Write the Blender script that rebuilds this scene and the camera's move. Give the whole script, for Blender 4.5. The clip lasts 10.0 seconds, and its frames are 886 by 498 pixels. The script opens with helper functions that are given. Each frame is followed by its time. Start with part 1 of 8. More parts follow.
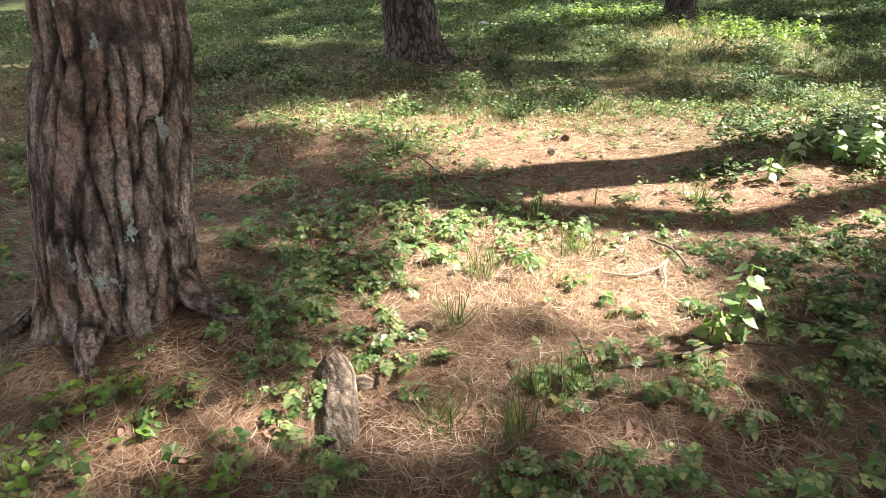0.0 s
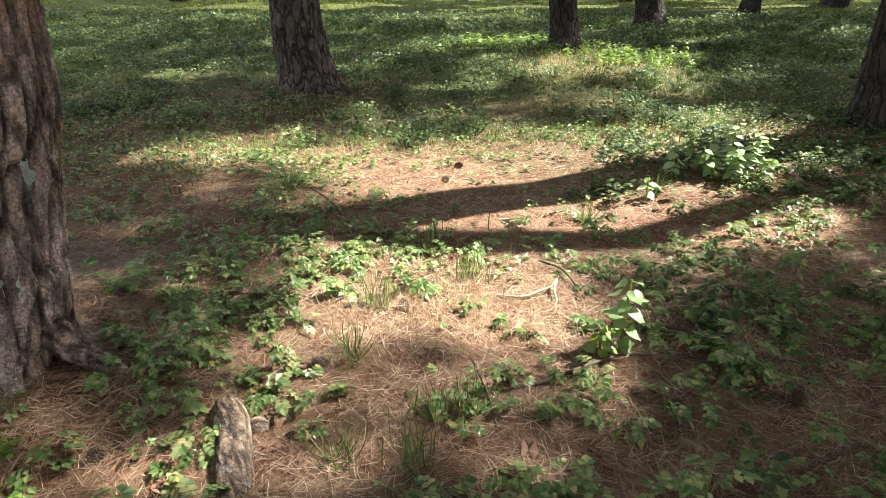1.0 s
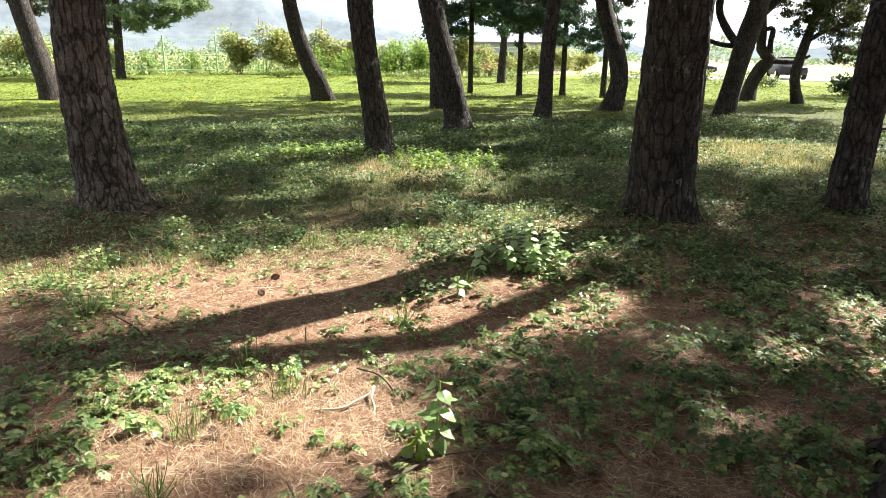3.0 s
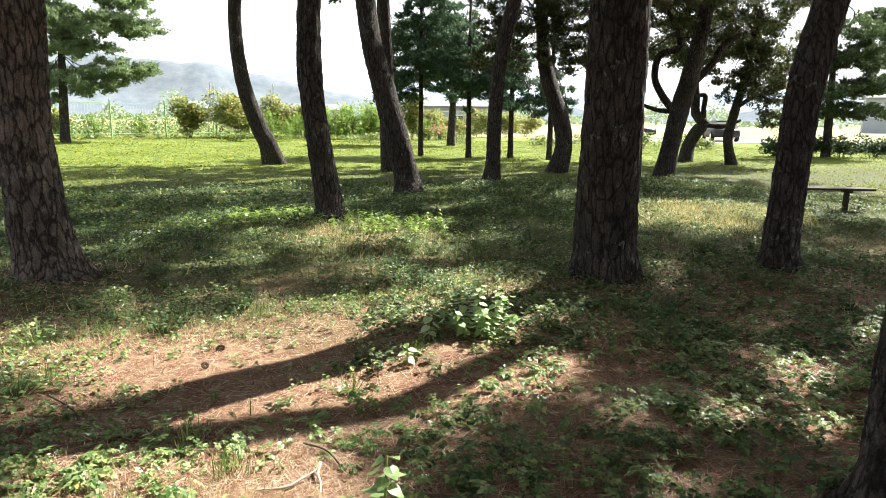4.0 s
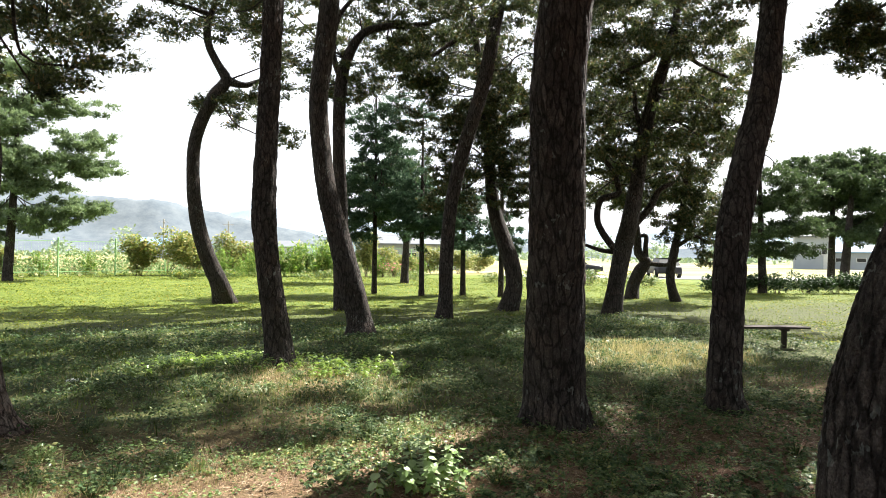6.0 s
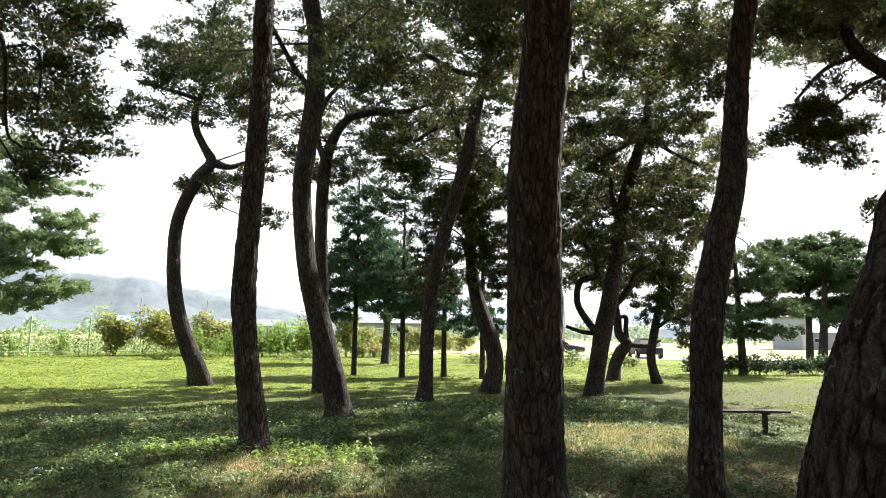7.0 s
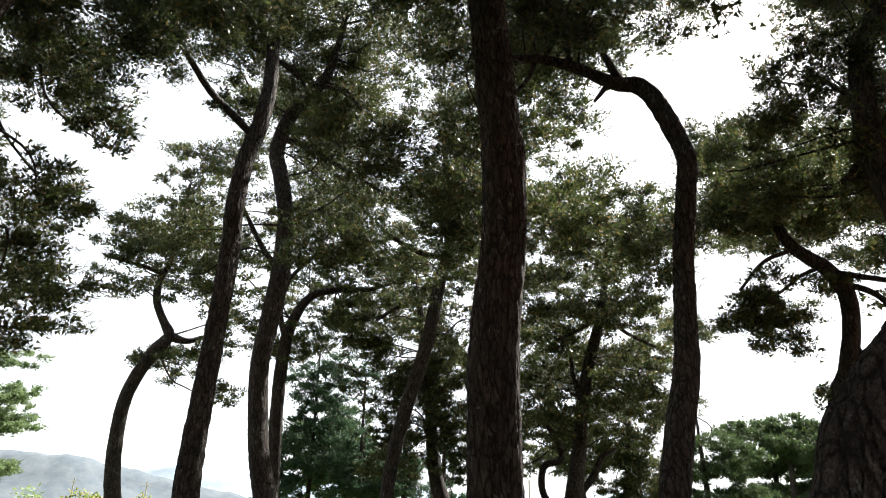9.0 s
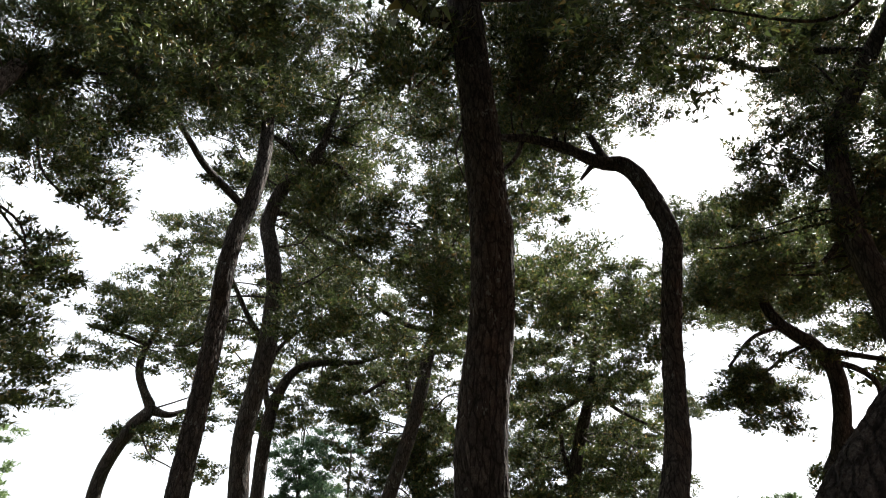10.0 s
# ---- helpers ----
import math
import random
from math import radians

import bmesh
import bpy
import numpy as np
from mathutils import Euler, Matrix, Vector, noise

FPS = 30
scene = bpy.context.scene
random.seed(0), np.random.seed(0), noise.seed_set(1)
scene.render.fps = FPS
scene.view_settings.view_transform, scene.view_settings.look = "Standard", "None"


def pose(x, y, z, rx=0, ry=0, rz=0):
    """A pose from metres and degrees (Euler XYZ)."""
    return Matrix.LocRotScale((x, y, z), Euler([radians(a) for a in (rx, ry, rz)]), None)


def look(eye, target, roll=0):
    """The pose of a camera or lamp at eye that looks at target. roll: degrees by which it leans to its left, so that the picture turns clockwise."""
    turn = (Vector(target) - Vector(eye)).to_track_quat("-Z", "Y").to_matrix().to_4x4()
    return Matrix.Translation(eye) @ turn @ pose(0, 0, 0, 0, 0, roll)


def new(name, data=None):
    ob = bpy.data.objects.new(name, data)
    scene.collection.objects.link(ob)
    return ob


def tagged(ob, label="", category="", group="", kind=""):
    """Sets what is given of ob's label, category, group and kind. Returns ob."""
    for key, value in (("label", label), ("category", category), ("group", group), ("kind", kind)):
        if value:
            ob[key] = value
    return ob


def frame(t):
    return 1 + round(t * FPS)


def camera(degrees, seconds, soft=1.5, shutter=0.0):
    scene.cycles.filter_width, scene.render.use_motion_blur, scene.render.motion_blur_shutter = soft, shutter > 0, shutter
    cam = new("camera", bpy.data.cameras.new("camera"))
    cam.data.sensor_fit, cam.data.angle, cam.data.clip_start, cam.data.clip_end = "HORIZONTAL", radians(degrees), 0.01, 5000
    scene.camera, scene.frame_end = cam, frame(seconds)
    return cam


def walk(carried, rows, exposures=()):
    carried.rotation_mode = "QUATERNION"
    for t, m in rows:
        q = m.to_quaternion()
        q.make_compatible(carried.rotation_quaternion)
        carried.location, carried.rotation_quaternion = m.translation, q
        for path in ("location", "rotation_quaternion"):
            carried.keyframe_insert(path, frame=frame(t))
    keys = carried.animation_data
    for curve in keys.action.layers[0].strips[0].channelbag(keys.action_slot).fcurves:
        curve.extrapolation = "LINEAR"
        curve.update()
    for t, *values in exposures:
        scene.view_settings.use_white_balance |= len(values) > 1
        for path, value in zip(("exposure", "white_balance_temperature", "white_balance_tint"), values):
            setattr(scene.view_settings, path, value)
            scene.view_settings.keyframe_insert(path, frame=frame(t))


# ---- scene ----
# The lens, the way of the camera, and its exposure
cam = camera(67.70, 10.0, 0.7)
ROWS = [
    (0.0, 0.1401, 2.2779, 1.2371, 8.828, -27.079, -0.411),
    (0.5, 0.1679, 2.2781, 1.2471, 4.97, -26.157, -0.044),
    (1.0, 0.1999, 2.2709, 1.2582, 0.195, -24.821, 0.194),
    (1.5, 0.2404, 2.2601, 1.2744, -5.322, -23.132, 0.558),
    (2.0, 0.2658, 2.2472, 1.2883, -9.574, -21.347, 0.738),
    (2.5, 0.2835, 2.2367, 1.3067, -12.197, -19.13, 0.704),
    (3.0, 0.3055, 2.2223, 1.3268, -14.603, -16.331, 0.61),
    (3.2, 0.3111, 2.2177, 1.3341, -15.653, -15.206, 0.558),
    (4.5, 0.3388, 2.1949, 1.3977, -19.859, -8.574, 0.81),
    (5.0, 0.343, 2.184, 1.4228, -20.769, -5.675, 1.019),
    (5.5, 0.3499, 2.1713, 1.4498, -21.662, -2.488, 0.817),
    (5.7, 0.3487, 2.1613, 1.4611, -22.039, -1.379, 0.719),
    (6.8, 0.3417, 2.0832, 1.5168, -23.8, 6.209, 0.553),
    (7.0, 0.3388, 2.0721, 1.5277, -24.026, 7.413, 0.757),
    (7.5, 0.333, 2.0519, 1.5528, -24.595, 11.061, 0.685),
    (8.0, 0.331, 2.031, 1.575, -25.532, 15.044, 0.729),
    (8.5, 0.3295, 2.0106, 1.594, -26.306, 18.847, 0.763),
    (9.0, 0.3247, 1.9907, 1.609, -27.097, 22.507, 0.92),
    (9.5, 0.3172, 1.97, 1.6177, -27.705, 25.657, 0.857),
    (10.0, 0.3093, 1.9506, 1.6247, -28.0, 28.735, 1.057),
]
EXPOSURES = [(0, 2.75), (1, 2.5), (2, 2.48), (3, 2.46), (5, 2.28), (7, 2.22), (8.5, 2.1), (10, 2.0)]
walk(cam, [(t, pose(x, y, z, 90 + pitch, 0, yaw) @ pose(0, 0, 0, 0, 0, roll)) for t, x, y, z, yaw, pitch, roll in ROWS], EXPOSURES)

# ---- daylight: hazy sky and one sun, ahead and to the right, half-way up ----
SUN_AZ, SUN_EL = radians(70), radians(46)
SUN = Vector((math.sin(SUN_AZ) * math.cos(SUN_EL), math.cos(SUN_AZ) * math.cos(SUN_EL), math.sin(SUN_EL)))
world = bpy.data.worlds.new("hazy_sky")
scene.world = world
world.use_nodes = True
sky = world.node_tree.nodes.new("ShaderNodeTexSky")
sky.sky_type, sky.sun_disc = "NISHITA", False
sky.sun_elevation, sky.sun_rotation = SUN_EL, SUN_AZ
sky.air_density, sky.dust_density, sky.ozone_density = 1.0, 3.5, 0.6
back = world.node_tree.nodes["Background"]
back.inputs["Strength"].default_value = 0.05
haze = world.node_tree.nodes.new("ShaderNodeMix")
haze.data_type = "RGBA"
haze.inputs[0].default_value = 0.85
haze.inputs[7].default_value = (6.9, 7.15, 7.4, 1)
world.node_tree.links.new(sky.outputs[0], haze.inputs[6])
world.node_tree.links.new(haze.outputs[2], back.inputs[0])
lamp = bpy.data.lights.new("sun", "SUN")
lamp.energy, lamp.angle, lamp.color = 5.0, radians(0.55), (1.0, 0.95, 0.87)
new("sun", lamp).matrix_world = look(SUN * 60, (0, 0, 0))

# ---- materials ----


class Nodes:
    """A small writer of node trees."""

    def __init__(self, name):
        self.mat = bpy.data.materials.new(name)
        self.mat.use_nodes = True
        self.tree = self.mat.node_tree
        self.bsdf = self.tree.nodes["Principled BSDF"]
        self.out = self.tree.nodes["Material Output"]

    def add(self, kind, **values):
        node = self.tree.nodes.new(kind)
        for key, value in values.items():
            node.inputs[key].default_value = value
        return node

    def link(self, a, b):
        self.tree.links.new(a, b)

    def coords(self, scale=(1, 1, 1)):
        co = self.tree.nodes.new("ShaderNodeTexCoord")
        m = self.add("ShaderNodeMapping")
        m.inputs["Scale"].default_value = scale
        self.link(co.outputs["Object"], m.inputs[0])
        return m.outputs[0]

    def noise(self, vector, scale, detail=4.0, rough=0.6):
        n = self.add("ShaderNodeTexNoise", Scale=scale, Detail=detail, Roughness=rough)
        self.link(vector, n.inputs["Vector"])
        return n.outputs["Fac"]

    def colour_noise(self, vector, scale):
        n = self.add("ShaderNodeTexNoise", Scale=scale, Detail=3.0)
        self.link(vector, n.inputs["Vector"])
        return n.outputs["Color"]

    def ramp(self, fac, stops):
        r = self.tree.nodes.new("ShaderNodeValToRGB")
        els = r.color_ramp.elements
        while len(els) < len(stops):
            els.new(0.5)
        for el, (at, col) in zip(els, stops):
            el.position, el.color = at, (*col, 1)
        self.link(fac, r.inputs[0])
        return r.outputs[0]

    def mix(self, fac, a, b, mode="MIX"):
        m = self.tree.nodes.new("ShaderNodeMix")
        m.data_type, m.blend_type = "RGBA", mode
        for value, slot in ((fac, m.inputs[0]), (a, m.inputs[6]), (b, m.inputs[7])):
            if isinstance(value, (int, float)):
                slot.default_value = value
            elif isinstance(value, tuple):
                slot.default_value = (*value, 1)
            else:
                self.link(value, slot)
        return m.outputs[2]

    def math(self, op, a, b=0.0):
        m = self.tree.nodes.new("ShaderNodeMath")
        m.operation = op
        for value, slot in ((a, m.inputs[0]), (b, m.inputs[1])):
            if isinstance(value, (int, float)):
                slot.default_value = value
            else:
                self.link(value, slot)
        return m.outputs[0]

    def attribute(self, name):
        a = self.tree.nodes.new("ShaderNodeAttribute")
        a.attribute_name = name
        return a.outputs["Fac"]

    def island(self):
        return self.tree.nodes.new("ShaderNodeNewGeometry").outputs["Random Per Island"]

    def bump(self, height, strength, distance):
        b = self.add("ShaderNodeBump", Strength=strength, Distance=distance)
        self.link(height, b.inputs["Height"])
        self.link(b.outputs[0], self.bsdf.inputs["Normal"])

    def done(self, colour, rough=0.9, spec=0.3):
        if isinstance(colour, tuple):
            self.bsdf.inputs["Base Color"].default_value = (*colour, 1)
        else:
            self.link(colour, self.bsdf.inputs["Base Color"])
        if isinstance(rough, (int, float)):
            self.bsdf.inputs["Roughness"].default_value = rough
        else:
            self.link(rough, self.bsdf.inputs["Roughness"])
        self.bsdf.inputs["Specular IOR Level"].default_value = spec
        return self.mat


def bark_material(name, plate_a, plate_b, crack, warm=0.25, lichen=0.0, plates=0.0):
    n = Nodes(name)
    co = n.coords()
    fine = n.noise(n.coords((1, 1, 0.35)), 42, 6, 0.7)
    broad = n.noise(co, 3.2, 3, 0.6)
    plate = n.attribute("plate")
    col = n.mix(plate, plate_a, plate_b)
    col = n.mix(n.math("MULTIPLY", n.ramp(broad, [(0.52, (0, 0, 0)), (0.66, (1, 1, 1))]), warm), col, (0.36, 0.145, 0.05))
    col = n.mix(n.ramp(fine, [(0.34, (0.8, 0.8, 0.8)), (0.58, (0, 0, 0))]), col, tuple(0.45 * c for c in plate_a))
    grit = n.noise(co, 95, 5, 0.75)
    col = n.mix(0.75, col, n.ramp(grit, [(0.3, (0.35, 0.32, 0.3)), (0.5, (0.9, 0.9, 0.9)), (0.68, (1.75, 1.7, 1.65))]), "MULTIPLY")
    warped = n.mix(0.16, n.coords((1, 1, 0.3)), n.colour_noise(co, 11))
    flakes = n.add("ShaderNodeTexVoronoi", Scale=24.0)
    flakes.feature = "DISTANCE_TO_EDGE"
    n.link(warped, flakes.inputs["Vector"])
    tone = n.add("ShaderNodeTexVoronoi", Scale=24.0)
    n.link(warped, tone.inputs["Vector"])
    split = n.ramp(flakes.outputs["Distance"], [(0.0, (0.0, 0.0, 0.0)), (0.10, (1, 1, 1))])
    col = n.mix(n.math("MULTIPLY", n.math("SUBTRACT", 1.0, split), 0.12), col, crack)
    col = n.mix(0.22 if plates else 0.45, col, n.mix(n.ramp(tone.outputs["Color"], [(0.1, (0, 0, 0)), (0.9, (1, 1, 1))]), (0.45, 0.42, 0.40), (1.5, 1.42, 1.35)), "MULTIPLY")
    relief = 0.0
    if plates:
        bent = n.mix(0.04, n.coords((1, 1, 0.24)), n.colour_noise(co, 11))
        joint = n.add("ShaderNodeTexVoronoi", Scale=plates)
        joint.feature = "DISTANCE_TO_EDGE"
        n.link(bent, joint.inputs["Vector"])
        relief = n.ramp(n.math("ADD", joint.outputs["Distance"], n.math("MULTIPLY", n.math("SUBTRACT", fine, 0.5), 0.22)), [(0.02, (0, 0, 0)), (0.14, (1, 1, 1))])
        col = n.mix(n.math("MULTIPLY", n.math("SUBTRACT", 1.0, relief), 0.62 if lichen >= 1 else 0.76), col, crack)
        col = n.mix(n.math("MULTIPLY", n.attribute("furrow"), 0.85 if lichen >= 1 else 0.35), col, crack)
    else:
        col = n.mix(n.attribute("furrow"), col, crack)
    if lichen:
        spots = n.noise(n.coords((1, 1, 0.55)), 24, 3, 0.6)
        patch = n.noise(co, 3.9, 2, 0.5)
        both = n.math("MULTIPLY", n.ramp(spots, [(0.585, (0, 0, 0)), (0.61, (1, 1, 1))]), n.ramp(patch, [(0.57, (0, 0, 0)), (0.60, (1, 1, 1))]))
        col = n.mix(n.math("MULTIPLY", both, lichen), col, (0.42, 0.47, 0.43))
    n.bump(n.math("ADD", n.math("ADD", n.math("ADD", fine, relief), n.math("MULTIPLY", split, 0.5 if plates else 0.15)), n.math("MULTIPLY", n.noise(co, 150, 3), 0.5)), 1.0, 0.014)
    return n.done(col, 0.92, 0.2)


def leaf_material(name, stops, thinness=0.45, gloss=0.45, shine=0.4):
    n = Nodes(name)
    col = n.ramp(n.island(), stops)
    blotch = n.noise(n.coords(), 9, 3)
    col = n.mix(n.ramp(blotch, [(0.4, (0, 0, 0)), (0.75, (0.16, 0.16, 0.16))]), col, stops[-1][1])
    mat = n.done(col, gloss, shine)
    thin = n.tree.nodes.new("ShaderNodeBsdfTranslucent")
    bright = n.mix(0.6, col, (0.9, 1.0, 0.25), "MULTIPLY")
    n.link(n.mix(0.5, col, bright), thin.inputs[0])
    both = n.add("ShaderNodeMixShader", Fac=thinness)
    n.link(n.bsdf.outputs[0], both.inputs[1])
    n.link(thin.outputs[0], both.inputs[2])
    n.link(both.outputs[0], n.out.inputs["Surface"])
    return mat


def plain(name, a, b, rough=0.7, scale=6.0, bump=0.0, metal=0.0):
    n = Nodes(name)
    f = n.noise(n.coords(), scale, 5, 0.65)
    if bump:
        n.bump(f, 0.5, bump)
    n.bsdf.inputs["Metallic"].default_value = metal
    return n.done(n.mix(f, a, b), rough)


def ground_material():
    n = Nodes("forest_floor")
    co = n.coords()
    fine, mid, broad = n.noise(co, 55, 6, 0.75), n.noise(co, 7, 5, 0.6), n.noise(co, 0.9, 4, 0.55)
    litter = n.ramp(fine, [(0.32, (0.03, 0.013, 0.009)), (0.5, (0.112, 0.06, 0.037)), (0.68, (0.24, 0.15, 0.097))])
    litter = n.mix(0.8, litter, n.ramp(n.noise(n.coords((1, 0.6, 1)), 190, 3, 0.7), [(0.35, (0.35, 0.33, 0.32)), (0.6, (1.5, 1.45, 1.4))]), "MULTIPLY")
    litter = n.mix(n.ramp(mid, [(0.42, (0, 0, 0)), (0.75, (0.7, 0.7, 0.7))]), litter, (0.28, 0.205, 0.13))
    # the turf under the pines holds their shade in a darker green
    shaded_turf = n.ramp(fine, [(0.3, (0.01, 0.018, 0.005)), (0.5, (0.031, 0.05, 0.013)), (0.7, (0.085, 0.09, 0.03))])
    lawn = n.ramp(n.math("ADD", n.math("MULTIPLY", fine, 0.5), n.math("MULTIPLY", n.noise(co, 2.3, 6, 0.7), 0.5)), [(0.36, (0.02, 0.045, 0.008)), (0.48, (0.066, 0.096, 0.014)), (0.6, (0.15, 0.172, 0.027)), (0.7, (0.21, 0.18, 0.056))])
    sep = n.tree.nodes.new("ShaderNodeSeparateXYZ")
    n.link(co, sep.inputs[0])
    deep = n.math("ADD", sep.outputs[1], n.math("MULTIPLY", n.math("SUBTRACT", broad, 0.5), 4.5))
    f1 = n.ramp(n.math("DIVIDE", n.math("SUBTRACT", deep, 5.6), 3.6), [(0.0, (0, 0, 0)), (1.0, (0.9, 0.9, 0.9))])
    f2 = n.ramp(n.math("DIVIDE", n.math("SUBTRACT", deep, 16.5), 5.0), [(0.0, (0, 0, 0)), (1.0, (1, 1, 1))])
    f3 = n.ramp(n.math("DIVIDE", n.math("SUBTRACT", n.math("ADD", sep.outputs[1], n.math("MULTIPLY", sep.outputs[0], 0.55)), 58), 8.0), [(0.0, (0, 0, 0)), (1.0, (1, 1, 1))])
    col = n.mix(f1, litter, shaded_turf)
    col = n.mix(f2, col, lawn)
    col = n.mix(f3, col, n.ramp(n.noise(n.coords((0.2, 1, 1)), 0.05, 3), [(0.4, (0.18, 0.18, 0.075)), (0.6, (0.32, 0.28, 0.14))]))
    n.bump(n.math("ADD", fine, mid), 0.6, 0.02)
    return n.done(col, 0.95, 0.15)


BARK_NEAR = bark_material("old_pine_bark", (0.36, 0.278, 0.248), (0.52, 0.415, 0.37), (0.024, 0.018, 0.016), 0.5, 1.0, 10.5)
# BARK is darkened to hold the trunks' shade in its colour
BARK = bark_material("shaded_pine_bark", (0.058, 0.05, 0.046), (0.098, 0.084, 0.077), (0.008, 0.0065, 0.006), 0.06, 0.2, 18.0)
# the same bark in a paler, lit tone for the leaning trunk
BARK_LIT = bark_material("lit_pine_bark", (0.145, 0.12, 0.108), (0.26, 0.22, 0.198), (0.01, 0.008, 0.007), 0.15, 0.2, 17.0)
TWIG = plain("twig_bark", (0.05, 0.035, 0.028), (0.12, 0.085, 0.065), 0.9, 20)
NEEDLES = leaf_material("pine_needles", [(0.0, (0.02, 0.034, 0.017)), (0.5, (0.04, 0.06, 0.025)), (0.85, (0.08, 0.1, 0.036)), (1.0, (0.17, 0.115, 0.05))], 0.38, 0.45, 0.3)
FIR = leaf_material("fir_needles", [(0.0, (0.025, 0.055, 0.04)), (1.0, (0.08, 0.13, 0.08))], 0.3, 0.6, 0.12)
# FARPINE: haze put into the colour, paler than NEEDLES
FARPINE = leaf_material("hazed_pine_needles", [(0.0, (0.1, 0.15, 0.085)), (1.0, (0.2, 0.26, 0.14))], 0.45, 0.6, 0.2)
# MIDPINE: shade put into the colour, darker than FARPINE
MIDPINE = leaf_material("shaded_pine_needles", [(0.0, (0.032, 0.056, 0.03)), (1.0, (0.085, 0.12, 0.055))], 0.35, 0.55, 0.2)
HERB = leaf_material("herb_leaves", [(0.0, (0.055, 0.12, 0.035)), (0.5, (0.12, 0.205, 0.06)), (0.86, (0.23, 0.29, 0.125)), (0.95, (0.32, 0.33, 0.13)), (1.0, (0.42, 0.36, 0.12))], 0.38, 0.38, 0.4)
# CARPET: the herb green darkened for the shade under the pines
CARPET = leaf_material("shaded_cover_leaves", [(0.0, (0.02, 0.05, 0.02)), (0.5, (0.052, 0.1, 0.038)), (0.88, (0.14, 0.195, 0.075)), (1.0, (0.3, 0.29, 0.13))], 0.36, 0.5, 0.16)
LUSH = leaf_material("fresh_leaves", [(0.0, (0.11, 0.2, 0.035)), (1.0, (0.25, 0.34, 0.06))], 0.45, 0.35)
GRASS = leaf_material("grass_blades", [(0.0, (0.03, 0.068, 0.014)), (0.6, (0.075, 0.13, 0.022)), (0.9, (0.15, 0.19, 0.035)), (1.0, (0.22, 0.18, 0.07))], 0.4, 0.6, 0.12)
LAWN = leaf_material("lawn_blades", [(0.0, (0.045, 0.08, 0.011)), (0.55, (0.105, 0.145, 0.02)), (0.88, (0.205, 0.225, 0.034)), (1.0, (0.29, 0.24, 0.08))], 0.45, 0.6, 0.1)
DRYGRASS = leaf_material("dry_grass", [(0.0, (0.16, 0.16, 0.06)), (0.5, (0.34, 0.29, 0.14)), (1.0, (0.55, 0.47, 0.29))], 0.35, 0.6)
BUSH = leaf_material("shrub_leaves", [(0.0, (0.1, 0.15, 0.04)), (0.6, (0.22, 0.26, 0.07)), (0.9, (0.37, 0.34, 0.11)), (1.0, (0.4, 0.27, 0.12))], 0.4, 0.6)
WEED = leaf_material("weed_leaves", [(0.0, (0.06, 0.12, 0.04)), (0.6, (0.15, 0.22, 0.09)), (1.0, (0.4, 0.34, 0.2))], 0.35, 0.7, 0.15)
REED = leaf_material("tall_weed_leaves", [(0.0, (0.08, 0.16, 0.03)), (0.6, (0.16, 0.26, 0.05)), (1.0, (0.3, 0.34, 0.1))], 0.45, 0.6, 0.2)
# sunlight on the leaves put into the colour, as a whitish green
SUNLITLEAF = leaf_material("sunlit_tone_leaves", [(0.0, (0.2, 0.3, 0.12)), (1.0, (0.4, 0.48, 0.28))], 0.3, 0.42)
STRAW = leaf_material("dry_needles", [(0.0, (0.07, 0.027, 0.015)), (0.4, (0.195, 0.095, 0.053)), (0.8, (0.385, 0.255, 0.165)), (1.0, (0.72, 0.61, 0.45))], 0.15, 0.55)
DEADLEAF = plain("dead_leaf", (0.17, 0.09, 0.065), (0.3, 0.18, 0.13), 0.8, 30, 0.002)
PALEWOOD = plain("bleached_wood", (0.26, 0.2, 0.15), (0.48, 0.4, 0.31), 0.85, 60, 0.004)
CONE = plain("cone_scales", (0.06, 0.04, 0.03), (0.16, 0.11, 0.08), 0.85, 60)
GROUND = ground_material()

# ---- geometry helpers ----


def mesh_of(name, verts, faces, material, smooth=False, values=None):
    """A mesh from arrays: verts (n, 3), faces a list of (m, k) index arrays."""
    me = bpy.data.meshes.new(name)
    verts = np.asarray(verts, dtype=np.float32)
    faces = [np.asarray(f, dtype=np.int32) for f in faces if len(f)]
    me.vertices.add(len(verts))
    me.vertices.foreach_set("co", verts.ravel())
    loops = np.concatenate([f.ravel() for f in faces])
    sizes = np.concatenate([np.full(len(f), f.shape[1], dtype=np.int32) for f in faces])
    me.loops.add(len(loops))
    me.loops.foreach_set("vertex_index", loops)
    me.polygons.add(len(sizes))
    me.polygons.foreach_set("loop_start", np.concatenate([[0], np.cumsum(sizes)[:-1]]).astype(np.int32))
    me.polygons.foreach_set("use_smooth", np.full(len(sizes), smooth, dtype=bool))
    for key, value in (values or {}).items():
        me.attributes.new(key, "FLOAT", "POINT").data.foreach_set("value", np.asarray(value, dtype=np.float32))
    me.update(calc_edges=True)
    me.materials.append(material)
    return me


def child(name, mesh, parent, label=""):
    ob = new(name, mesh)
    ob.parent = parent
    return tagged(ob, label)


def empty(name, x, y, z=0.0):
    ob = new(name)
    ob.location = (x, y, z)
    ob.empty_display_size = 0.2
    bpy.context.view_layer.update()
    return ob


def part(name, bm, material, parent, label="", smooth=False):
    """Links a bmesh, built in world places, as one mesh under its thing."""
    me = bpy.data.meshes.new(name)
    bm.to_mesh(me)
    bm.free()
    for p in me.polygons:
        p.use_smooth = smooth
    me.materials.append(material)
    ob = child(name, me, parent, label)
    ob.matrix_parent_inverse = parent.matrix_world.inverted()
    return ob


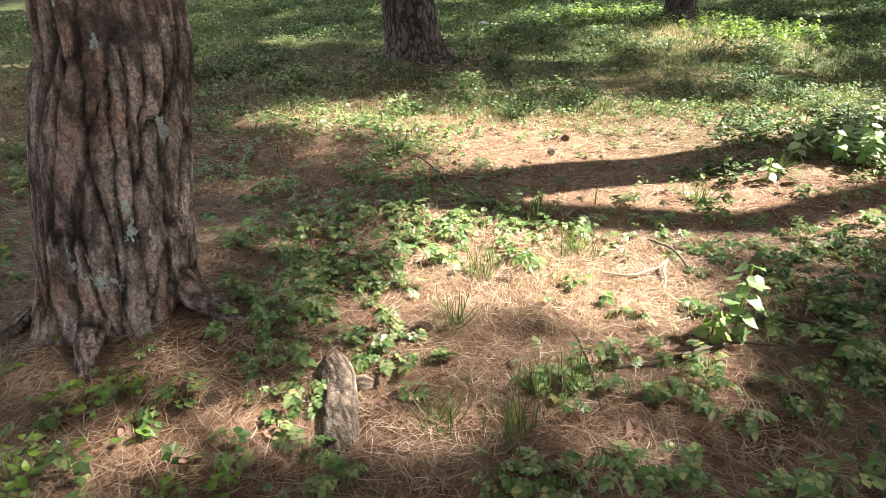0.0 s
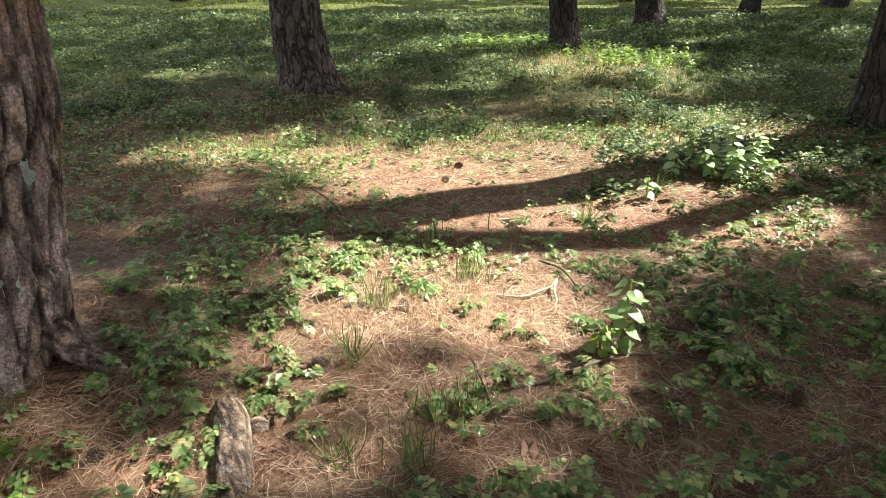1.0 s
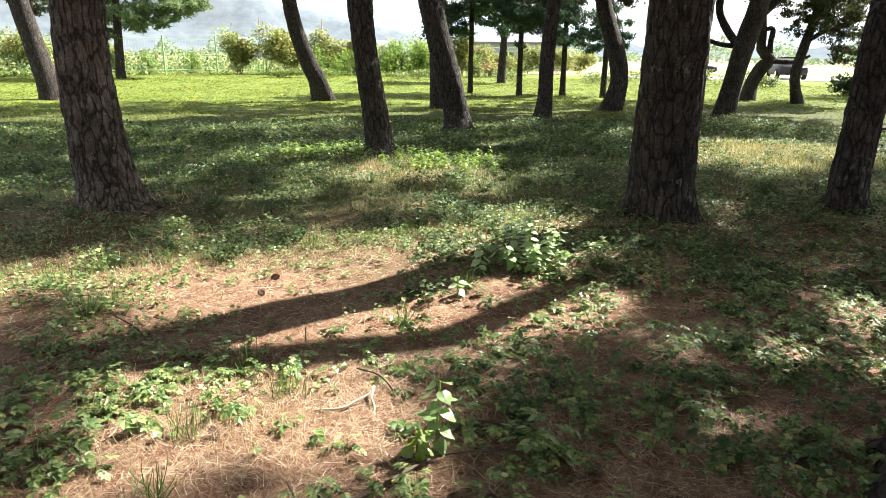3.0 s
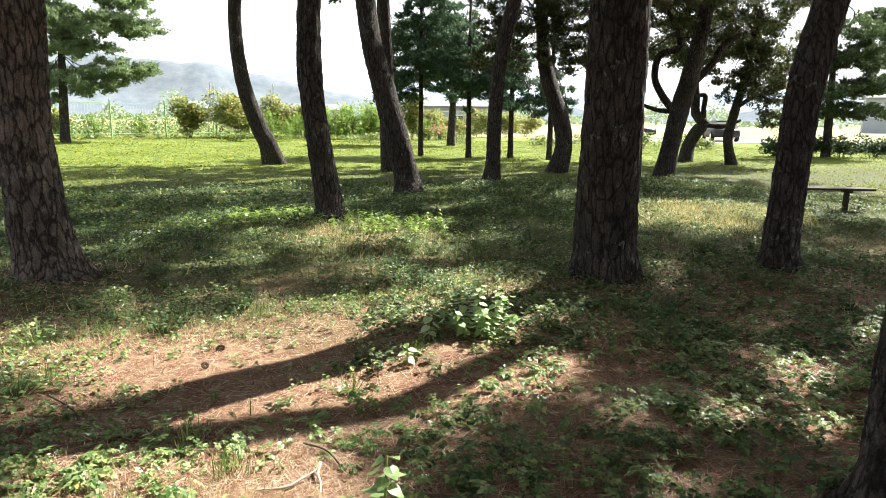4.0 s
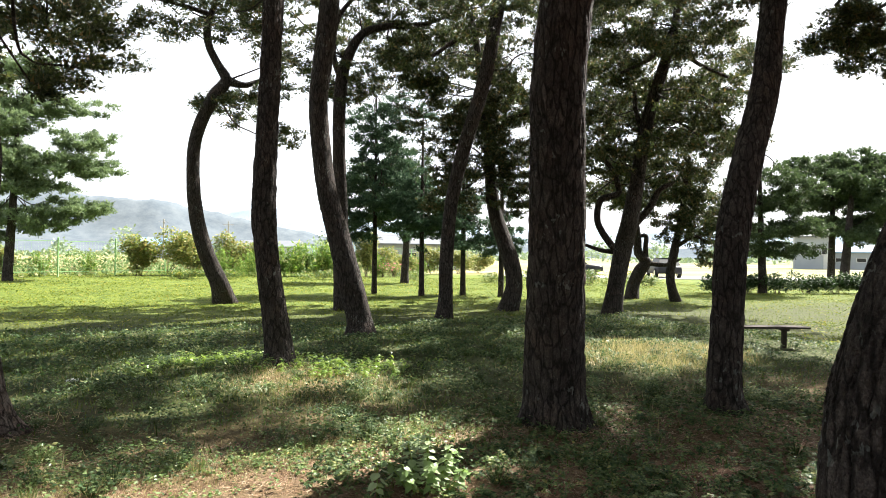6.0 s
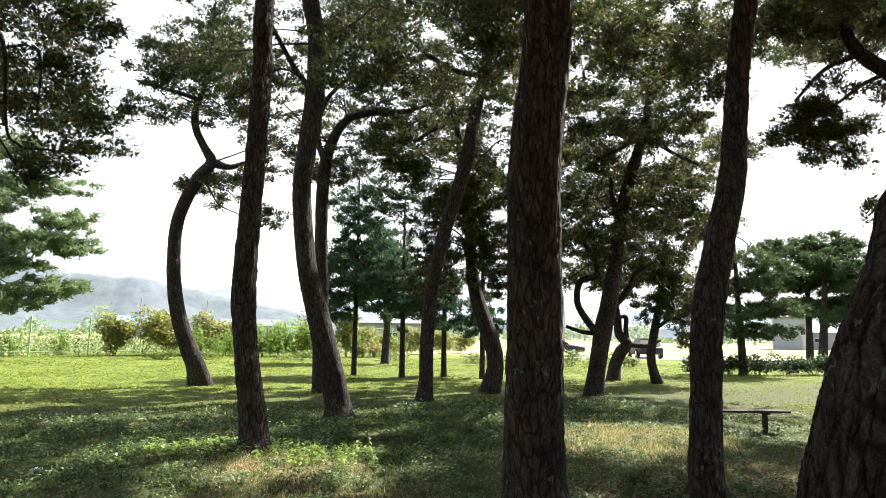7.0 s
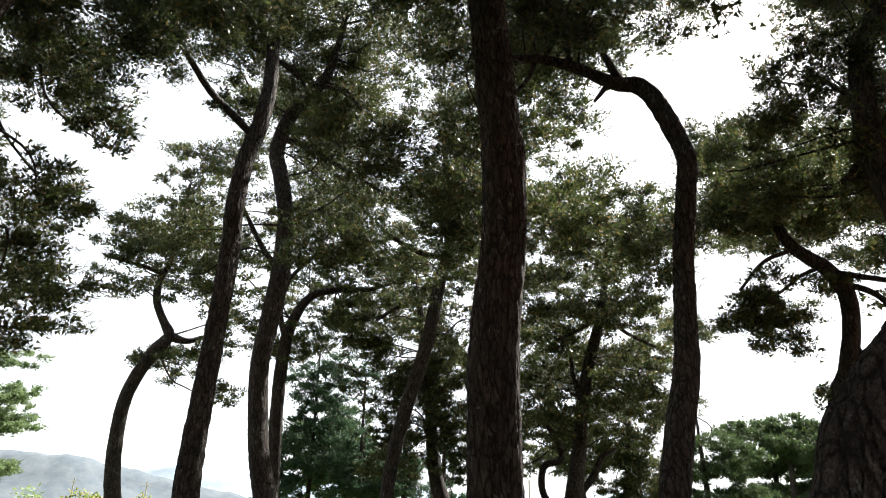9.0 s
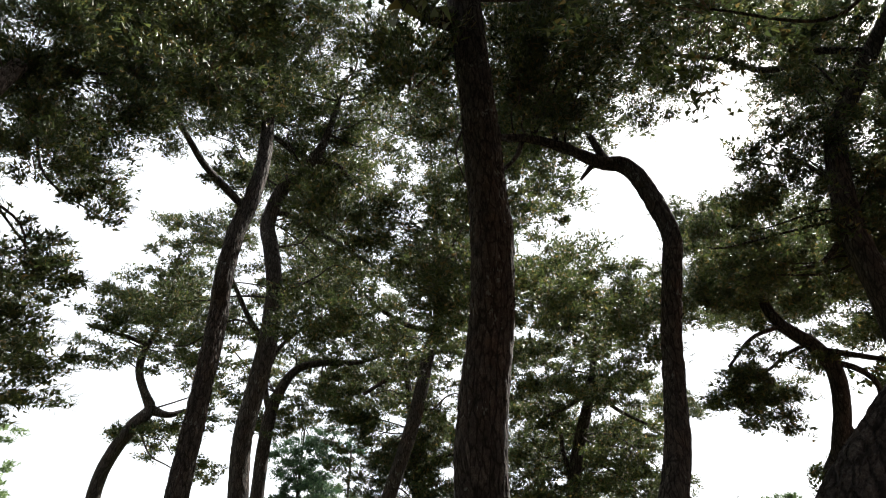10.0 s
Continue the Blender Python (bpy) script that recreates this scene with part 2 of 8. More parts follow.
def box(bm, x, y, z, sx, sy, sz, turn=0.0, bevel=0.0):
    m = pose(x, y, z, 0, 0, turn) @ Matrix.Diagonal((sx, sy, sz, 1))
    made = bmesh.ops.create_cube(bm, size=1, matrix=m)["verts"]
    if bevel:
        edges = list({e for v in made for e in v.link_edges})
        bmesh.ops.bevel(bm, geom=edges, offset=bevel, segments=2, affect="EDGES", clamp_overlap=True)
    return bm


def spline(points, step):
    """A smooth run through control points (x, y, z, r), about step apart."""
    p = np.array(points, dtype=float)
    p = np.vstack([2 * p[0] - p[1], p, 2 * p[-1] - p[-2]])
    out = []
    for i in range(1, len(p) - 2):
        n = max(1, int(np.linalg.norm(p[i + 1, :3] - p[i, :3]) / step))
        for u in np.arange(n) / n:
            a, b, c, d = p[i - 1], p[i], p[i + 1], p[i + 2]
            out.append(0.5 * (2 * b + (c - a) * u + (2 * a - 5 * b + 4 * c - d) * u * u + (3 * b - a - 3 * c + d) * u ** 3))
    out.append(p[-2])
    out = np.array(out)
    out[:, 3] = np.maximum(out[:, 3], 0.004)
    return out


def hashed(i, j, k):
    v = np.sin(i * 127.1 + j * 311.7 + k * 74.7) * 43758.5453
    return v - np.floor(v)


def cells(u, v, around, seed):
    """Jittered cells, wrapping in u: nearest and second distance and a random value for the cell."""
    iu, iv = np.floor(u), np.floor(v)
    best = np.full(u.shape, 9.0)
    second = np.full(u.shape, 9.0)
    value = np.zeros(u.shape)
    for du in (-1, 0, 1):
        for dv in (-1, 0, 1):
            cu, cv = iu + du, iv + dv
            w = np.mod(cu, around)
            x = cu + 0.5 + 0.8 * (hashed(w, cv, seed) - 0.5)
            y = cv + 0.5 + 0.8 * (hashed(w, cv, seed + 5) - 0.5)
            d = np.sqrt((x - u) ** 2 + (y - v) ** 2)
            closer = d < best
            second = np.where(closer, best, np.minimum(second, d))
            value = np.where(closer, hashed(w, cv, seed + 9), value)
            best = np.where(closer, d, best)
    return best, second, value


def lattice(u, v, around, seed):
    """Smooth random values on a lattice that wraps in u."""
    iu, iv = np.floor(u), np.floor(v)
    a, b = u - iu, v - iv
    a, b = a * a * (3 - 2 * a), b * b * (3 - 2 * b)
    w, x = np.mod(iu, around), np.mod(iu + 1, around)
    low = hashed(w, iv, seed) * (1 - a) + hashed(x, iv, seed) * a
    high = hashed(w, iv + 1, seed) * (1 - a) + hashed(x, iv + 1, seed) * a
    return low * (1 - b) + high * b


def limb_arrays(points, segs, step, bark=0.0, plate=(0.07, 0.17), seed=1, flare=0.0, crack=0.4, wander=1.0):
    """A tapered round limb with plated bark: verts, quads, furrow and plate values."""
    s = spline(points, step)
    c, r = s[:, :3], s[:, 3]
    tan = np.gradient(c, axis=0)
    tan /= np.linalg.norm(tan, axis=1)[:, None] + 1e-9
    side = np.cross(tan, [0.31, 0.95, 0.05])
    side /= np.linalg.norm(side, axis=1)[:, None] + 1e-9
    up = np.cross(side, tan)
    length = np.concatenate([[0], np.cumsum(np.linalg.norm(np.diff(c, axis=0), axis=1))])
    ang = np.linspace(0, 2 * np.pi, segs, endpoint=False)
    around = max(5, round(2 * np.pi * float(np.mean(r)) / plate[0]))
    wave = 0.35 * np.sin(length[:, None] * 5.1 + ang[None] * 2 + seed) + 0.25 * np.sin(length[:, None] * 11.7 - ang[None] * 3)
    u = (ang[None] / (2 * np.pi) * around + 0.45 * wander * wave + 0 * length[:, None])
    v = length[:, None] / plate[1] + 0.35 * np.sin(ang[None] * 4 + seed) + 0 * ang[None]
    u = u + 0.30 * wander * (lattice(u * 1.7, v * 2.3, around * 17 // 10 + 1, seed) - 0.5) + 0.34 * wander * (lattice(u * 4.1, v * 5.3, around * 4 + 1, seed + 1) - 0.5)
    v = v + 0.5 * (lattice(u * 2.1, v * 2.9, around * 2 + 1, seed + 2) - 0.5)
    f1, f2, val = cells(u, v, around, seed)
    edge = np.clip((f2 - f1) / crack, 0, 1)
    ridge = edge ** 0.4 * (0.85 + 0.15 * edge) if wander == 1 else np.clip(edge * 2.6, 0, 1)
    g1, g2, gv = cells(u * 2.3 + 0.3 * v, v * 3.1, around * 7 // 3 + 1, seed + 20)
    flake = np.clip((g2 - g1) / 0.25, 0, 1)
    ridge = ridge * (0.86 + 0.14 * flake) if wander == 1 else ridge * (0.66 + 0.34 * flake * (0.35 + gv))
    rough = 2 * lattice(u * 7, v * 19, around * 7, seed + 3) + lattice(u * 15, v * 40, around * 15, seed + 4) - 1.5
    rad = r[:, None] * (1 + 0.05 * wander * np.sin(ang[None] * 3 + seed + length[:, None] * 0.8)) + bark * (ridge - 0.75 + 0.5 * (val - 0.5) * ridge + 0.26 * wander * rough)
    if flare:
        lobes = np.maximum(0, np.cos(ang[None] * 5 + seed + 0.6 * np.sin(ang[None] * 2))) ** 1.5
        rad = rad + flare * np.exp(-length[:, None] / 0.13) * (0.25 + lobes)
    pts = c[:, None] + rad[..., None] * (np.cos(ang)[None, :, None] * side[:, None] + np.sin(ang)[None, :, None] * up[:, None])
    n = len(s)
    i = np.arange(n - 1)[:, None] * segs
    j = np.arange(segs)[None]
    k = (j + 1) % segs
    quads = np.stack([i + j, i + k, i + segs + k, i + segs + j], -1).reshape(-1, 4)
    tip = np.arange(segs)[None] + (n - 1) * segs
    furrow = np.clip(1.35 * (1 - edge), 0, 1) ** 1.4 if wander == 1 else 1 - np.clip(edge * 1.5 - 0.1, 0, 1)
    return pts.reshape(-1, 3), quads, tip, furrow.ravel(), val.ravel()


def limb_mesh(name, runs, material):
    """One mesh of several limbs, each given as the arguments of limb_arrays."""
    vs, qs, tips, fu, pl, at = [], [], [], [], [], 0
    for args in runs:
        v, q, tip, f, p = limb_arrays(**args)
        vs.append(v), qs.append(q + at), fu.append(f), pl.append(p)
        tips.append(tip + at)
        at += len(v)
    me = mesh_of(name, np.vstack(vs), [np.vstack(qs), *tips], material, True, {"furrow": np.concatenate(fu), "plate": np.concatenate(pl)})
    return me


def turns(rng, n, tilt_low, tilt_high, size_low, size_high, toward=None):
    """n random frames (columns right, along, up) scaled by random sizes; tilt is the rise of the long axis in degrees."""
    a = rng.uniform(0, 2 * np.pi, n)
    t = np.radians(rng.uniform(tilt_low, tilt_high, n))
    along = np.stack([np.cos(a) * np.cos(t), np.sin(a) * np.cos(t), np.sin(t)], 1)
    right = np.stack([-np.sin(a), np.cos(a), np.zeros(n)], 1)
    roll = rng.normal(0, 0.35, n)
    up = np.cross(right, along)
    right, up = right * np.cos(roll)[:, None] + up * np.sin(roll)[:, None], up * np.cos(roll)[:, None] - right * np.sin(roll)[:, None]
    s = rng.uniform(size_low, size_high, n)
    return np.stack([right, along, up], 2) * s[:, None, None]


def scatter(verts, tris, frames, places):
    """Copies of a small template at frames and places, as one set of arrays."""
    v = np.einsum("nij,kj->nki", frames, verts) + places[:, None]
    f = tris[None] + (np.arange(len(places)) * len(verts))[:, None, None]
    return v.reshape(-1, 3), f.reshape(-1, tris.shape[1])


def merged(*sets):
    vs, fs, at = [], [], 0
    for v, f in sets:
        vs.append(v), fs.append(f + at)
        at += len(v)
    return np.vstack(vs), np.vstack(fs)


# leaf outlines: x across, y along, z up, length 1
def palmate():
    """A five-lobed toothed leaf, folded along its midrib."""
    rim = [(0.0, 0.0), (-0.30, -0.10), (-0.20, 0.12), (-0.52, 0.18), (-0.30, 0.34), (-0.50, 0.58), (-0.20, 0.58), (-0.22, 0.82), (0.0, 1.02)]
    left = [(x, y, 0.16 * abs(x) - 0.10 * y * y) for x, y in rim]
    right = [(-x, y, z) for x, y, z in left[1:-1]]
    verts = left + right + [(0, 0.42, -0.03)]
    n, mid = len(left), len(verts) - 1
    tris = [(i + 1, i, mid) for i in range(n - 1)]
    order = [0, *range(n, n + len(right)), n - 1]
    tris += [(p, q, mid) for p, q in zip(order, order[1:])]
    return np.array(verts, float), np.array(tris)


LOBED_V, LOBED_T = palmate()


def compound():
    """A leaf of five pointed leaflets on one stalk."""
    verts, tris = [], []
    for root, turn, size in (((0, 0.6), 0, 0.46), ((0, 0.56), 58, 0.4), ((0, 0.56), -58, 0.4), ((0, 0.3), 70, 0.33), ((0, 0.3), -70, 0.33)):
        c, s = math.cos(radians(turn)), math.sin(radians(turn))
        k = len(verts)
        for x, y, z in ((0, 0, 0), (-0.27, 0.3, 0.07), (-0.17, 0.66, 0.05), (0, 1, -0.1), (0.17, 0.66, 0.05), (0.27, 0.3, 0.07)):
            X, Y = size * (x * c + y * s), size * (y * c - x * s)
            verts.append((root[0] + X, root[1] + Y, z * size - 0.12 * (root[1] + Y) ** 2))
        tris += [(k, k + 3, k + 2), (k, k + 2, k + 1), (k, k + 4, k + 3), (k, k + 5, k + 4)]
    k = len(verts)
    verts += [(-0.014, 0, -0.02), (0.014, 0, -0.02), (0, 0.62, -0.05)]
    return np.array(verts, float), np.array(tris + [(k, k + 1, k + 2)])


COMP_V, COMP_T = compound()


def light_compound():
    """The same leaf in folded kites, for the crowd of small plants."""
    verts, tris = [], []
    for root, turn, size in (((0, 0.52), 0, 0.55), ((0, 0.5), 62, 0.46), ((0, 0.5), -62, 0.46), ((0, 0.24), 74, 0.36), ((0, 0.24), -74, 0.36)):
        c, s = math.cos(radians(turn)), math.sin(radians(turn))
        k = len(verts)
        for x, y, z in ((0, 0, 0), (-0.4, 0.5, 0.08), (0, 1, -0.1), (0.4, 0.5, 0.08)):
            X, Y = size * (x * c + y * s), size * (y * c - x * s)
            verts.append((root[0] + X, root[1] + Y, z * size - 0.14 * (root[1] + Y) ** 2))
        tris += [(k, k + 2, k + 1), (k, k + 3, k + 2)]
    return np.array(verts, float), np.array(tris)


FERN_V, FERN_T = light_compound()


def pinnate():
    """A leaf of seven rounded, toothed leaflets along a stalk."""
    rim = [(0, 0), (-.24, .12), (-.3, .3), (-.4, .38), (-.31, .55), (-.33, .68), (-.15, .82), (0, 1.0), (.15, .82), (.33, .68), (.31, .55), (.4, .38), (.3, .3), (.24, .12)]
    verts, tris = [], []
    for y0, turn, size in ((0.68, 0, 0.36), (0.62, 62, 0.3), (0.62, -62, 0.3), (0.42, 68, 0.27), (0.42, -68, 0.27), (0.24, 74, 0.2), (0.24, -74, 0.2)):
        c, s = math.cos(radians(turn)), math.sin(radians(turn))
        k = len(verts)
        for x, y in [*rim, (0, 0.5)]:
            X, Y = size * (x * c + y * s), size * (y * c - x * s)
            verts.append((X, y0 + Y, size * (0.22 * abs(x) - 0.12 * y * y) - 0.16 * (y0 + Y) ** 2))
        tris += [((i + 1) % len(rim) + k, i + k, len(rim) + k) for i in range(len(rim))]
    k = len(verts)
    verts += [(-0.012, 0, 0), (0.012, 0, 0), (0, 0.7, -0.08)]
    return np.array(verts, float), np.array(tris + [(k, k + 1, k + 2)])


PINNATE_V, PINNATE_T = pinnate()
OVAL_V = np.array([(0, 0, 0), (0, .5, .04), (0, 1, -.16), (-.26, .2, .06), (-.3, .55, .05), (.26, .2, .06), (.3, .55, .05)], float)
OVAL_T = np.array([(0, 1, 3), (3, 1, 4), (4, 1, 2), (1, 0, 5), (1, 5, 6), (1, 6, 2)])
CHIP_V = np.array([(0, 0, 0), (-.38, .45, .07), (0, 1, -.06), (.38, .45, .07)], float)
CHIP_T = np.array([(0, 2, 1), (0, 3, 2)])
BLADE_V = np.array([(-.03, 0, 0), (.03, 0, 0), (.022, .55, .0), (-.022, .55, .0), (0, 1, -.2)], float)
BLADE_T = np.array([(0, 1, 2), (0, 2, 3), (3, 2, 4)])
ARCH_V = np.array([(-.016, 0, 0), (.016, 0, 0), (.014, .4, .03), (-.014, .4, .03), (.01, .75, -.07), (-.01, .75, -.07), (0, 1, -.26)], float)
ARCH_T = np.array([(0, 1, 2), (0, 2, 3), (3, 2, 4), (3, 4, 5), (5, 4, 6)])


def herb(rng, x, y, z, leaves, spread, height, leaf, kind="lobed"):
    """Leaves of a small plant, on rising stalks round a middle: arrays of leaves and of stalks."""
    a = rng.uniform(0, 2 * np.pi, leaves)
    d = spread * np.sqrt(rng.uniform(0.03, 1, leaves))
    h = height * (0.35 + 0.65 * rng.uniform(0, 1, leaves)) * (1 - 0.4 * (d / max(spread, 1e-6)) ** 2)
    place = np.stack([x + d * np.cos(a), y + d * np.sin(a), z + h], 1)
    frames = turns(rng, leaves, -32, 14, leaf * 0.6, leaf * 1.2)
    v, t = {"lobed": (LOBED_V, LOBED_T), "oval": (OVAL_V, OVAL_T), "chip": (CHIP_V, CHIP_T)}[kind]
    return scatter(v, t, frames, place), place


def rosette(rng, x, y, z, leaves, tall, leaf, template=None):
    """Compound leaves spreading outwards from a middle, the inner ones higher: leaf arrays and leaf roots."""
    v, t = template or (COMP_V, COMP_T)
    a = rng.uniform(0, 2 * np.pi, leaves)
    q = rng.uniform(0, 1, leaves)
    rise = np.radians(-28 + 62 * (1 - q) * rng.uniform(0.4, 1, leaves))
    out = np.stack([np.cos(a), np.sin(a), np.zeros(leaves)], 1)
    along = out * np.cos(rise)[:, None] + np.array([0, 0, 1.0]) * np.sin(rise)[:, None]
    right = np.stack([np.sin(a), -np.cos(a), np.zeros(leaves)], 1)
    up = np.cross(right, along)
    roll = rng.normal(0, 0.3, leaves)[:, None]
    right, up = right * np.cos(roll) + up * np.sin(roll), up * np.cos(roll) - right * np.sin(roll)
    size = leaf * rng.uniform(0.6, 1.2, leaves)
    frames = np.stack([right, along, up], 2) * size[:, None, None]
    root = np.array([x, y, z]) + out * (q * leaf * 0.45)[:, None] + np.array([0, 0, 1.0]) * (tall * (0.25 + 0.75 * rng.uniform(0, 1, leaves) * (1.1 - 0.6 * q)))[:, None]
    return scatter(v, t, frames, root), root


def stalks(feet, heads, r):
    """Thin three-sided stalks from feet to heads."""
    n = len(feet)
    offs = np.array([(1, 0, 0), (-.5, .87, 0), (-.5, -.87, 0)]) * r
    v = np.concatenate([feet[:, None] + offs[None], heads[:, None] + 0.5 * offs[None]], 1)
    t = np.array([(0, 1, 4), (0, 4, 3), (1, 2, 5), (1, 5, 4), (2, 0, 3), (2, 3, 5)])
    return v.reshape(-1, 3), (t[None] + (np.arange(n) * 6)[:, None, None]).reshape(-1, 3)


def needle_tufts(rng, places, axes, needles, length, width, fan=0.75, loose=0.0):
    """Brushes of needles at the ends of twigs."""
    n = len(places)
    d = rng.normal(0, 1, (n, needles, 3)) * fan + axes[:, None] * 0.75
    d /= np.linalg.norm(d, axis=2)[..., None]
    w = np.cross(d, rng.normal(0, 1, (n, needles, 3)))
    w /= np.linalg.norm(w, axis=2)[..., None] + 1e-9
    foot = places[:, None] + axes[:, None] * rng.uniform(-0.6, 0.3, (n, needles, 1)) * length + rng.normal(0, 1, (n, needles, 3)) * loose
    tip = foot + d * (length * rng.uniform(0.7, 1.15, (n, needles, 1)))
    half = w * width * 0.5
    v = np.stack([foot - half, foot + half, tip], 2).reshape(-1, 3)
    return v, np.arange(len(v)).reshape(-1, 3)


# Sunny gaps in the roof of crowns, as ovals on the ground (x, y, half-lengths, turn)
GAPS = []


def in_gap(p):
    """Whether the sun's ray through each place p comes down in one of the gaps."""
    s = p[:, 2] / SUN[2]
    gx, gy = p[:, 0] - s * SUN[0], p[:, 1] - s * SUN[1]
    hit = np.zeros(len(p), bool)
    for x, y, a, b, turn in GAPS:
        c, si = math.cos(radians(turn)), math.sin(radians(turn))
        dx, dy = gx - x, gy - y
        wob = 1 + 0.22 * np.sin(5 * np.arctan2(dy, dx) + x * 7) + 0.3 * np.sin(3.1 * gx + 1.7) * np.sin(4.3 * gy + x) + 0.2 * np.sin(9 * gx - 4 * gy)
        hit |= ((dx * c + dy * si) / a) ** 2 + ((dy * c - dx * si) / b) ** 2 < wob
    return hit


def crown(rng, pads, density, core, fringe, length, width, clearings=True, hollow=False):
    """Needle brushes on twigs, spray by spray in flat layers, each a short stout core and a fringe of fine needles: arrays of needles and of twigs."""
    tufts, axes, inner, feet, heads = [], [], [], [], []
    for x, y, z, a, b in pads:
        mid = np.array([x, y, z])
        n = max(3, int(density * 11.5 * a * math.sqrt(a * b)))
        q = rng.normal(0, 1, (n, 3))
        q *= (rng.uniform(0.05, 1.35, (n, 1)) ** 0.5) / np.linalg.norm(q, axis=1)[:, None]
        sprays = mid + q * np.array([a, a, b * 0.9])
        if hollow:
            sx, sy, sz = sprays.T
            sprays = sprays[np.sin(2.9 * sx + 1.3 * sy) * np.sin(2.6 * sy - 1.1 * sz + 1) + 0.8 * np.sin(3.4 * sz + 0.8 * sx) * np.sin(2.2 * sx - 1.7 * sy) > -0.52]
        if clearings:
            sprays = sprays[~in_gap(sprays)]
        for c in sprays:
            out = c - mid
            out[2] = abs(out[2]) * 0.4
            out = out / (np.linalg.norm(out) + 1e-6)
            k = rng.integers(10, 22)
            r = rng.uniform(0.085, 0.165) * min(1.25, max(0.8, a / 0.6))
            p = c + rng.normal(0, 1, (k, 3)) * np.array([r, r, r * 0.3]) + out * rng.uniform(0, 1.2, (k, 1)) * r
            if clearings:
                p = p[~in_gap(p)]
            if not len(p):
                continue
            ax = (p - c) / r * 0.35 + out * 0.6 + np.array([0, 0, 0.45])
            inner.append(c + (p - c) * 0.72), tufts.append(p), axes.append(ax / np.linalg.norm(ax, axis=1)[:, None])
            feet.append(np.tile(c - out * r * 0.8, (len(p) // 12, 1))), heads.append(p[: len(p) // 12])
            if rng.random() < 0.45:
                continue
            feet.append((mid - np.array([0, 0, 0.3 * b]) + (c - mid) * 0.15)[None]), heads.append((c - out * r * 0.8)[None])
    if not tufts:
        return None, None
    tufts, axes, inner, feet, heads = np.vstack(tufts), np.vstack(axes), np.vstack(inner), np.vstack(feet), np.vstack(heads)
    if not fringe:
        return needle_tufts(rng, tufts, axes, core, length * 0.85, width * 1.6, 0.75, length * 0.3), stalks(feet, heads, 0.006)
    sets = [needle_tufts(rng, inner, axes, core, length * 0.56, width * 2.35, 0.9, length * 0.3), needle_tufts(rng, tufts, axes, fringe, length * 0.95, width * 3.2 / fringe, 0.58, length * 0.12)]
    return merged(*sets), stalks(feet, heads, 0.006)


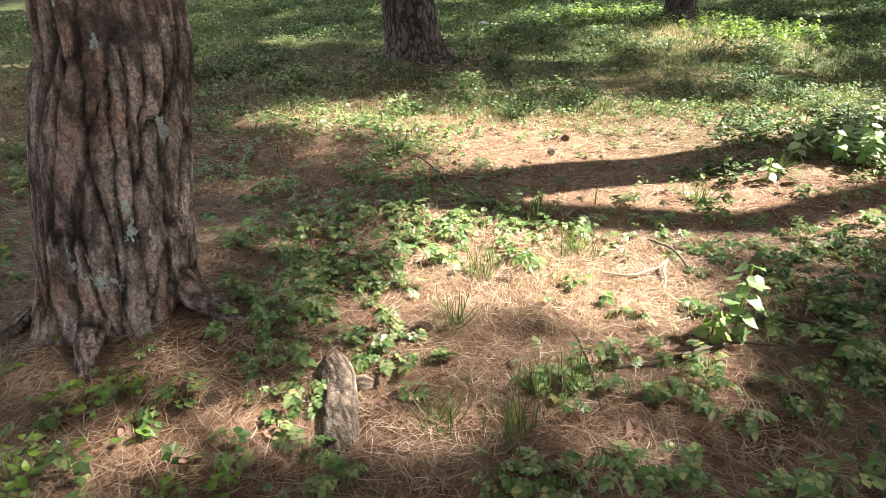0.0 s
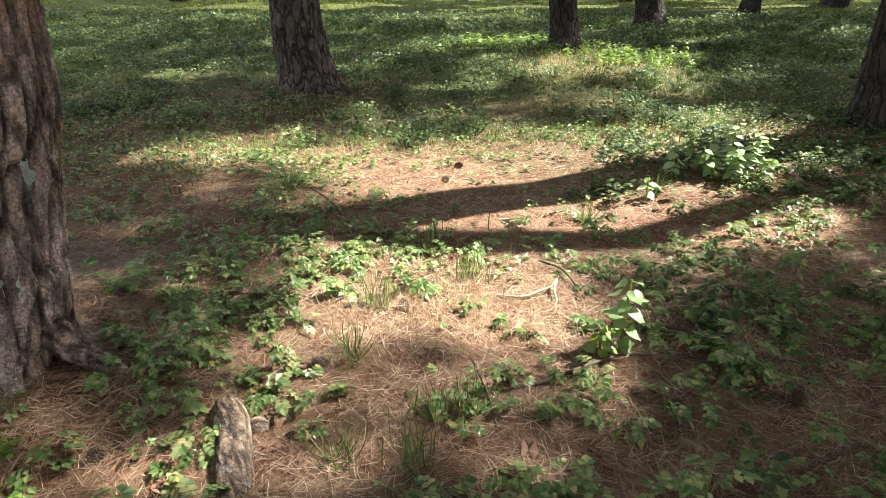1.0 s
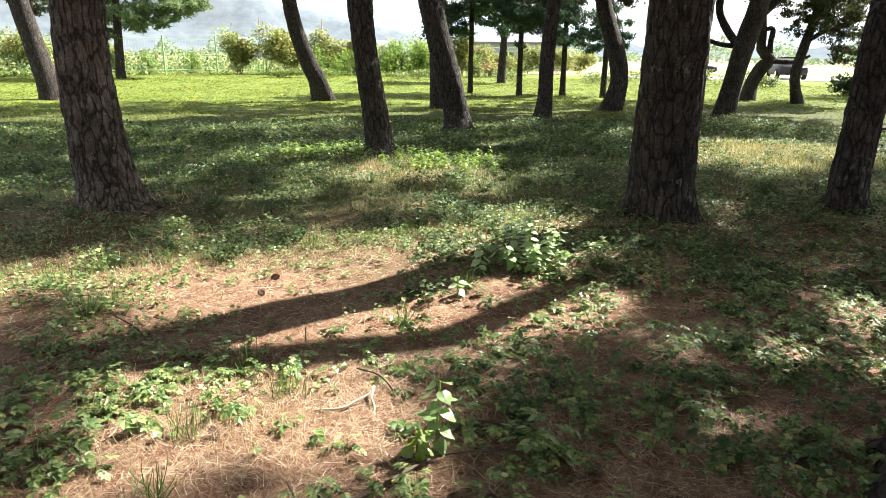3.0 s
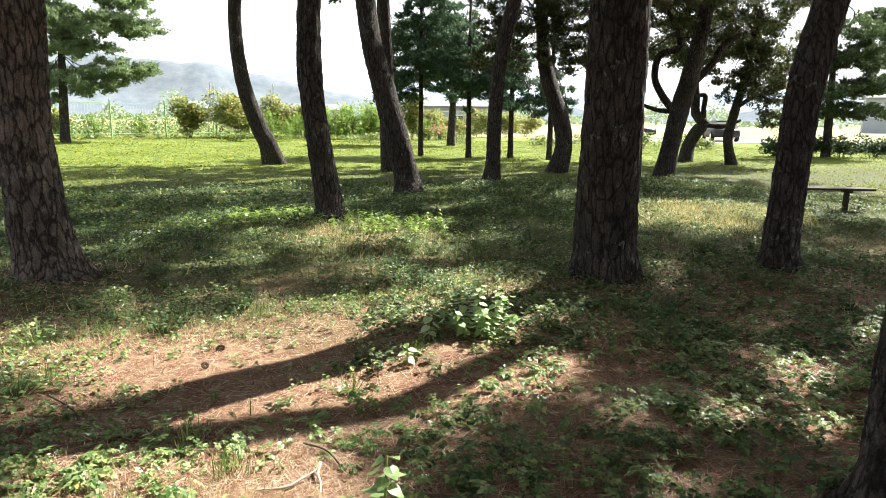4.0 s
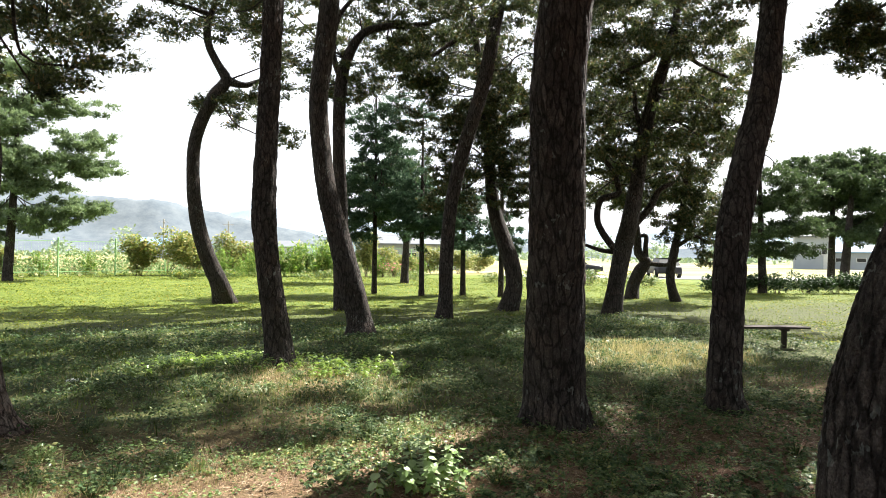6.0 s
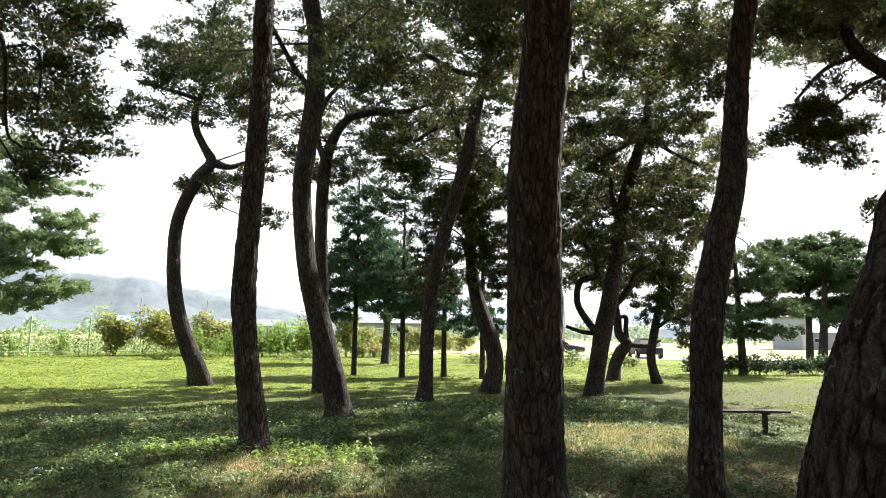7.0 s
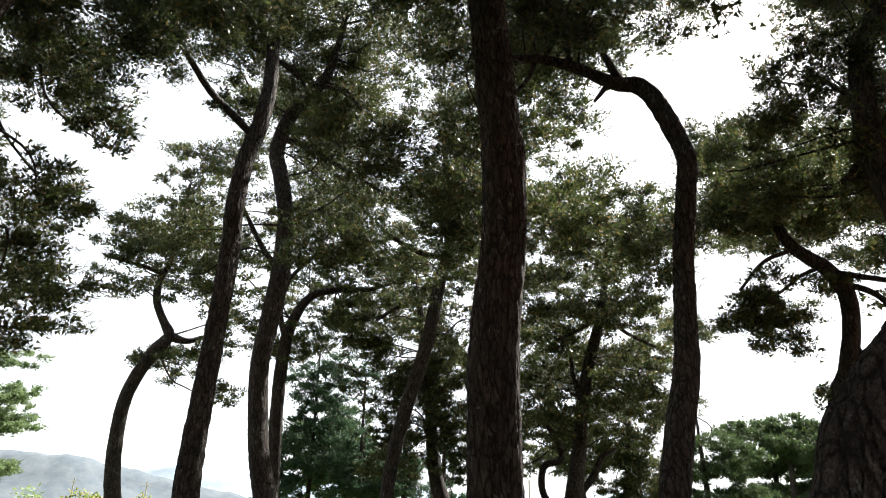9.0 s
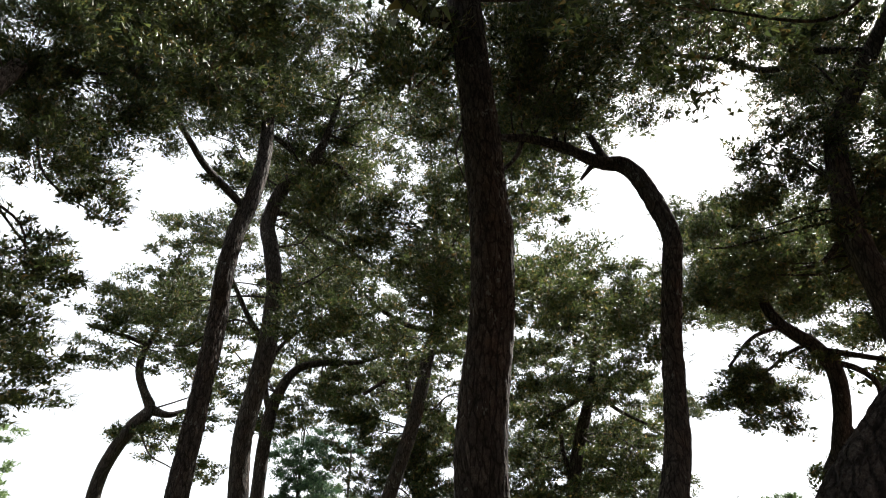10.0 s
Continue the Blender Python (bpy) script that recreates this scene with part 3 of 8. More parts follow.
def pine(label, trunk, limbs=(), pads=(), over=(), detail=1, foliage=None, group="pine grove", bark=None, high=(), clearings=True, dense=1.0, coarse=1.0, boughs=True):
    """A pine: trunk, limbs and a crown of needle brushes under one empty at its foot."""
    rng = np.random.default_rng(int(abs(trunk[0][0]) * 977 + abs(trunk[0][1]) * 131))
    tree = tagged(empty("pine_tree", trunk[0][0], trunk[0][1]), label, "tree", group)
    inv = tree.matrix_world.inverted()
    segs, step, depth, plate, flare, crack = [(16, 0.16, 0.010, (0.12, 0.24), 0.03, 0.5), (32, 0.055, 0.013, (0.085, 0.16), 0.05, 0.45), (64, 0.055, 0.02, (0.072, 0.19), 0.06, 0.3),
                                     (230, 0.014, 0.016, (0.066, 0.42), 0.10, 0.3)][detail]
    if detail == 2:
        segs = min(116, max(56, int(450 * trunk[2][3])))
    seed = int(abs(trunk[0][0]) * 10) % 17 + 1
    reach = 1.05 if bark else 2.4
    low = [p for p in trunk if p[2] < reach] + [p for p in trunk if p[2] >= reach][:1] if detail == 3 else trunk
    runs = [dict(points=low, segs=segs, step=step, bark=depth, plate=plate, seed=seed, flare=flare, crack=crack, wander=0.62 if detail == 3 else 1.0)]
    if detail == 3:
        runs.append(dict(points=trunk[len(low) - 1:], segs=24, step=0.15, bark=0.01, plate=(0.1, 0.2), seed=seed))
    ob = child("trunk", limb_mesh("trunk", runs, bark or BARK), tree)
    ob.matrix_parent_inverse = inv
    for run in limbs:
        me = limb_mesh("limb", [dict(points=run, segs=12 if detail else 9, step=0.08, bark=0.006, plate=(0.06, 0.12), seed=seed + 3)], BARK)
        child("limb", me, tree).matrix_parent_inverse = inv
    top = [p for p in trunk if p[2] > 3] or trunk[-1:]
    for p in [*pads, *high, *over]:
        near = min(top, key=lambda q: (q[0] - p[0]) ** 2 + (q[1] - p[1]) ** 2 + 0.7 * (q[2] - p[2] + 0.4) ** 2)
        gap = math.dist(near[:3], p[:3])
        if boughs and 0.5 < gap < 2.3:
            thick = min(near[3] * 0.6, 0.013 + 0.006 * gap)
            way = [[near[i] + (p[i] - near[i]) * u + rng.uniform(-0.17, 0.17) * gap for i in range(3)] for u in (0.33, 0.68)]
            me = limb_mesh("bough", [dict(points=[(*near[:3], thick), (*way[0], thick * 0.8), (*way[1], thick * 0.6), (p[0], p[1], p[2] - 0.2 * p[4], 0.01)], segs=6, step=0.14)], BARK)
            child("bough", me, tree).matrix_parent_inverse = inv
    # high and over hold crown pads added to shade the ground, over unseen
    for where, thick, wide, core, fringe in ((pads, dense, 1.0, 5, 8), (high, dense * 1.1, 1.1, 5, 4), (over, 1.5, 2.4, 3, 0)):
        if not len(where):
            continue
        far = min(math.hypot(p[0], p[1] - 2.2) for p in where)
        scale = max(1.0, far / 22)
        fine = max(4, round(fringe * min(1.0, 11 / max(far, 1)))) if fringe else 0
        tufts, twigs = crown(rng, where, thick * 4.2 * max((8 / max(far, 6.5)) ** 0.5, 0.72), core, 0 if coarse > 2 else fine, 0.135 * scale * coarse, 0.0175 * wide * coarse * max(1.0, min(far / 10, 0.9 + far / 26)), clearings, fringe == 8)
        if tufts:
            child("crown", mesh_of("crown", tufts[0], [tufts[1]], foliage or NEEDLES), tree).matrix_parent_inverse = inv
            tagged(child("twig_work", mesh_of("twig_work", twigs[0], [twigs[1]], TWIG), tree), kind="stuff").matrix_parent_inverse = inv
    return tree


# ---- the ground: one sheet to the horizon ----


def height(x, y):
    """The lie of the land: slight swells, and a rise towards the fence."""
    x, y = np.asarray(x, float), np.asarray(y, float)
    near = np.exp(-((x - 1) ** 2 + (y - 8) ** 2) / 900)
    h = near * (0.018 * np.sin(1.9 * x + 0.6 * y) + 0.016 * np.sin(1.3 * y - 0.8 * x + 1) + 0.008 * np.sin(5.1 * x + 3.3 * y) + 0.007 * np.sin(7.7 * y - 4.1 * x))
    for tx, ty, r, k in ((-1.24, 4.02, 0.5, 0.05), (3.42, 6.98, 0.65, 0.06), (-1.07, 8.41, 0.6, 0.05), (1.7, 10.9, 0.6, 0.06), (5.2, 6.9, 0.5, 0.04)):
        h = h + k * np.exp(-((x - tx) ** 2 + (y - ty) ** 2) / r ** 2)
    rise = np.clip((y - 22) / 22, 0, 1)
    return h + 0.28 * rise * rise * (3 - 2 * rise) * np.clip((14 - x) / 14, 0, 1)


def spaced(low, high, fine, far):
    mid = np.arange(low, high, fine)
    grow = fine * 1.13 ** np.arange(1, 200)
    out = np.cumsum(grow)
    out = out[out < far]
    return np.concatenate([(low - out)[::-1], mid, high + out])


gx, gy = spaced(-3.5, 6.0, 0.14, 4500), spaced(2.5, 11.0, 0.14, 4500)
GX, GY = np.meshgrid(gx, gy)
rows_, cols_ = GX.shape
i_ = (np.arange(rows_ - 1)[:, None] * cols_ + np.arange(cols_ - 1)[None])
quads_ = np.stack([i_, i_ + 1, i_ + cols_ + 1, i_ + cols_], -1).reshape(-1, 4)
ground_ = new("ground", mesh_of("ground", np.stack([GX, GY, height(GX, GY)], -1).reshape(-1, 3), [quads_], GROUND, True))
tagged(ground_, "needle-strewn woodland floor passing into a green lawn", "ground", kind="structure")

# ---- the pines ----
GAPS += [(1.58, 5.88, 0.4, 0.28, 20), (0.18, 4.58, 0.6, 0.48, 8), (0.7, 4.13, 0.17, 0.1, 0), (0.67, 4.12, 0.13, 0.09, 0), (2.2, 7.38, 0.5, 0.22, 22), (3.3, 4.8, 0.35, 0.14, 30), (0.95, 6.5, 1.75, 0.52, 13), (-1, 6.4, 0.8, 0.28, 2), (0.85, 5.4, 0.75, 0.2, 15), (1.8, 5.25, 0.5, 0.22, 10), (2.0, 9.85, 1.0, 0.65, 20), (2.9, 10.5, 0.5, 0.25, 30), (-0.6, 13.0, 1.3, 0.28, 12), (2.6, 13.6, 1.3, 0.25, 15), (0.3, 15.2, 1.8, 0.4, 14), (4.6, 15.0, 1.4, 0.3, 20), (-3.4, 15.0, 1.5, 0.4, 10), (6.3, 13.2, 0.9, 0.25, 20), (-1.7, 11.3, 0.6, 0.16, 10), (3.9, 12.0, 0.7, 0.2, 20), (-2.6, 9.2, 0.5, 0.15, 10), (-3.0, 17.4, 2.2, 0.6, 12), (2.4, 17.6, 2.2, 0.5, 14), (6.8, 17.6, 1.8, 0.4, 18), (0.4, 8.9, 0.5, 0.13, 12), (2.5, 4.5, 0.3, 0.12, 20), (1.95, 4.15, 0.2, 0.09, 0), (2.9, 4.3, 0.3, 0.12, 15), (2.1, 4.75, 0.25, 0.1, 10), (-0.12, 3.6, 0.17, 0.08, 10), (0.38, 3.62, 0.17, 0.08, 0), (0.62, 3.85, 0.12, 0.06, 20), (0.2, 3.9, 0.13, 0.06, 0), (-0.75, 3.5, 0.28, 0.15, 20), (-1.1, 3.65, 0.14, 0.09, 0), (-0.45, 3.75, 0.12, 0.07, 10), (-0.95, 3.3, 0.15, 0.08, 0), (-1.2, 5.2, 0.2, 0.08, 0), (4.4, 5.3, 0.3, 0.1, 20), (7.1, 10.4, 1.7, 1.3, 20), (0.5, 11.25, 1.1, 0.3, 0), (17, 15.5, 5.5, 2.8, 50), (3, 33, 17, 11.5, 0)]
pine("old pine with deeply furrowed grey-brown bark and pale lichen",
     [(-1.24, 4.02, -0.06, 0.25), (-1.24, 4.03, 0.12, 0.225), (-1.21, 4.04, 0.33, 0.23), (-1.17, 4.09, 0.69, 0.223), (-1.13, 4.14, 1.01, 0.21), (-1.15, 4.19, 2.2, 0.19), (-1.28, 4.34, 4.5, 0.17), (-1.23, 4.54, 7, 0.13), (-1.03, 4.64, 9.5, 0.08)],
     limbs=[],
     pads=[], over=[(-0.43, 4.64, 7.3, 1, 0.5), (-1.539, 5.106, 7.58, 1, 0.5), (-0.962, 3.863, 7.86, 1, 0.5), (-0.501, 5.33, 8.14, 1, 0.5), (-1.975, 4.473, 8.42, 1, 0.5), (-0.144, 4.077, 8.7, 1, 0.5), (-1.326, 5.741, 8.98, 1, 0.5), (-1.597, 3.548, 9.26, 1, 0.5), (0.21, 5.093, 9.54, 1, 0.5), (-2.334, 5.178, 9.82, 1, 0.5)],
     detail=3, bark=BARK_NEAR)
pine("leaning pine with plated bark in a lit tone on shaded grass",
     [(-1.05, 8.41, -0.06, 0.326), (-1.09, 8.44, 0.2, 0.249), (-1.13, 8.43, 0.61, 0.223), (-1.16, 8.47, 0.98, 0.21), (-1.17, 8.47, 1.43, 0.2), (-1.12, 8.43, 2.07, 0.187), (-1.13, 8.42, 2.5, 0.176), (-1.48, 8.62, 4.2, 0.17), (-1.63, 9.02, 5.8, 0.14), (-1.43, 9.62, 7.3, 0.09)],
     limbs=[],
     pads=[(-1.18, 10.42, 5.38, 0.58, 0.39), (-0.79, 10.68, 5.23, 0.54, 0.34), (-0.95, 10.25, 4.53, 0.57, 0.31), (-0.5, 10.91, 5.25, 0.42, 0.16), (-0.9, 10.36, 3.97, 0.69, 0.32), (-0.45, 10.82, 4.19, 0.41, 0.21), (-0.72, 10.59, 3.6, 0.58, 0.19), (-1.02, 10.24, 3.28, 0.36, 0.18), (-1.57, 10.03, 4.82, 0.48, 0.72), (-0.15, 11.04, 6.3, 0.26, 0.19)], high=[(0.531, 7.843, 7, 0.85, 0.425), (-1.202, 12.014, 8, 0.942, 0.471)],
     over=[(-5.303, 12.259, 6.3, 0.945, 0.472), (-4.457, 13.429, 6.3, 1.015, 0.508), (-3.36, 15.06, 7, 0.975, 0.488), (-3.48, 14.436, 6, 0.831, 0.415), (-4.228, 15.83, 6.3, 0.899, 0.449)],
     detail=2, bark=BARK_LIT, dense=1.25)
pine("slender curving pine with a sunlit patch at its foot",
     [(1.71, 10.9, -0.06, 0.237), (1.69, 10.97, 0.31, 0.179), (1.55, 10.97, 1.31, 0.151), (1.5, 11.08, 2.02, 0.155), (1.53, 11.17, 2.94, 0.141), (1.59, 11.37, 4.02, 0.135), (1.65, 11.56, 5.37, 0.138), (1.61, 11.46, 5.92, 0.132), (1.66, 11.46, 6.77, 0.133), (1.81, 11.43, 7.49, 0.129), (1.9, 11.52, 8.32, 0.116), (1.89, 11.72, 9.39, 0.102), (1.86, 11.83, 10.7, 0.081), (1.83, 11.83, 11.91, 0.057)],
     limbs=[[(1.75, 11.44, 7.24, 0.064), (1.37, 11.29, 7.43, 0.063), (0.94, 11.03, 7.6, 0.052), (0.54, 10.75, 7.9, 0.042), (0.12, 10.55, 8.3, 0.028), (-0.3, 10.4, 8.4, 0.015)],
            [(1.79, 11.74, 10.59, 0.075), (1.19, 11.31, 10.21, 0.06), (0.64, 10.94, 9.12, 0.046), (0.1, 10.65, 8.98, 0.035), (-0.54, 10.31, 8.16, 0.024), (-1.12, 9.92, 7.67, 0.015)],
            [(1.86, 11.73, 9.64, 0.062), (2.34, 11.74, 11.31, 0.056), (2.84, 11.83, 12.61, 0.048)]],
     pads=[(-1.24, 10.41, 8.67, 0.8, 0.5), (-0.59, 10.7, 9.52, 0.9, 0.5), (0.24, 10.95, 9.81, 0.9, 0.5), (0.96, 11.13, 10.76, 0.9, 0.5), (-0.52, 10.61, 8.21, 0.7, 0.4), (0.18, 10.95, 8.8, 0.8, 0.4), (1.18, 11.31, 9.67, 0.8, 0.4), (-1.22, 10.21, 7.57, 0.6, 0.35), (2.08, 11.79, 11.68, 0.9, 0.5), (-1.46, 9.75, 7.94, 0.93, 0.57), (-0.72, 10.29, 8.93, 0.98, 0.65), (-1.17, 9.71, 6.92, 0.75, 0.48), (-0.47, 10.31, 7.58, 0.85, 0.46), (0.26, 10.75, 9.51, 1, 0.72), (0.5, 10.95, 8.48, 0.8, 0.49), (-0.91, 9.86, 6.19, 0.53, 0.37), (-0.24, 10.33, 6.46, 0.44, 0.51), (1.32, 11.7, 11.35, 1.08, 0.76), (1.28, 11.5, 9.35, 0.59, 0.49), (1.37, 11.29, 7.92, 0.37, 0.46), (-1.52, 9.74, 9.16, 1.22, 0.68), (-1.48, 9.54, 7.18, 0.53, 0.4), (-1.01, 9.94, 7.74, 0.59, 0.37), (-0.21, 10.43, 8.42, 0.66, 0.41), (-1.65, 9.5, 7.99, 0.62, 0.35), (-0.33, 10.53, 9.74, 0.7, 0.44), (-0.77, 10.08, 6.82, 0.5, 0.29)] + [(1.97, 11.71, 10.65, 0.75, 0.65), (2.2, 11.57, 12.01, 0.9, 0.57), (0.93, 11.23, 9.88, 0.59, 0.49)], high=[(4.094, 10.393, 11, 0.898, 0.449), (3.15, 13.95, 11.45, 1.15, 0.57), (3.62, 14.29, 10.62, 1.07, 0.54), (0.039, 12.908, 12, 0.895, 0.448), (2.066, 12.9, 11, 0.974, 0.487), (0.788, 13.991, 12, 0.805, 0.402), (0.938, 13.636, 11, 1.03, 0.515), (3.429, 12.186, 6, 0.927, 0.464), (2.608, 9.365, 6.3, 0.768, 0.384)],
     over=[(-3.398, 15.582, 6, 0.853, 0.427), (-4.193, 16.561, 6, 0.782, 0.391)],
     detail=2, dense=1.3, boughs=False)
pine("thick straight pine in shade-darkened plated bark casting a long shadow",
     [(3.45, 7.03, -0.06, 0.381), (3.4, 6.96, 0.17, 0.284), (3.38, 6.95, 0.46, 0.254), (3.29, 6.8, 1.42, 0.227), (3.21, 6.68, 2.34, 0.215), (3.18, 6.64, 2.8, 0.212), (3.21, 6.62, 3.29, 0.206), (3.26, 6.59, 3.8, 0.199), (3.23, 6.49, 4.24, 0.197), (3.23, 6.49, 4.84, 0.196), (3.19, 6.52, 5.49, 0.186), (3.15, 6.54, 6.22, 0.184), (3.09, 6.58, 7.02, 0.182), (3.01, 6.63, 7.93, 0.186), (2.86, 6.63, 8.73, 0.1), (2.91, 6.73, 9.73, 0.06)],
     limbs=[[(2.96, 6.65, 7.55, 0.13), (2.67, 6.69, 7.53, 0.109), (2.43, 6.7, 7.53, 0.088), (2.12, 6.72, 7.6, 0.075), (1.49, 6.6, 7.55, 0.053)]],
     pads=[], high=[(4.751, 5.27, 8, 0.761, 0.38), (4.127, 6.767, 9, 0.927, 0.463), (0.311, 6.875, 7, 0.816, 0.408), (2.706, 7.215, 7, 0.892, 0.446), (5.69, 8.47, 8.37, 0.94, 0.47)],
     over=[(2.01, 5.399, 9, 0.915, 0.458), (4.421, 5.517, 9, 0.892, 0.446), (1.093, 6.345, 8, 1.035, 0.517)],
     detail=2)
pine("crooked pine at the lawn's edge with a forked bent top",
     [(1.93, 22.84, -0.06, 0.376), (1.72, 22.5, 0.6, 0.263), (1.47, 22.52, 1.14, 0.239), (1.15, 22.44, 2.08, 0.215), (0.97, 22.34, 3.18, 0.192), (0.96, 22.24, 4.46, 0.177), (1.17, 22.13, 5.28, 0.179), (1.54, 22.02, 6.05, 0.18), (1.81, 22, 6.43, 0.165), (1.55, 22.01, 6.9, 0.116), (1.29, 22.03, 7.47, 0.108), (1.3, 22.03, 8.13, 0.1), (1.46, 22.02, 8.54, 0.076), (1.58, 22.01, 9.64, 0.059), (1.62, 22.01, 11.3, 0.043)],
     limbs=[[(1.81, 22, 6.43, 0.149), (2.3, 21.96, 6.34, 0.083), (2.87, 22.09, 6.55, 0.068), (3.65, 22.18, 6.38, 0.043)],
            [(1.37, 22.03, 8.26, 0.075), (0.66, 22.05, 8.42, 0.058), (-0.25, 21.84, 8.45, 0.04)]],
     pads=[(1.82, 22, 11.91, 1.05, 0.7), (1.59, 22.01, 10.55, 1.03, 0.69), (2.15, 21.97, 9.55, 1.2, 0.69), (1.09, 22.04, 8.75, 1.17, 0.58), (-0.03, 21.85, 8.49, 0.81, 0.4), (0.57, 22.05, 7.71, 0.98, 0.33), (2.28, 22.26, 8.22, 0.86, 0.6), (1.18, 22.03, 5.84, 0.57, 0.36), (2.63, 22.12, 5.42, 0.67, 0.59), (3.32, 22.13, 4.8, 0.68, 0.42), (3.68, 22.18, 7.31, 0.87, 0.52)], detail=0, clearings=False)
pine("curving pine with twisted upper limbs beside a thinner twin",
     [(3.61, 13.9, -0.06, 0.294), (3.6, 13.98, 0.28, 0.23), (3.42, 13.96, 0.93, 0.226), (3.19, 14.01, 1.82, 0.204), (2.98, 14.06, 2.63, 0.18), (2.86, 14.09, 3.56, 0.172), (2.82, 14.1, 4.3, 0.168), (2.9, 14.08, 5.07, 0.176), (3, 14.06, 6.09, 0.179), (2.99, 14.06, 7.02, 0.17), (2.93, 13.97, 7.29, 0.157), (2.76, 14, 8.03, 0.155), (2.66, 14.23, 8.72, 0.154), (2.8, 14, 9.49, 0.145), (3.07, 13.63, 9.87, 0.133), (3.29, 13.37, 10.2, 0.109), (3.39, 13.14, 10.64, 0.073), (3.51, 13, 11.46, 0.056)],
     limbs=[[(3.28, 13.37, 10.01, 0.06), (3.75, 13.24, 9.94, 0.054), (4.19, 13.3, 9.62, 0.049), (4.91, 13.36, 9.3, 0.037)],
            [(2.71, 14.32, 9.06, 0.067), (3.13, 14.02, 8.9, 0.054), (3.8, 13.64, 8.41, 0.041), (4.73, 13.32, 7.85, 0.029)],
            [(3.1, 14.45, 6.12, 0.067), (2.68, 14.43, 6.58, 0.055), (2.37, 14.38, 7.03, 0.044), (2.12, 14.32, 7.42, 0.033)],
            [(2.83, 13.58, 10.2, 0.073), (2.4, 13.46, 10.33, 0.054), (1.62, 13.07, 10.19, 0.034)]],
     pads=[(2.73, 12.17, 12.37, 1.08, 0.72), (3.3, 13.33, 12.14, 1.03, 0.64), (3.94, 11.8, 11.51, 0.95, 0.71), (4.72, 12.57, 10.86, 1.11, 0.68), (4.13, 13.84, 11.26, 1.05, 0.6), (4.48, 11.04, 11.75, 0.7, 0.7), (4.03, 13.67, 8.77, 1.08, 0.54), (4.96, 13.23, 9.69, 0.87, 0.56), (4.52, 13.4, 7.7, 0.81, 0.46), (3.32, 13.98, 9.29, 0.73, 0.37), (2.13, 14.32, 7.3, 0.55, 0.55), (3.96, 14.01, 7.56, 0.68, 0.57), (5.43, 12.25, 9.56, 0.71, 0.59), (1.49, 12.69, 11.88, 1.06, 0.7), (3.24, 13.77, 11.61, 1.04, 0.65), (3.79, 11.96, 12.73, 1.12, 0.75), (4.86, 11.75, 11.09, 0.72, 0.72), (2.02, 12.41, 10.09, 0.66, 0.55)], high=[(5.116, 10.489, 11, 1.038, 0.519), (5.128, 11.309, 10, 0.865, 0.432), (6.585, 11.382, 10, 0.914, 0.457), (4.598, 11.72, 7, 0.858, 0.429), (1.139, 13.465, 10, 0.892, 0.446), (4.782, 13.693, 11, 0.766, 0.383), (5.822, 12.408, 6.3, 1.046, 0.523), (-2.756, 14.428, 9, 0.77, 0.385), (-0.772, 14.268, 9, 0.804, 0.402), (2.534, 15.188, 11, 0.853, 0.426), (4.422, 15.373, 12, 0.966, 0.483), (3.889, 14.741, 10, 1.003, 0.501), (4.684, 14.816, 10, 0.867, 0.433), (5.506, 13.581, 6, 0.977, 0.489), (-1.162, 15.94, 11, 0.829, 0.415), (2.347, 16.037, 11, 0.839, 0.419), (3.325, 16.354, 11, 0.901, 0.451), (1.224, 15.001, 7, 0.798, 0.399)] + [(4.175, 15.596, 9, 0.951, 0.475), (-3.053, 16.648, 9, 0.798, 0.399), (1.476, 15.585, 6.3, 0.832, 0.416), (2.267, 17.988, 10, 0.833, 0.417), (-2.359, 17.995, 7, 0.918, 0.459)],
     over=[(-3.918, 17.155, 8, 0.767, 0.383), (-5.504, 17.82, 6, 0.859, 0.43), (-4.141, 17.829, 6.3, 1.005, 0.503)],
     detail=1, dense=0.62)
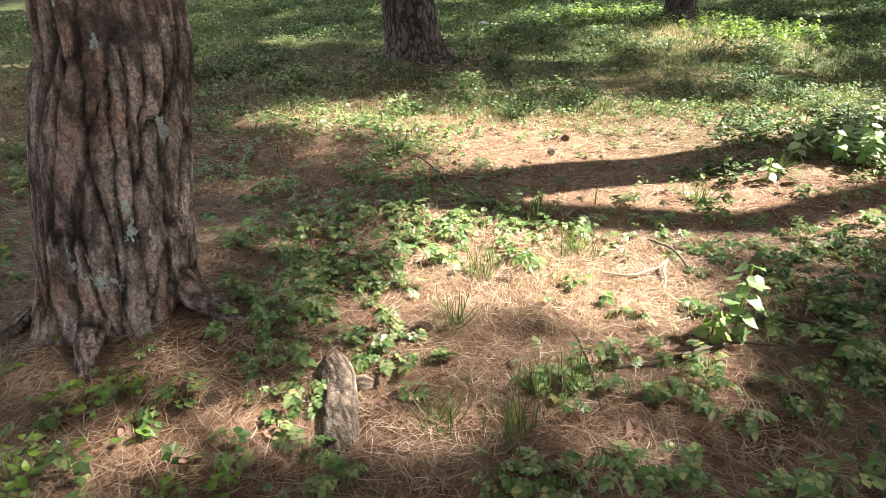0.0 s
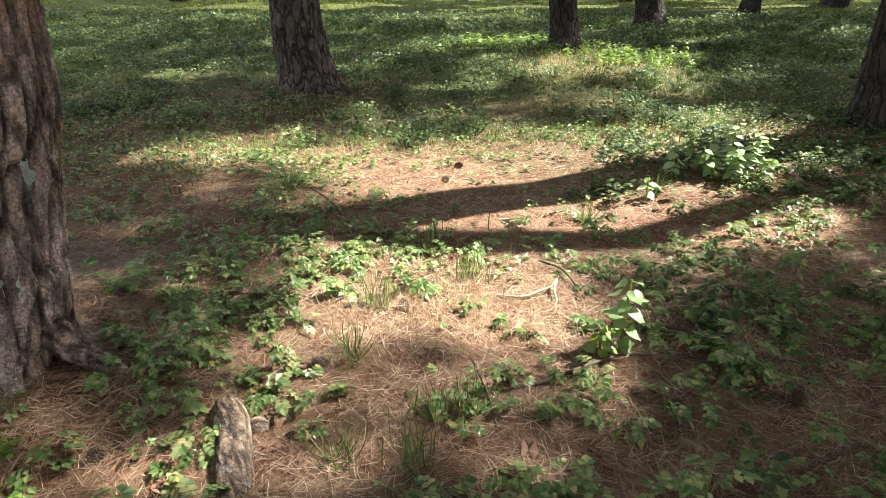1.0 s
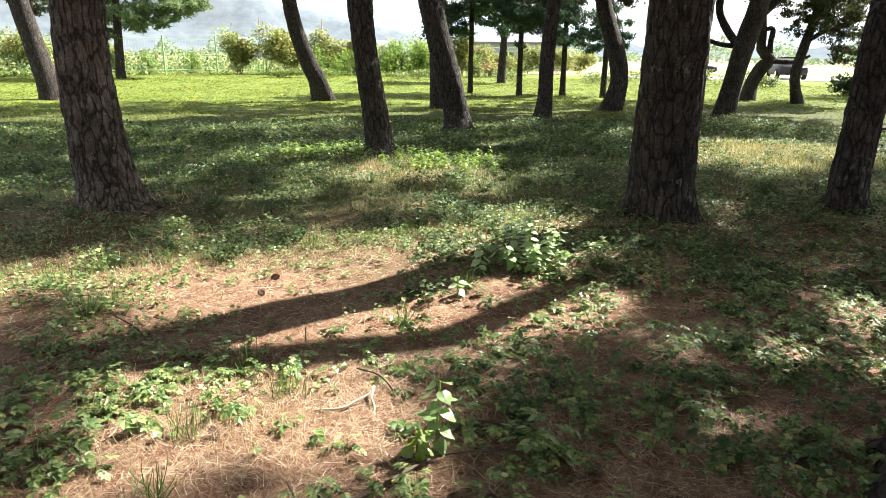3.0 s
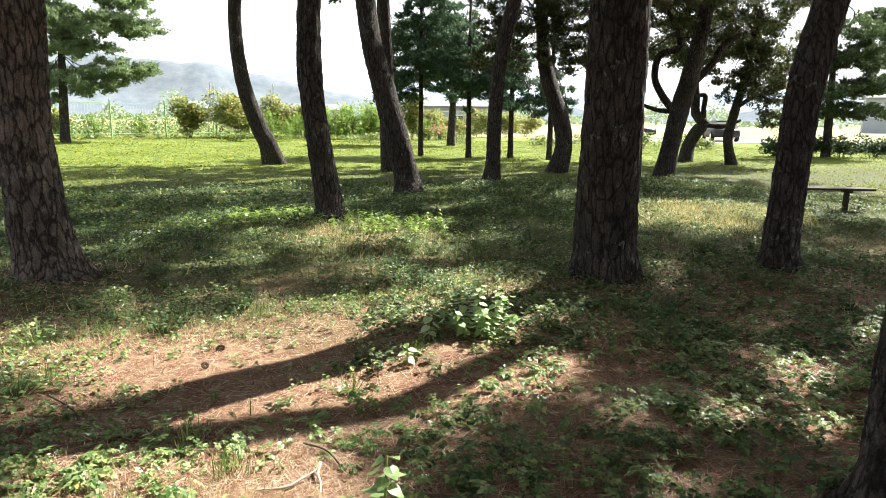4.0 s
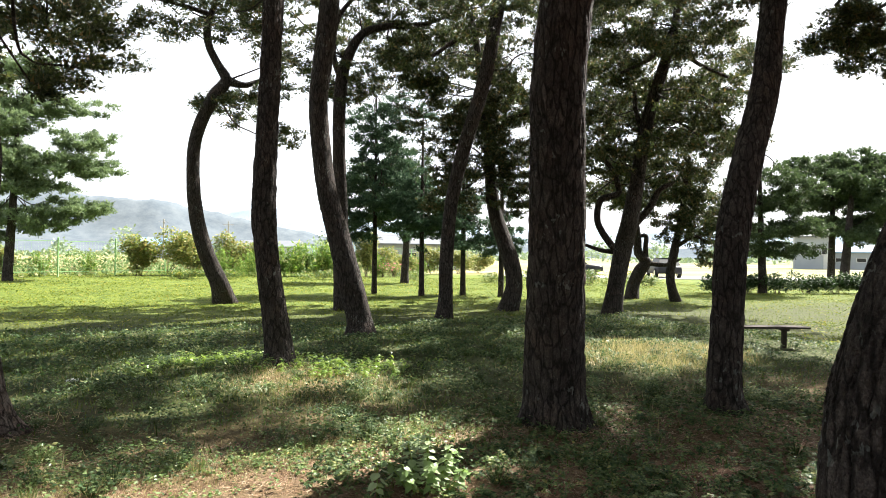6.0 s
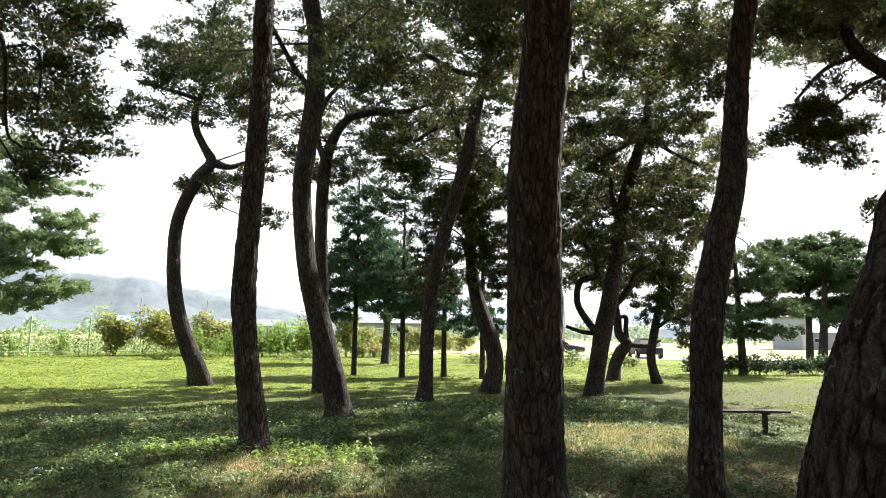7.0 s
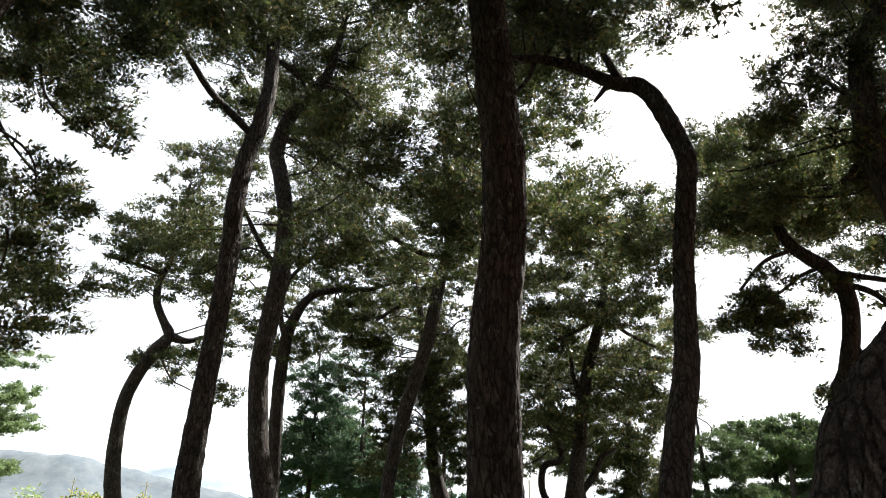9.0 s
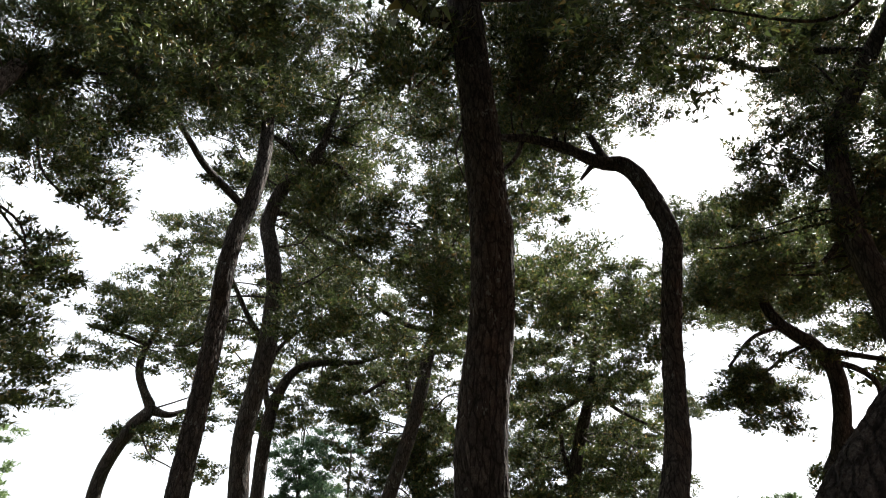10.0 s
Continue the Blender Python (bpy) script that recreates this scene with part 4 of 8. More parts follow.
pine("slim pine with a bent top close behind a thicker trunk",
     [(4.51, 19.1, -0.06, 0.196), (4.47, 19.06, 1.22, 0.172), (4.49, 19.05, 2.51, 0.175), (4.4, 19.07, 4.28, 0.163), (4.42, 19.07, 5.81, 0.166), (4.57, 19.03, 6.57, 0.145), (4.96, 18.93, 7.27, 0.108), (5.64, 18.73, 7.51, 0.086), (6.37, 18.48, 7.56, 0.063), (7.02, 18.22, 7.78, 0.039)],
     limbs=[[(4.46, 19.06, 5.97, 0.091), (4.23, 19.11, 6.74, 0.076), (4.33, 18.88, 7.64, 0.061), (4.9, 18.53, 8.34, 0.046)]],
     pads=[(5.39, 18.49, 7.85, 0.92, 0.61), (6.38, 18.47, 7.35, 0.94, 0.55), (5.23, 18.85, 6.49, 0.69, 0.61), (4.84, 18.96, 5.52, 0.45, 0.53), (5.82, 18.67, 6.52, 0.77, 0.62), (4.78, 18.67, 8.37, 0.92, 0.46)], high=[(5.423, 18.168, 13, 1.049, 0.525), (3.276, 18.953, 13, 1.011, 0.506), (4.063, 18.815, 13, 0.917, 0.458), (6.605, 18.832, 13, 0.894, 0.447), (3.885, 17.664, 9, 0.948, 0.474), (2.361, 16.943, 6.3, 1.013, 0.507), (6.639, 17.468, 8, 0.775, 0.387), (-2.013, 18.092, 6.3, 1.026, 0.513), (5.482, 20.393, 13, 1.039, 0.519), (2.038, 18.427, 8, 1.034, 0.517), (5.06, 18.953, 10, 0.975, 0.487), (3.323, 21.227, 13, 0.776, 0.388), (2.99, 21.056, 12, 0.9, 0.45), (5.402, 20.665, 12, 1.013, 0.507), (3.193, 19.805, 8, 0.777, 0.388), (3.949, 19.579, 8, 0.779, 0.39), (0.637, 21.139, 9, 0.942, 0.471), (5.755, 21.748, 12, 0.752, 0.376)] + [(6.819, 21.925, 12, 0.77, 0.385), (3.412, 20.24, 7, 0.874, 0.437), (3.673, 19.966, 6, 0.917, 0.459), (6.331, 20.425, 7, 0.996, 0.498), (6.878, 22.551, 11, 0.884, 0.442), (6.785, 22.371, 10, 0.893, 0.446), (4.831, 21.019, 6.3, 0.96, 0.48), (7.386, 21.763, 8, 0.855, 0.427), (0.503, 23.471, 10, 0.757, 0.378), (2.094, 24.108, 11, 0.917, 0.458), (3.828, 23.554, 10, 0.846, 0.423), (2.247, 22.309, 6, 0.756, 0.378), (6.735, 22.683, 7, 0.822, 0.411), (2.316, 25.153, 12, 0.803, 0.401), (2.183, 25.367, 11, 0.957, 0.479), (5.3, 25.504, 12, 1.029, 0.515), (6.431, 25.454, 12, 0.758, 0.379), (2.104, 23.539, 6, 0.87, 0.435)] + [(5.943, 24.567, 9, 1.041, 0.521)],
     over=[(-5.577, 21.48, 6.3, 0.816, 0.408), (-4.416, 21.057, 6.3, 0.822, 0.411)],
     detail=0, dense=1.0)
pine("slender sinuous pine with a dark dense lower crown",
     [(6.44, 16.72, -0.06, 0.212), (6.48, 16.72, 0.51, 0.171), (6.48, 16.72, 1.28, 0.166), (6.56, 16.68, 2.6, 0.155), (6.74, 16.49, 3.82, 0.164), (7, 16.27, 4.92, 0.165), (7.24, 16.15, 5.91, 0.167), (7.45, 16.05, 7.23, 0.155), (7.64, 15.95, 8.12, 0.142), (7.69, 16.15, 9.14, 0.102), (7.57, 15.99, 10.3, 0.088), (7.39, 15.74, 10.31, 0.076), (7.3, 15.56, 11.63, 0.055)],
     limbs=[[(7.66, 16.05, 9.56, 0.073), (8, 15.64, 9.48, 0.065), (8.14, 15.44, 9.16, 0.05), (8.5, 15.11, 8.71, 0.035)],
            [(7.66, 16.28, 8.02, 0.08), (6.95, 16.4, 8.09, 0.065), (6.17, 16.41, 8.4, 0.049), (5.4, 16.38, 8.91, 0.035)],
            [(7.5, 16.36, 6.89, 0.071), (6.79, 16.69, 6.73, 0.057), (6.14, 16.96, 6.27, 0.043)]],
     pads=[(5.5, 16.35, 9.97, 0.99, 0.71), (5.57, 16.43, 8.66, 0.84, 0.49), (6.64, 16.1, 9.51, 0.85, 0.85), (7.83, 15.62, 10.18, 0.72, 0.86), (6.57, 16.57, 7.55, 1, 0.57), (7.97, 15.88, 7.56, 0.57, 0.71), (6.4, 16.86, 6.42, 1, 0.57), (7.94, 16.13, 6.29, 0.71, 0.71), (6.57, 16.24, 8.18, 0.72, 0.57), (7.63, 15.5, 8.76, 0.72, 0.72)], high=[(7.576, 11.47, 10, 0.991, 0.495), (5.421, 14.552, 13, 0.91, 0.455), (7.046, 13.642, 11, 0.778, 0.389), (7.369, 13.375, 9, 0.97, 0.485), (7.536, 15.174, 12, 0.883, 0.441), (7.073, 14.51, 10, 0.93, 0.465), (9.924, 15.13, 12, 0.924, 0.462), (7.792, 16.24, 12, 0.939, 0.469), (7.279, 15.551, 9, 0.801, 0.401), (4.42, 17.787, 13, 0.945, 0.473), (4.311, 17.174, 11, 1.015, 0.508), (9.387, 15.958, 6.3, 1.034, 0.517), (10.045, 18.746, 13, 0.989, 0.494), (13.103, 18.917, 12, 1.008, 0.504), (8.78, 12.638, 13, 0.957, 0.479), (7.233, 11.847, 11, 0.79, 0.395)],
     detail=1, dense=0.92)
pine("bow-trunked pine with a low dark crown",
     [(8.88, 18.1, -0.06, 0.297), (9.04, 18.04, 0.67, 0.234), (8.98, 18.07, 1.26, 0.228), (8.78, 18.17, 1.93, 0.214), (8.55, 18.29, 2.77, 0.186), (8.4, 18.26, 3.84, 0.163), (8.35, 18.28, 5.11, 0.158), (8.13, 18.28, 5.9, 0.134), (8.04, 18.32, 6.88, 0.096), (7.88, 18.39, 7.89, 0.065)],
     limbs=[[(8.38, 18.26, 4.79, 0.086), (8.89, 17.89, 5.25, 0.071), (9.7, 17.42, 5.41, 0.047)]],
     pads=[(7.25, 18.27, 3.44, 0.75, 0.4), (7.94, 17.96, 3.68, 0.75, 0.4), (8.52, 17.44, 3.43, 0.75, 0.4), (8.91, 17.23, 2.91, 0.75, 0.4), (8.23, 18.04, 2.94, 0.75, 0.4), (7.66, 18.09, 4.14, 0.75, 0.4), (8.72, 17.34, 4.03, 0.75, 0.4), (7.13, 18.75, 2.86, 0.75, 0.4), (7.18, 18.7, 5.72, 0.95, 0.63), (6.91, 18.81, 4.75, 0.94, 0.62), (8.75, 17.96, 4.62, 0.78, 0.78), (7.77, 18.44, 4.45, 0.78, 0.78), (8.89, 17.89, 5.74, 0.79, 0.63), (6.59, 18.93, 6.03, 0.63, 0.47), (6.83, 18.73, 6.17, 0.92, 0.69), (7.97, 18.24, 5.91, 1.07, 0.76), (7.5, 18.45, 6.99, 0.94, 0.63), (8.64, 17.91, 6.55, 0.62, 0.78), (7.27, 18.77, 5.04, 0.9, 0.67), (8.37, 18.27, 4.79, 0.9, 0.6), (7.16, 18.71, 6.7, 0.88, 0.64), (6.6, 18.93, 5.38, 0.78, 0.71), (8.92, 17.87, 3.83, 0.54, 0.7), (7.91, 18.38, 5.41, 0.94, 0.71), (8.75, 17.96, 6.88, 0.72, 0.56), (7.21, 18.69, 4.13, 0.7, 0.62)] + [(8.62, 18.03, 3.21, 0.69, 0.54), (9.02, 17.82, 2.61, 0.38, 0.38), (6.93, 18.8, 3.5, 0.54, 0.46)], high=[(9.806, 20.033, 12, 0.921, 0.461), (9.738, 21.472, 13, 1.01, 0.505), (10.676, 21, 13, 0.891, 0.446), (8.486, 19.808, 9, 0.761, 0.38), (10.101, 19.3, 6.3, 0.811, 0.406), (8.394, 21.627, 10, 1.012, 0.506), (9.725, 21.091, 9, 0.961, 0.48), (11.732, 21.201, 10, 0.824, 0.412), (8.873, 19.947, 6, 0.92, 0.46), (13.995, 21.142, 10, 0.842, 0.421), (11.336, 20.408, 6.3, 0.852, 0.426), (7.317, 23.396, 13, 0.844, 0.422), (9.303, 22.043, 9, 0.93, 0.465), (9.453, 21.897, 8, 0.803, 0.401), (12.412, 22.572, 10, 0.927, 0.463), (10.037, 21.398, 6, 0.97, 0.485), (15.733, 22.749, 11, 0.857, 0.429), (12.892, 21.196, 6.3, 0.862, 0.431)] + [(7.342, 24.753, 13, 1.006, 0.503), (7.008, 23.06, 9, 1.044, 0.522), (7.938, 22.551, 7, 0.829, 0.415), (13.33, 24.571, 12, 0.993, 0.496), (13.266, 24.066, 11, 0.932, 0.466), (12.993, 23.12, 9, 0.815, 0.407), (15.843, 23.892, 11, 0.793, 0.397), (12.629, 22.219, 6, 0.765, 0.383), (16.181, 23.564, 9, 1.018, 0.509), (10.645, 25.848, 13, 0.942, 0.471), (9.313, 24.125, 9, 0.974, 0.487), (14.56, 25.236, 12, 1.019, 0.51), (13.909, 24.708, 10, 0.866, 0.433), (14.983, 24.544, 10, 0.978, 0.489), (14.971, 24.224, 9, 0.994, 0.497), (15.511, 24.212, 8, 1.012, 0.506), (15.787, 23.9, 7, 0.911, 0.456)],
     detail=0, dense=1.3)
pine("leaning pine whose top arches over into a long bare limb",
     [(5.24, 6.92, -0.06, 0.238), (5.19, 6.87, 0.16, 0.17), (5.19, 6.88, 0.38, 0.151), (5.221, 6.871, 1.112, 0.141), (5.29, 6.889, 1.733, 0.15), (5.532, 6.952, 2.418, 0.143), (5.816, 6.996, 3.159, 0.134), (6.019, 7.094, 3.834, 0.122), (6.148, 7.127, 4.527, 0.118), (6.261, 7.06, 5.374, 0.12), (6.368, 7.068, 5.899, 0.12), (6.356, 7.195, 6.385, 0.121), (6.242, 7.34, 6.917, 0.121), (6.087, 7.484, 7.199, 0.108), (5.839, 7.664, 7.264, 0.088), (5.469, 7.934, 7.557, 0.07), (5.028, 8.143, 7.696, 0.062), (4.598, 8.306, 7.673, 0.045), (4.028, 8.387, 7.696, 0.028)],
     limbs=[[(5.969, 7.632, 7.29, 0.065), (5.876, 7.713, 7.58, 0.058), (5.841, 7.76, 7.789, 0.05)],
            [(5.853, 7.737, 7.348, 0.041), (5.724, 7.758, 7.161, 0.036), (5.577, 7.782, 6.955, 0.02)],
            [(5.376, 8.015, 7.627, 0.045), (5.376, 8.015, 8.243, 0.038), (5.423, 8.12, 9.149, 0.036), (5.748, 8.004, 10.078, 0.028)],
            [(4.935, 8.213, 7.708, 0.042), (4.83, 8.283, 7.371, 0.033), (4.528, 8.305, 6.981, 0.024)]],
     pads=[(4.75, 7.36, 8.97, 0.74, 0.65), (5.29, 7.01, 8.48, 0.48, 0.48), (4.58, 7.24, 7.72, 0.6, 0.38), (5.15, 7.28, 9.57, 0.85, 0.51), (4.22, 7.27, 7.48, 0.29, 0.44)], high=[(4.057, 7.997, 10, 0.786, 0.393), (4.461, 7.215, 8, 1.002, 0.501), (5.971, 9.715, 12, 0.773, 0.386), (7.089, 9.686, 12, 0.949, 0.474), (5.629, 8.999, 9, 0.903, 0.451), (4.642, 9.634, 9, 0.9, 0.45), (6.146, 10.087, 10, 0.965, 0.482), (4.069, 8.768, 6, 0.783, 0.391), (5.008, 9.948, 6, 0.796, 0.398), (6.291, 9.695, 6, 1.014, 0.507), (5.706, 10.913, 6.3, 0.897, 0.449), (6.381, 10.884, 10, 0.857, 0.428), (5.596, 10.412, 8, 0.967, 0.483)],
     over=[(5.824, 6.494, 12, 1.01, 0.505), (6.114, 7.318, 12, 0.986, 0.493)],
     detail=2, dense=1.2)
pine("forked pine with contorted dead side branches and brownish foliage",
     [(11.05, 16.43, -0.06, 0.277), (11.12, 16.34, 0.73, 0.225), (11.26, 16.23, 1.74, 0.235), (11.21, 15.89, 2.45, 0.218), (11.41, 15.85, 3.48, 0.184), (11.48, 15.67, 4.65, 0.163), (11.55, 15.35, 5.65, 0.155), (11.53, 14.98, 6.32, 0.131), (11.48, 14.62, 7.04, 0.101), (11.36, 14.33, 7.75, 0.064), (11.34, 14.08, 8.56, 0.043)],
     limbs=[[(11.61, 16.34, 2.26, 0.105), (11.96, 16.05, 2.78, 0.097), (12.14, 15.9, 3.22, 0.075), (12.49, 15.73, 3.45, 0.053)],
            [(11.57, 16.75, 1.56, 0.106), (11.23, 16.87, 1.96, 0.099), (10.97, 16.94, 2.45, 0.091), (11.04, 16.89, 3.01, 0.092), (11.41, 16.62, 3.21, 0.084), (11.18, 16.66, 3.85, 0.069), (10.77, 16.72, 4.21, 0.053)],
            [(11.46, 14.64, 6.97, 0.065), (11.01, 14.89, 6.3, 0.057), (10.33, 15.18, 5.92, 0.036)],
            [(11.6, 15.84, 4.53, 0.067), (11.24, 15.74, 5.24, 0.059), (11.12, 15.7, 5.76, 0.052), (10.63, 15.83, 5.8, 0.037)],
            [(11.51, 14.6, 6.81, 0.057), (11.72, 14.27, 6.16, 0.049), (12.12, 13.59, 5.62, 0.034)],
            [(11.57, 16.75, 1.62, 0.076), (11.19, 17.03, 1.66, 0.061), (10.83, 17.29, 1.81, 0.046)]],
     pads=[(8.89, 16.20, 3.47, 0.7, 0.36), (9.30, 16.06, 3.03, 0.7, 0.36), (9.01, 16.12, 3.97, 0.7, 0.36), (9.93, 15.88, 3.64, 0.7, 0.36), (10.38, 15.31, 3.96, 0.7, 0.36), (12.09, 16.34, 4.04, 0.79, 0.41), (11.17, 14.40, 3.48, 0.7, 0.36), (10.16, 15.47, 4.32, 0.7, 0.36), (12.23, 16.15, 4.49, 0.79, 0.4), (10.04, 14.13, 9.97, 1.12, 0.84), (10.93, 13.77, 9.4, 1.11, 0.7), (10.32, 14.56, 8.7, 1.14, 0.57), (11.54, 13.48, 8.95, 0.83, 0.55), (12.34, 15.01, 8.48, 1.37, 0.53), (10.37, 15.15, 7.41, 0.87, 0.58), (12, 13.29, 7.94, 0.82, 0.55), (10.75, 15.49, 6.19, 0.88, 0.59), (11.86, 13.99, 6.69, 0.84, 0.7), (12.14, 14, 5.29, 0.83, 0.83), (10.8, 16.08, 5.26, 0.9, 0.6), (12.59, 15.97, 5.1, 0.93, 0.93), (12.56, 14.71, 4.44, 0.72, 0.72), (10.51, 15.55, 6.27, 0.87, 0.65), (12.47, 15.96, 5.88, 1.07, 0.76), (11.86, 13.87, 6.36, 0.77, 0.63), (12.09, 14.62, 4.62, 1.1, 0.62), (10.63, 16.08, 4.83, 0.86, 0.57)] + [(10.87, 15.01, 6.78, 0.72, 0.51), (10.08, 13.99, 8.74, 1.15, 0.65), (11.34, 13.26, 9.06, 0.72, 0.51), (9.67, 15.04, 4.26, 0.54, 0.48), (11.53, 13.76, 4.9, 1.07, 0.6), (11.68, 13.62, 4.07, 0.59, 0.53), (12.45, 15.73, 6.14, 0.93, 0.54), (11.74, 16.57, 5.28, 0.95, 0.62), (12.04, 13.4, 4.74, 0.46, 0.66)], high=[(15.25, 10.105, 10, 0.901, 0.451), (18.411, 10.627, 12, 0.845, 0.423), (13.44, 10.697, 9, 0.89, 0.445), (17.951, 12.491, 13, 0.983, 0.492), (15.482, 11.24, 9, 0.968, 0.484), (20.103, 12.201, 13, 0.932, 0.466), (16.768, 10.553, 8, 0.847, 0.423), (8.366, 12.294, 10, 0.939, 0.469), (11.65, 11.848, 8, 0.838, 0.419), (13.711, 11.876, 9, 0.886, 0.443), (18.992, 13.207, 13, 1.029, 0.515), (18.997, 12.802, 12, 0.951, 0.475), (19.065, 12.762, 11, 0.765, 0.382), (23.36, 13.031, 12, 0.939, 0.47), (13.921, 13.278, 10, 1.015, 0.508), (13.926, 13.433, 9, 0.862, 0.431), (23.433, 14.456, 12, 0.817, 0.409), (24.313, 14.087, 12, 0.752, 0.376)] + [(8.898, 13.251, 6, 0.898, 0.449), (11.067, 13.098, 6, 1.027, 0.514), (19.971, 15.132, 12, 0.846, 0.423), (21.2, 14.938, 11, 0.786, 0.393), (10.291, 16.066, 10, 1.031, 0.515), (10.74, 15.529, 9, 0.875, 0.437), (19.183, 15.972, 11, 0.988, 0.494), (21.169, 16.203, 12, 0.908, 0.454), (19.961, 15.267, 8, 1.022, 0.511), (13.331, 17.523, 12, 0.92, 0.46), (15.402, 15.878, 7, 0.814, 0.407), (22.223, 17.776, 12, 0.918, 0.459), (15.478, 19.101, 13, 0.884, 0.442), (11.045, 17.134, 7, 0.913, 0.457), (11.145, 16.886, 6, 0.772, 0.386), (17.159, 18.491, 11, 0.752, 0.376), (19.977, 18.978, 13, 0.91, 0.455), (15.024, 16.967, 6.3, 0.963, 0.482)] + [(24.124, 18.833, 13, 0.882, 0.441), (13.955, 19.437, 10, 0.998, 0.499), (13.881, 18.694, 9, 1.016, 0.508), (16.15, 19.01, 10, 0.907, 0.453), (19.761, 20.187, 13, 1.006, 0.503), (17.046, 18.988, 9, 0.827, 0.414), (22.336, 20.317, 13, 0.996, 0.498), (18.367, 18.521, 8, 0.994, 0.497), (16.95, 20.621, 11, 0.867, 0.433), (13.762, 19.01, 6, 0.889, 0.445), (15.608, 19.517, 7, 0.902, 0.451), (14.876, 20.952, 9, 0.953, 0.477), (14.687, 20.281, 7, 0.987, 0.494), (17.167, 21.34, 9, 0.828, 0.414), (19.855, 23.546, 13, 0.841, 0.421), (18.384, 22.429, 10, 1.006, 0.503), (18.959, 21.582, 8, 0.946, 0.473), (22.469, 22.359, 10, 0.996, 0.498)] + [(20.603, 21.439, 6.3, 0.938, 0.469), (21.239, 21.442, 6, 0.916, 0.458), (15.372, 22.746, 7, 1.037, 0.519), (17.41, 22.767, 8, 0.828, 0.414), (21.56, 22.364, 6, 0.804, 0.402), (19.598, 23.589, 6.3, 0.792, 0.396), (10.263, 12.323, 13, 0.862, 0.431)],
     over=[(21.606, 7.742, 13, 0.937, 0.468), (19.08, 8.923, 13, 0.894, 0.447), (18.644, 9.328, 11, 0.811, 0.405), (21.327, 10.223, 13, 1.043, 0.522), (25.852, 12.614, 11, 0.957, 0.479)],
     detail=0, dense=0.95)
pine("low twisted pine with a looping gnarled stem",
     [(15.78, 21.56, -0.06, 0.277), (15.91, 21.6, 0.52, 0.222), (16.09, 21.46, 1.02, 0.223), (16.25, 21.33, 1.32, 0.202), (16.04, 21.51, 1.66, 0.163), (16.01, 21.53, 2.22, 0.133), (15.92, 21.6, 3.03, 0.103)],
     limbs=[[(16.25, 21.33, 1.22, 0.101), (16.22, 21.35, 1.82, 0.091), (16.22, 21.35, 2.26, 0.082), (15.97, 21.55, 2.22, 0.061)],
            [(16.3, 21.29, 1.26, 0.091), (16.77, 20.89, 1.23, 0.07), (17.13, 20.57, 1.44, 0.04)]],
     pads=[(15.7, 21.77, 3.86, 1.04, 0.83), (14.88, 22.38, 3.65, 0.84, 0.84), (15.9, 21.62, 5.11, 1.05, 0.84)], detail=0, clearings=False, dense=1.3)
pine("small pine with a bent trunk near the road",
     [(16.21, 19.79, -0.06, 0.204), (15.77, 19.5, 0.53, 0.148), (15.74, 19.53, 0.98, 0.149), (15.88, 19.41, 1.99, 0.131), (15.95, 19.21, 2.92, 0.113), (15.87, 19.01, 3.83, 0.084), (15.97, 18.92, 4.78, 0.057)],
     limbs=[[(15.84, 19.44, 1.81, 0.075), (16.07, 18.82, 2.17, 0.064), (16.38, 18.53, 1.99, 0.037)]],
     pads=[(15.90, 19.83, 3.28, 0.8, 0.5), (16.30, 19.20, 2.97, 0.8, 0.5), (16.57, 18.94, 2.21, 0.8, 0.5), (15.61, 20.34, 3.59, 0.8, 0.5), (16.25, 19.25, 3.73, 0.8, 0.5), (15.73, 19.13, 3.65, 0.84, 0.75), (16.21, 18.69, 2.54, 0.83, 0.64), (15.57, 19.28, 2.72, 0.56, 0.75), (16.49, 18.42, 1.64, 0.64, 0.45), (16.04, 18.86, 4.77, 0.85, 0.75), (15.48, 19.36, 4.03, 0.95, 0.85), (16.38, 18.53, 3.63, 0.93, 0.74), (14.04, 20.52, 4.45, 0.87, 0.77)], detail=0, clearings=False, dense=1.3)
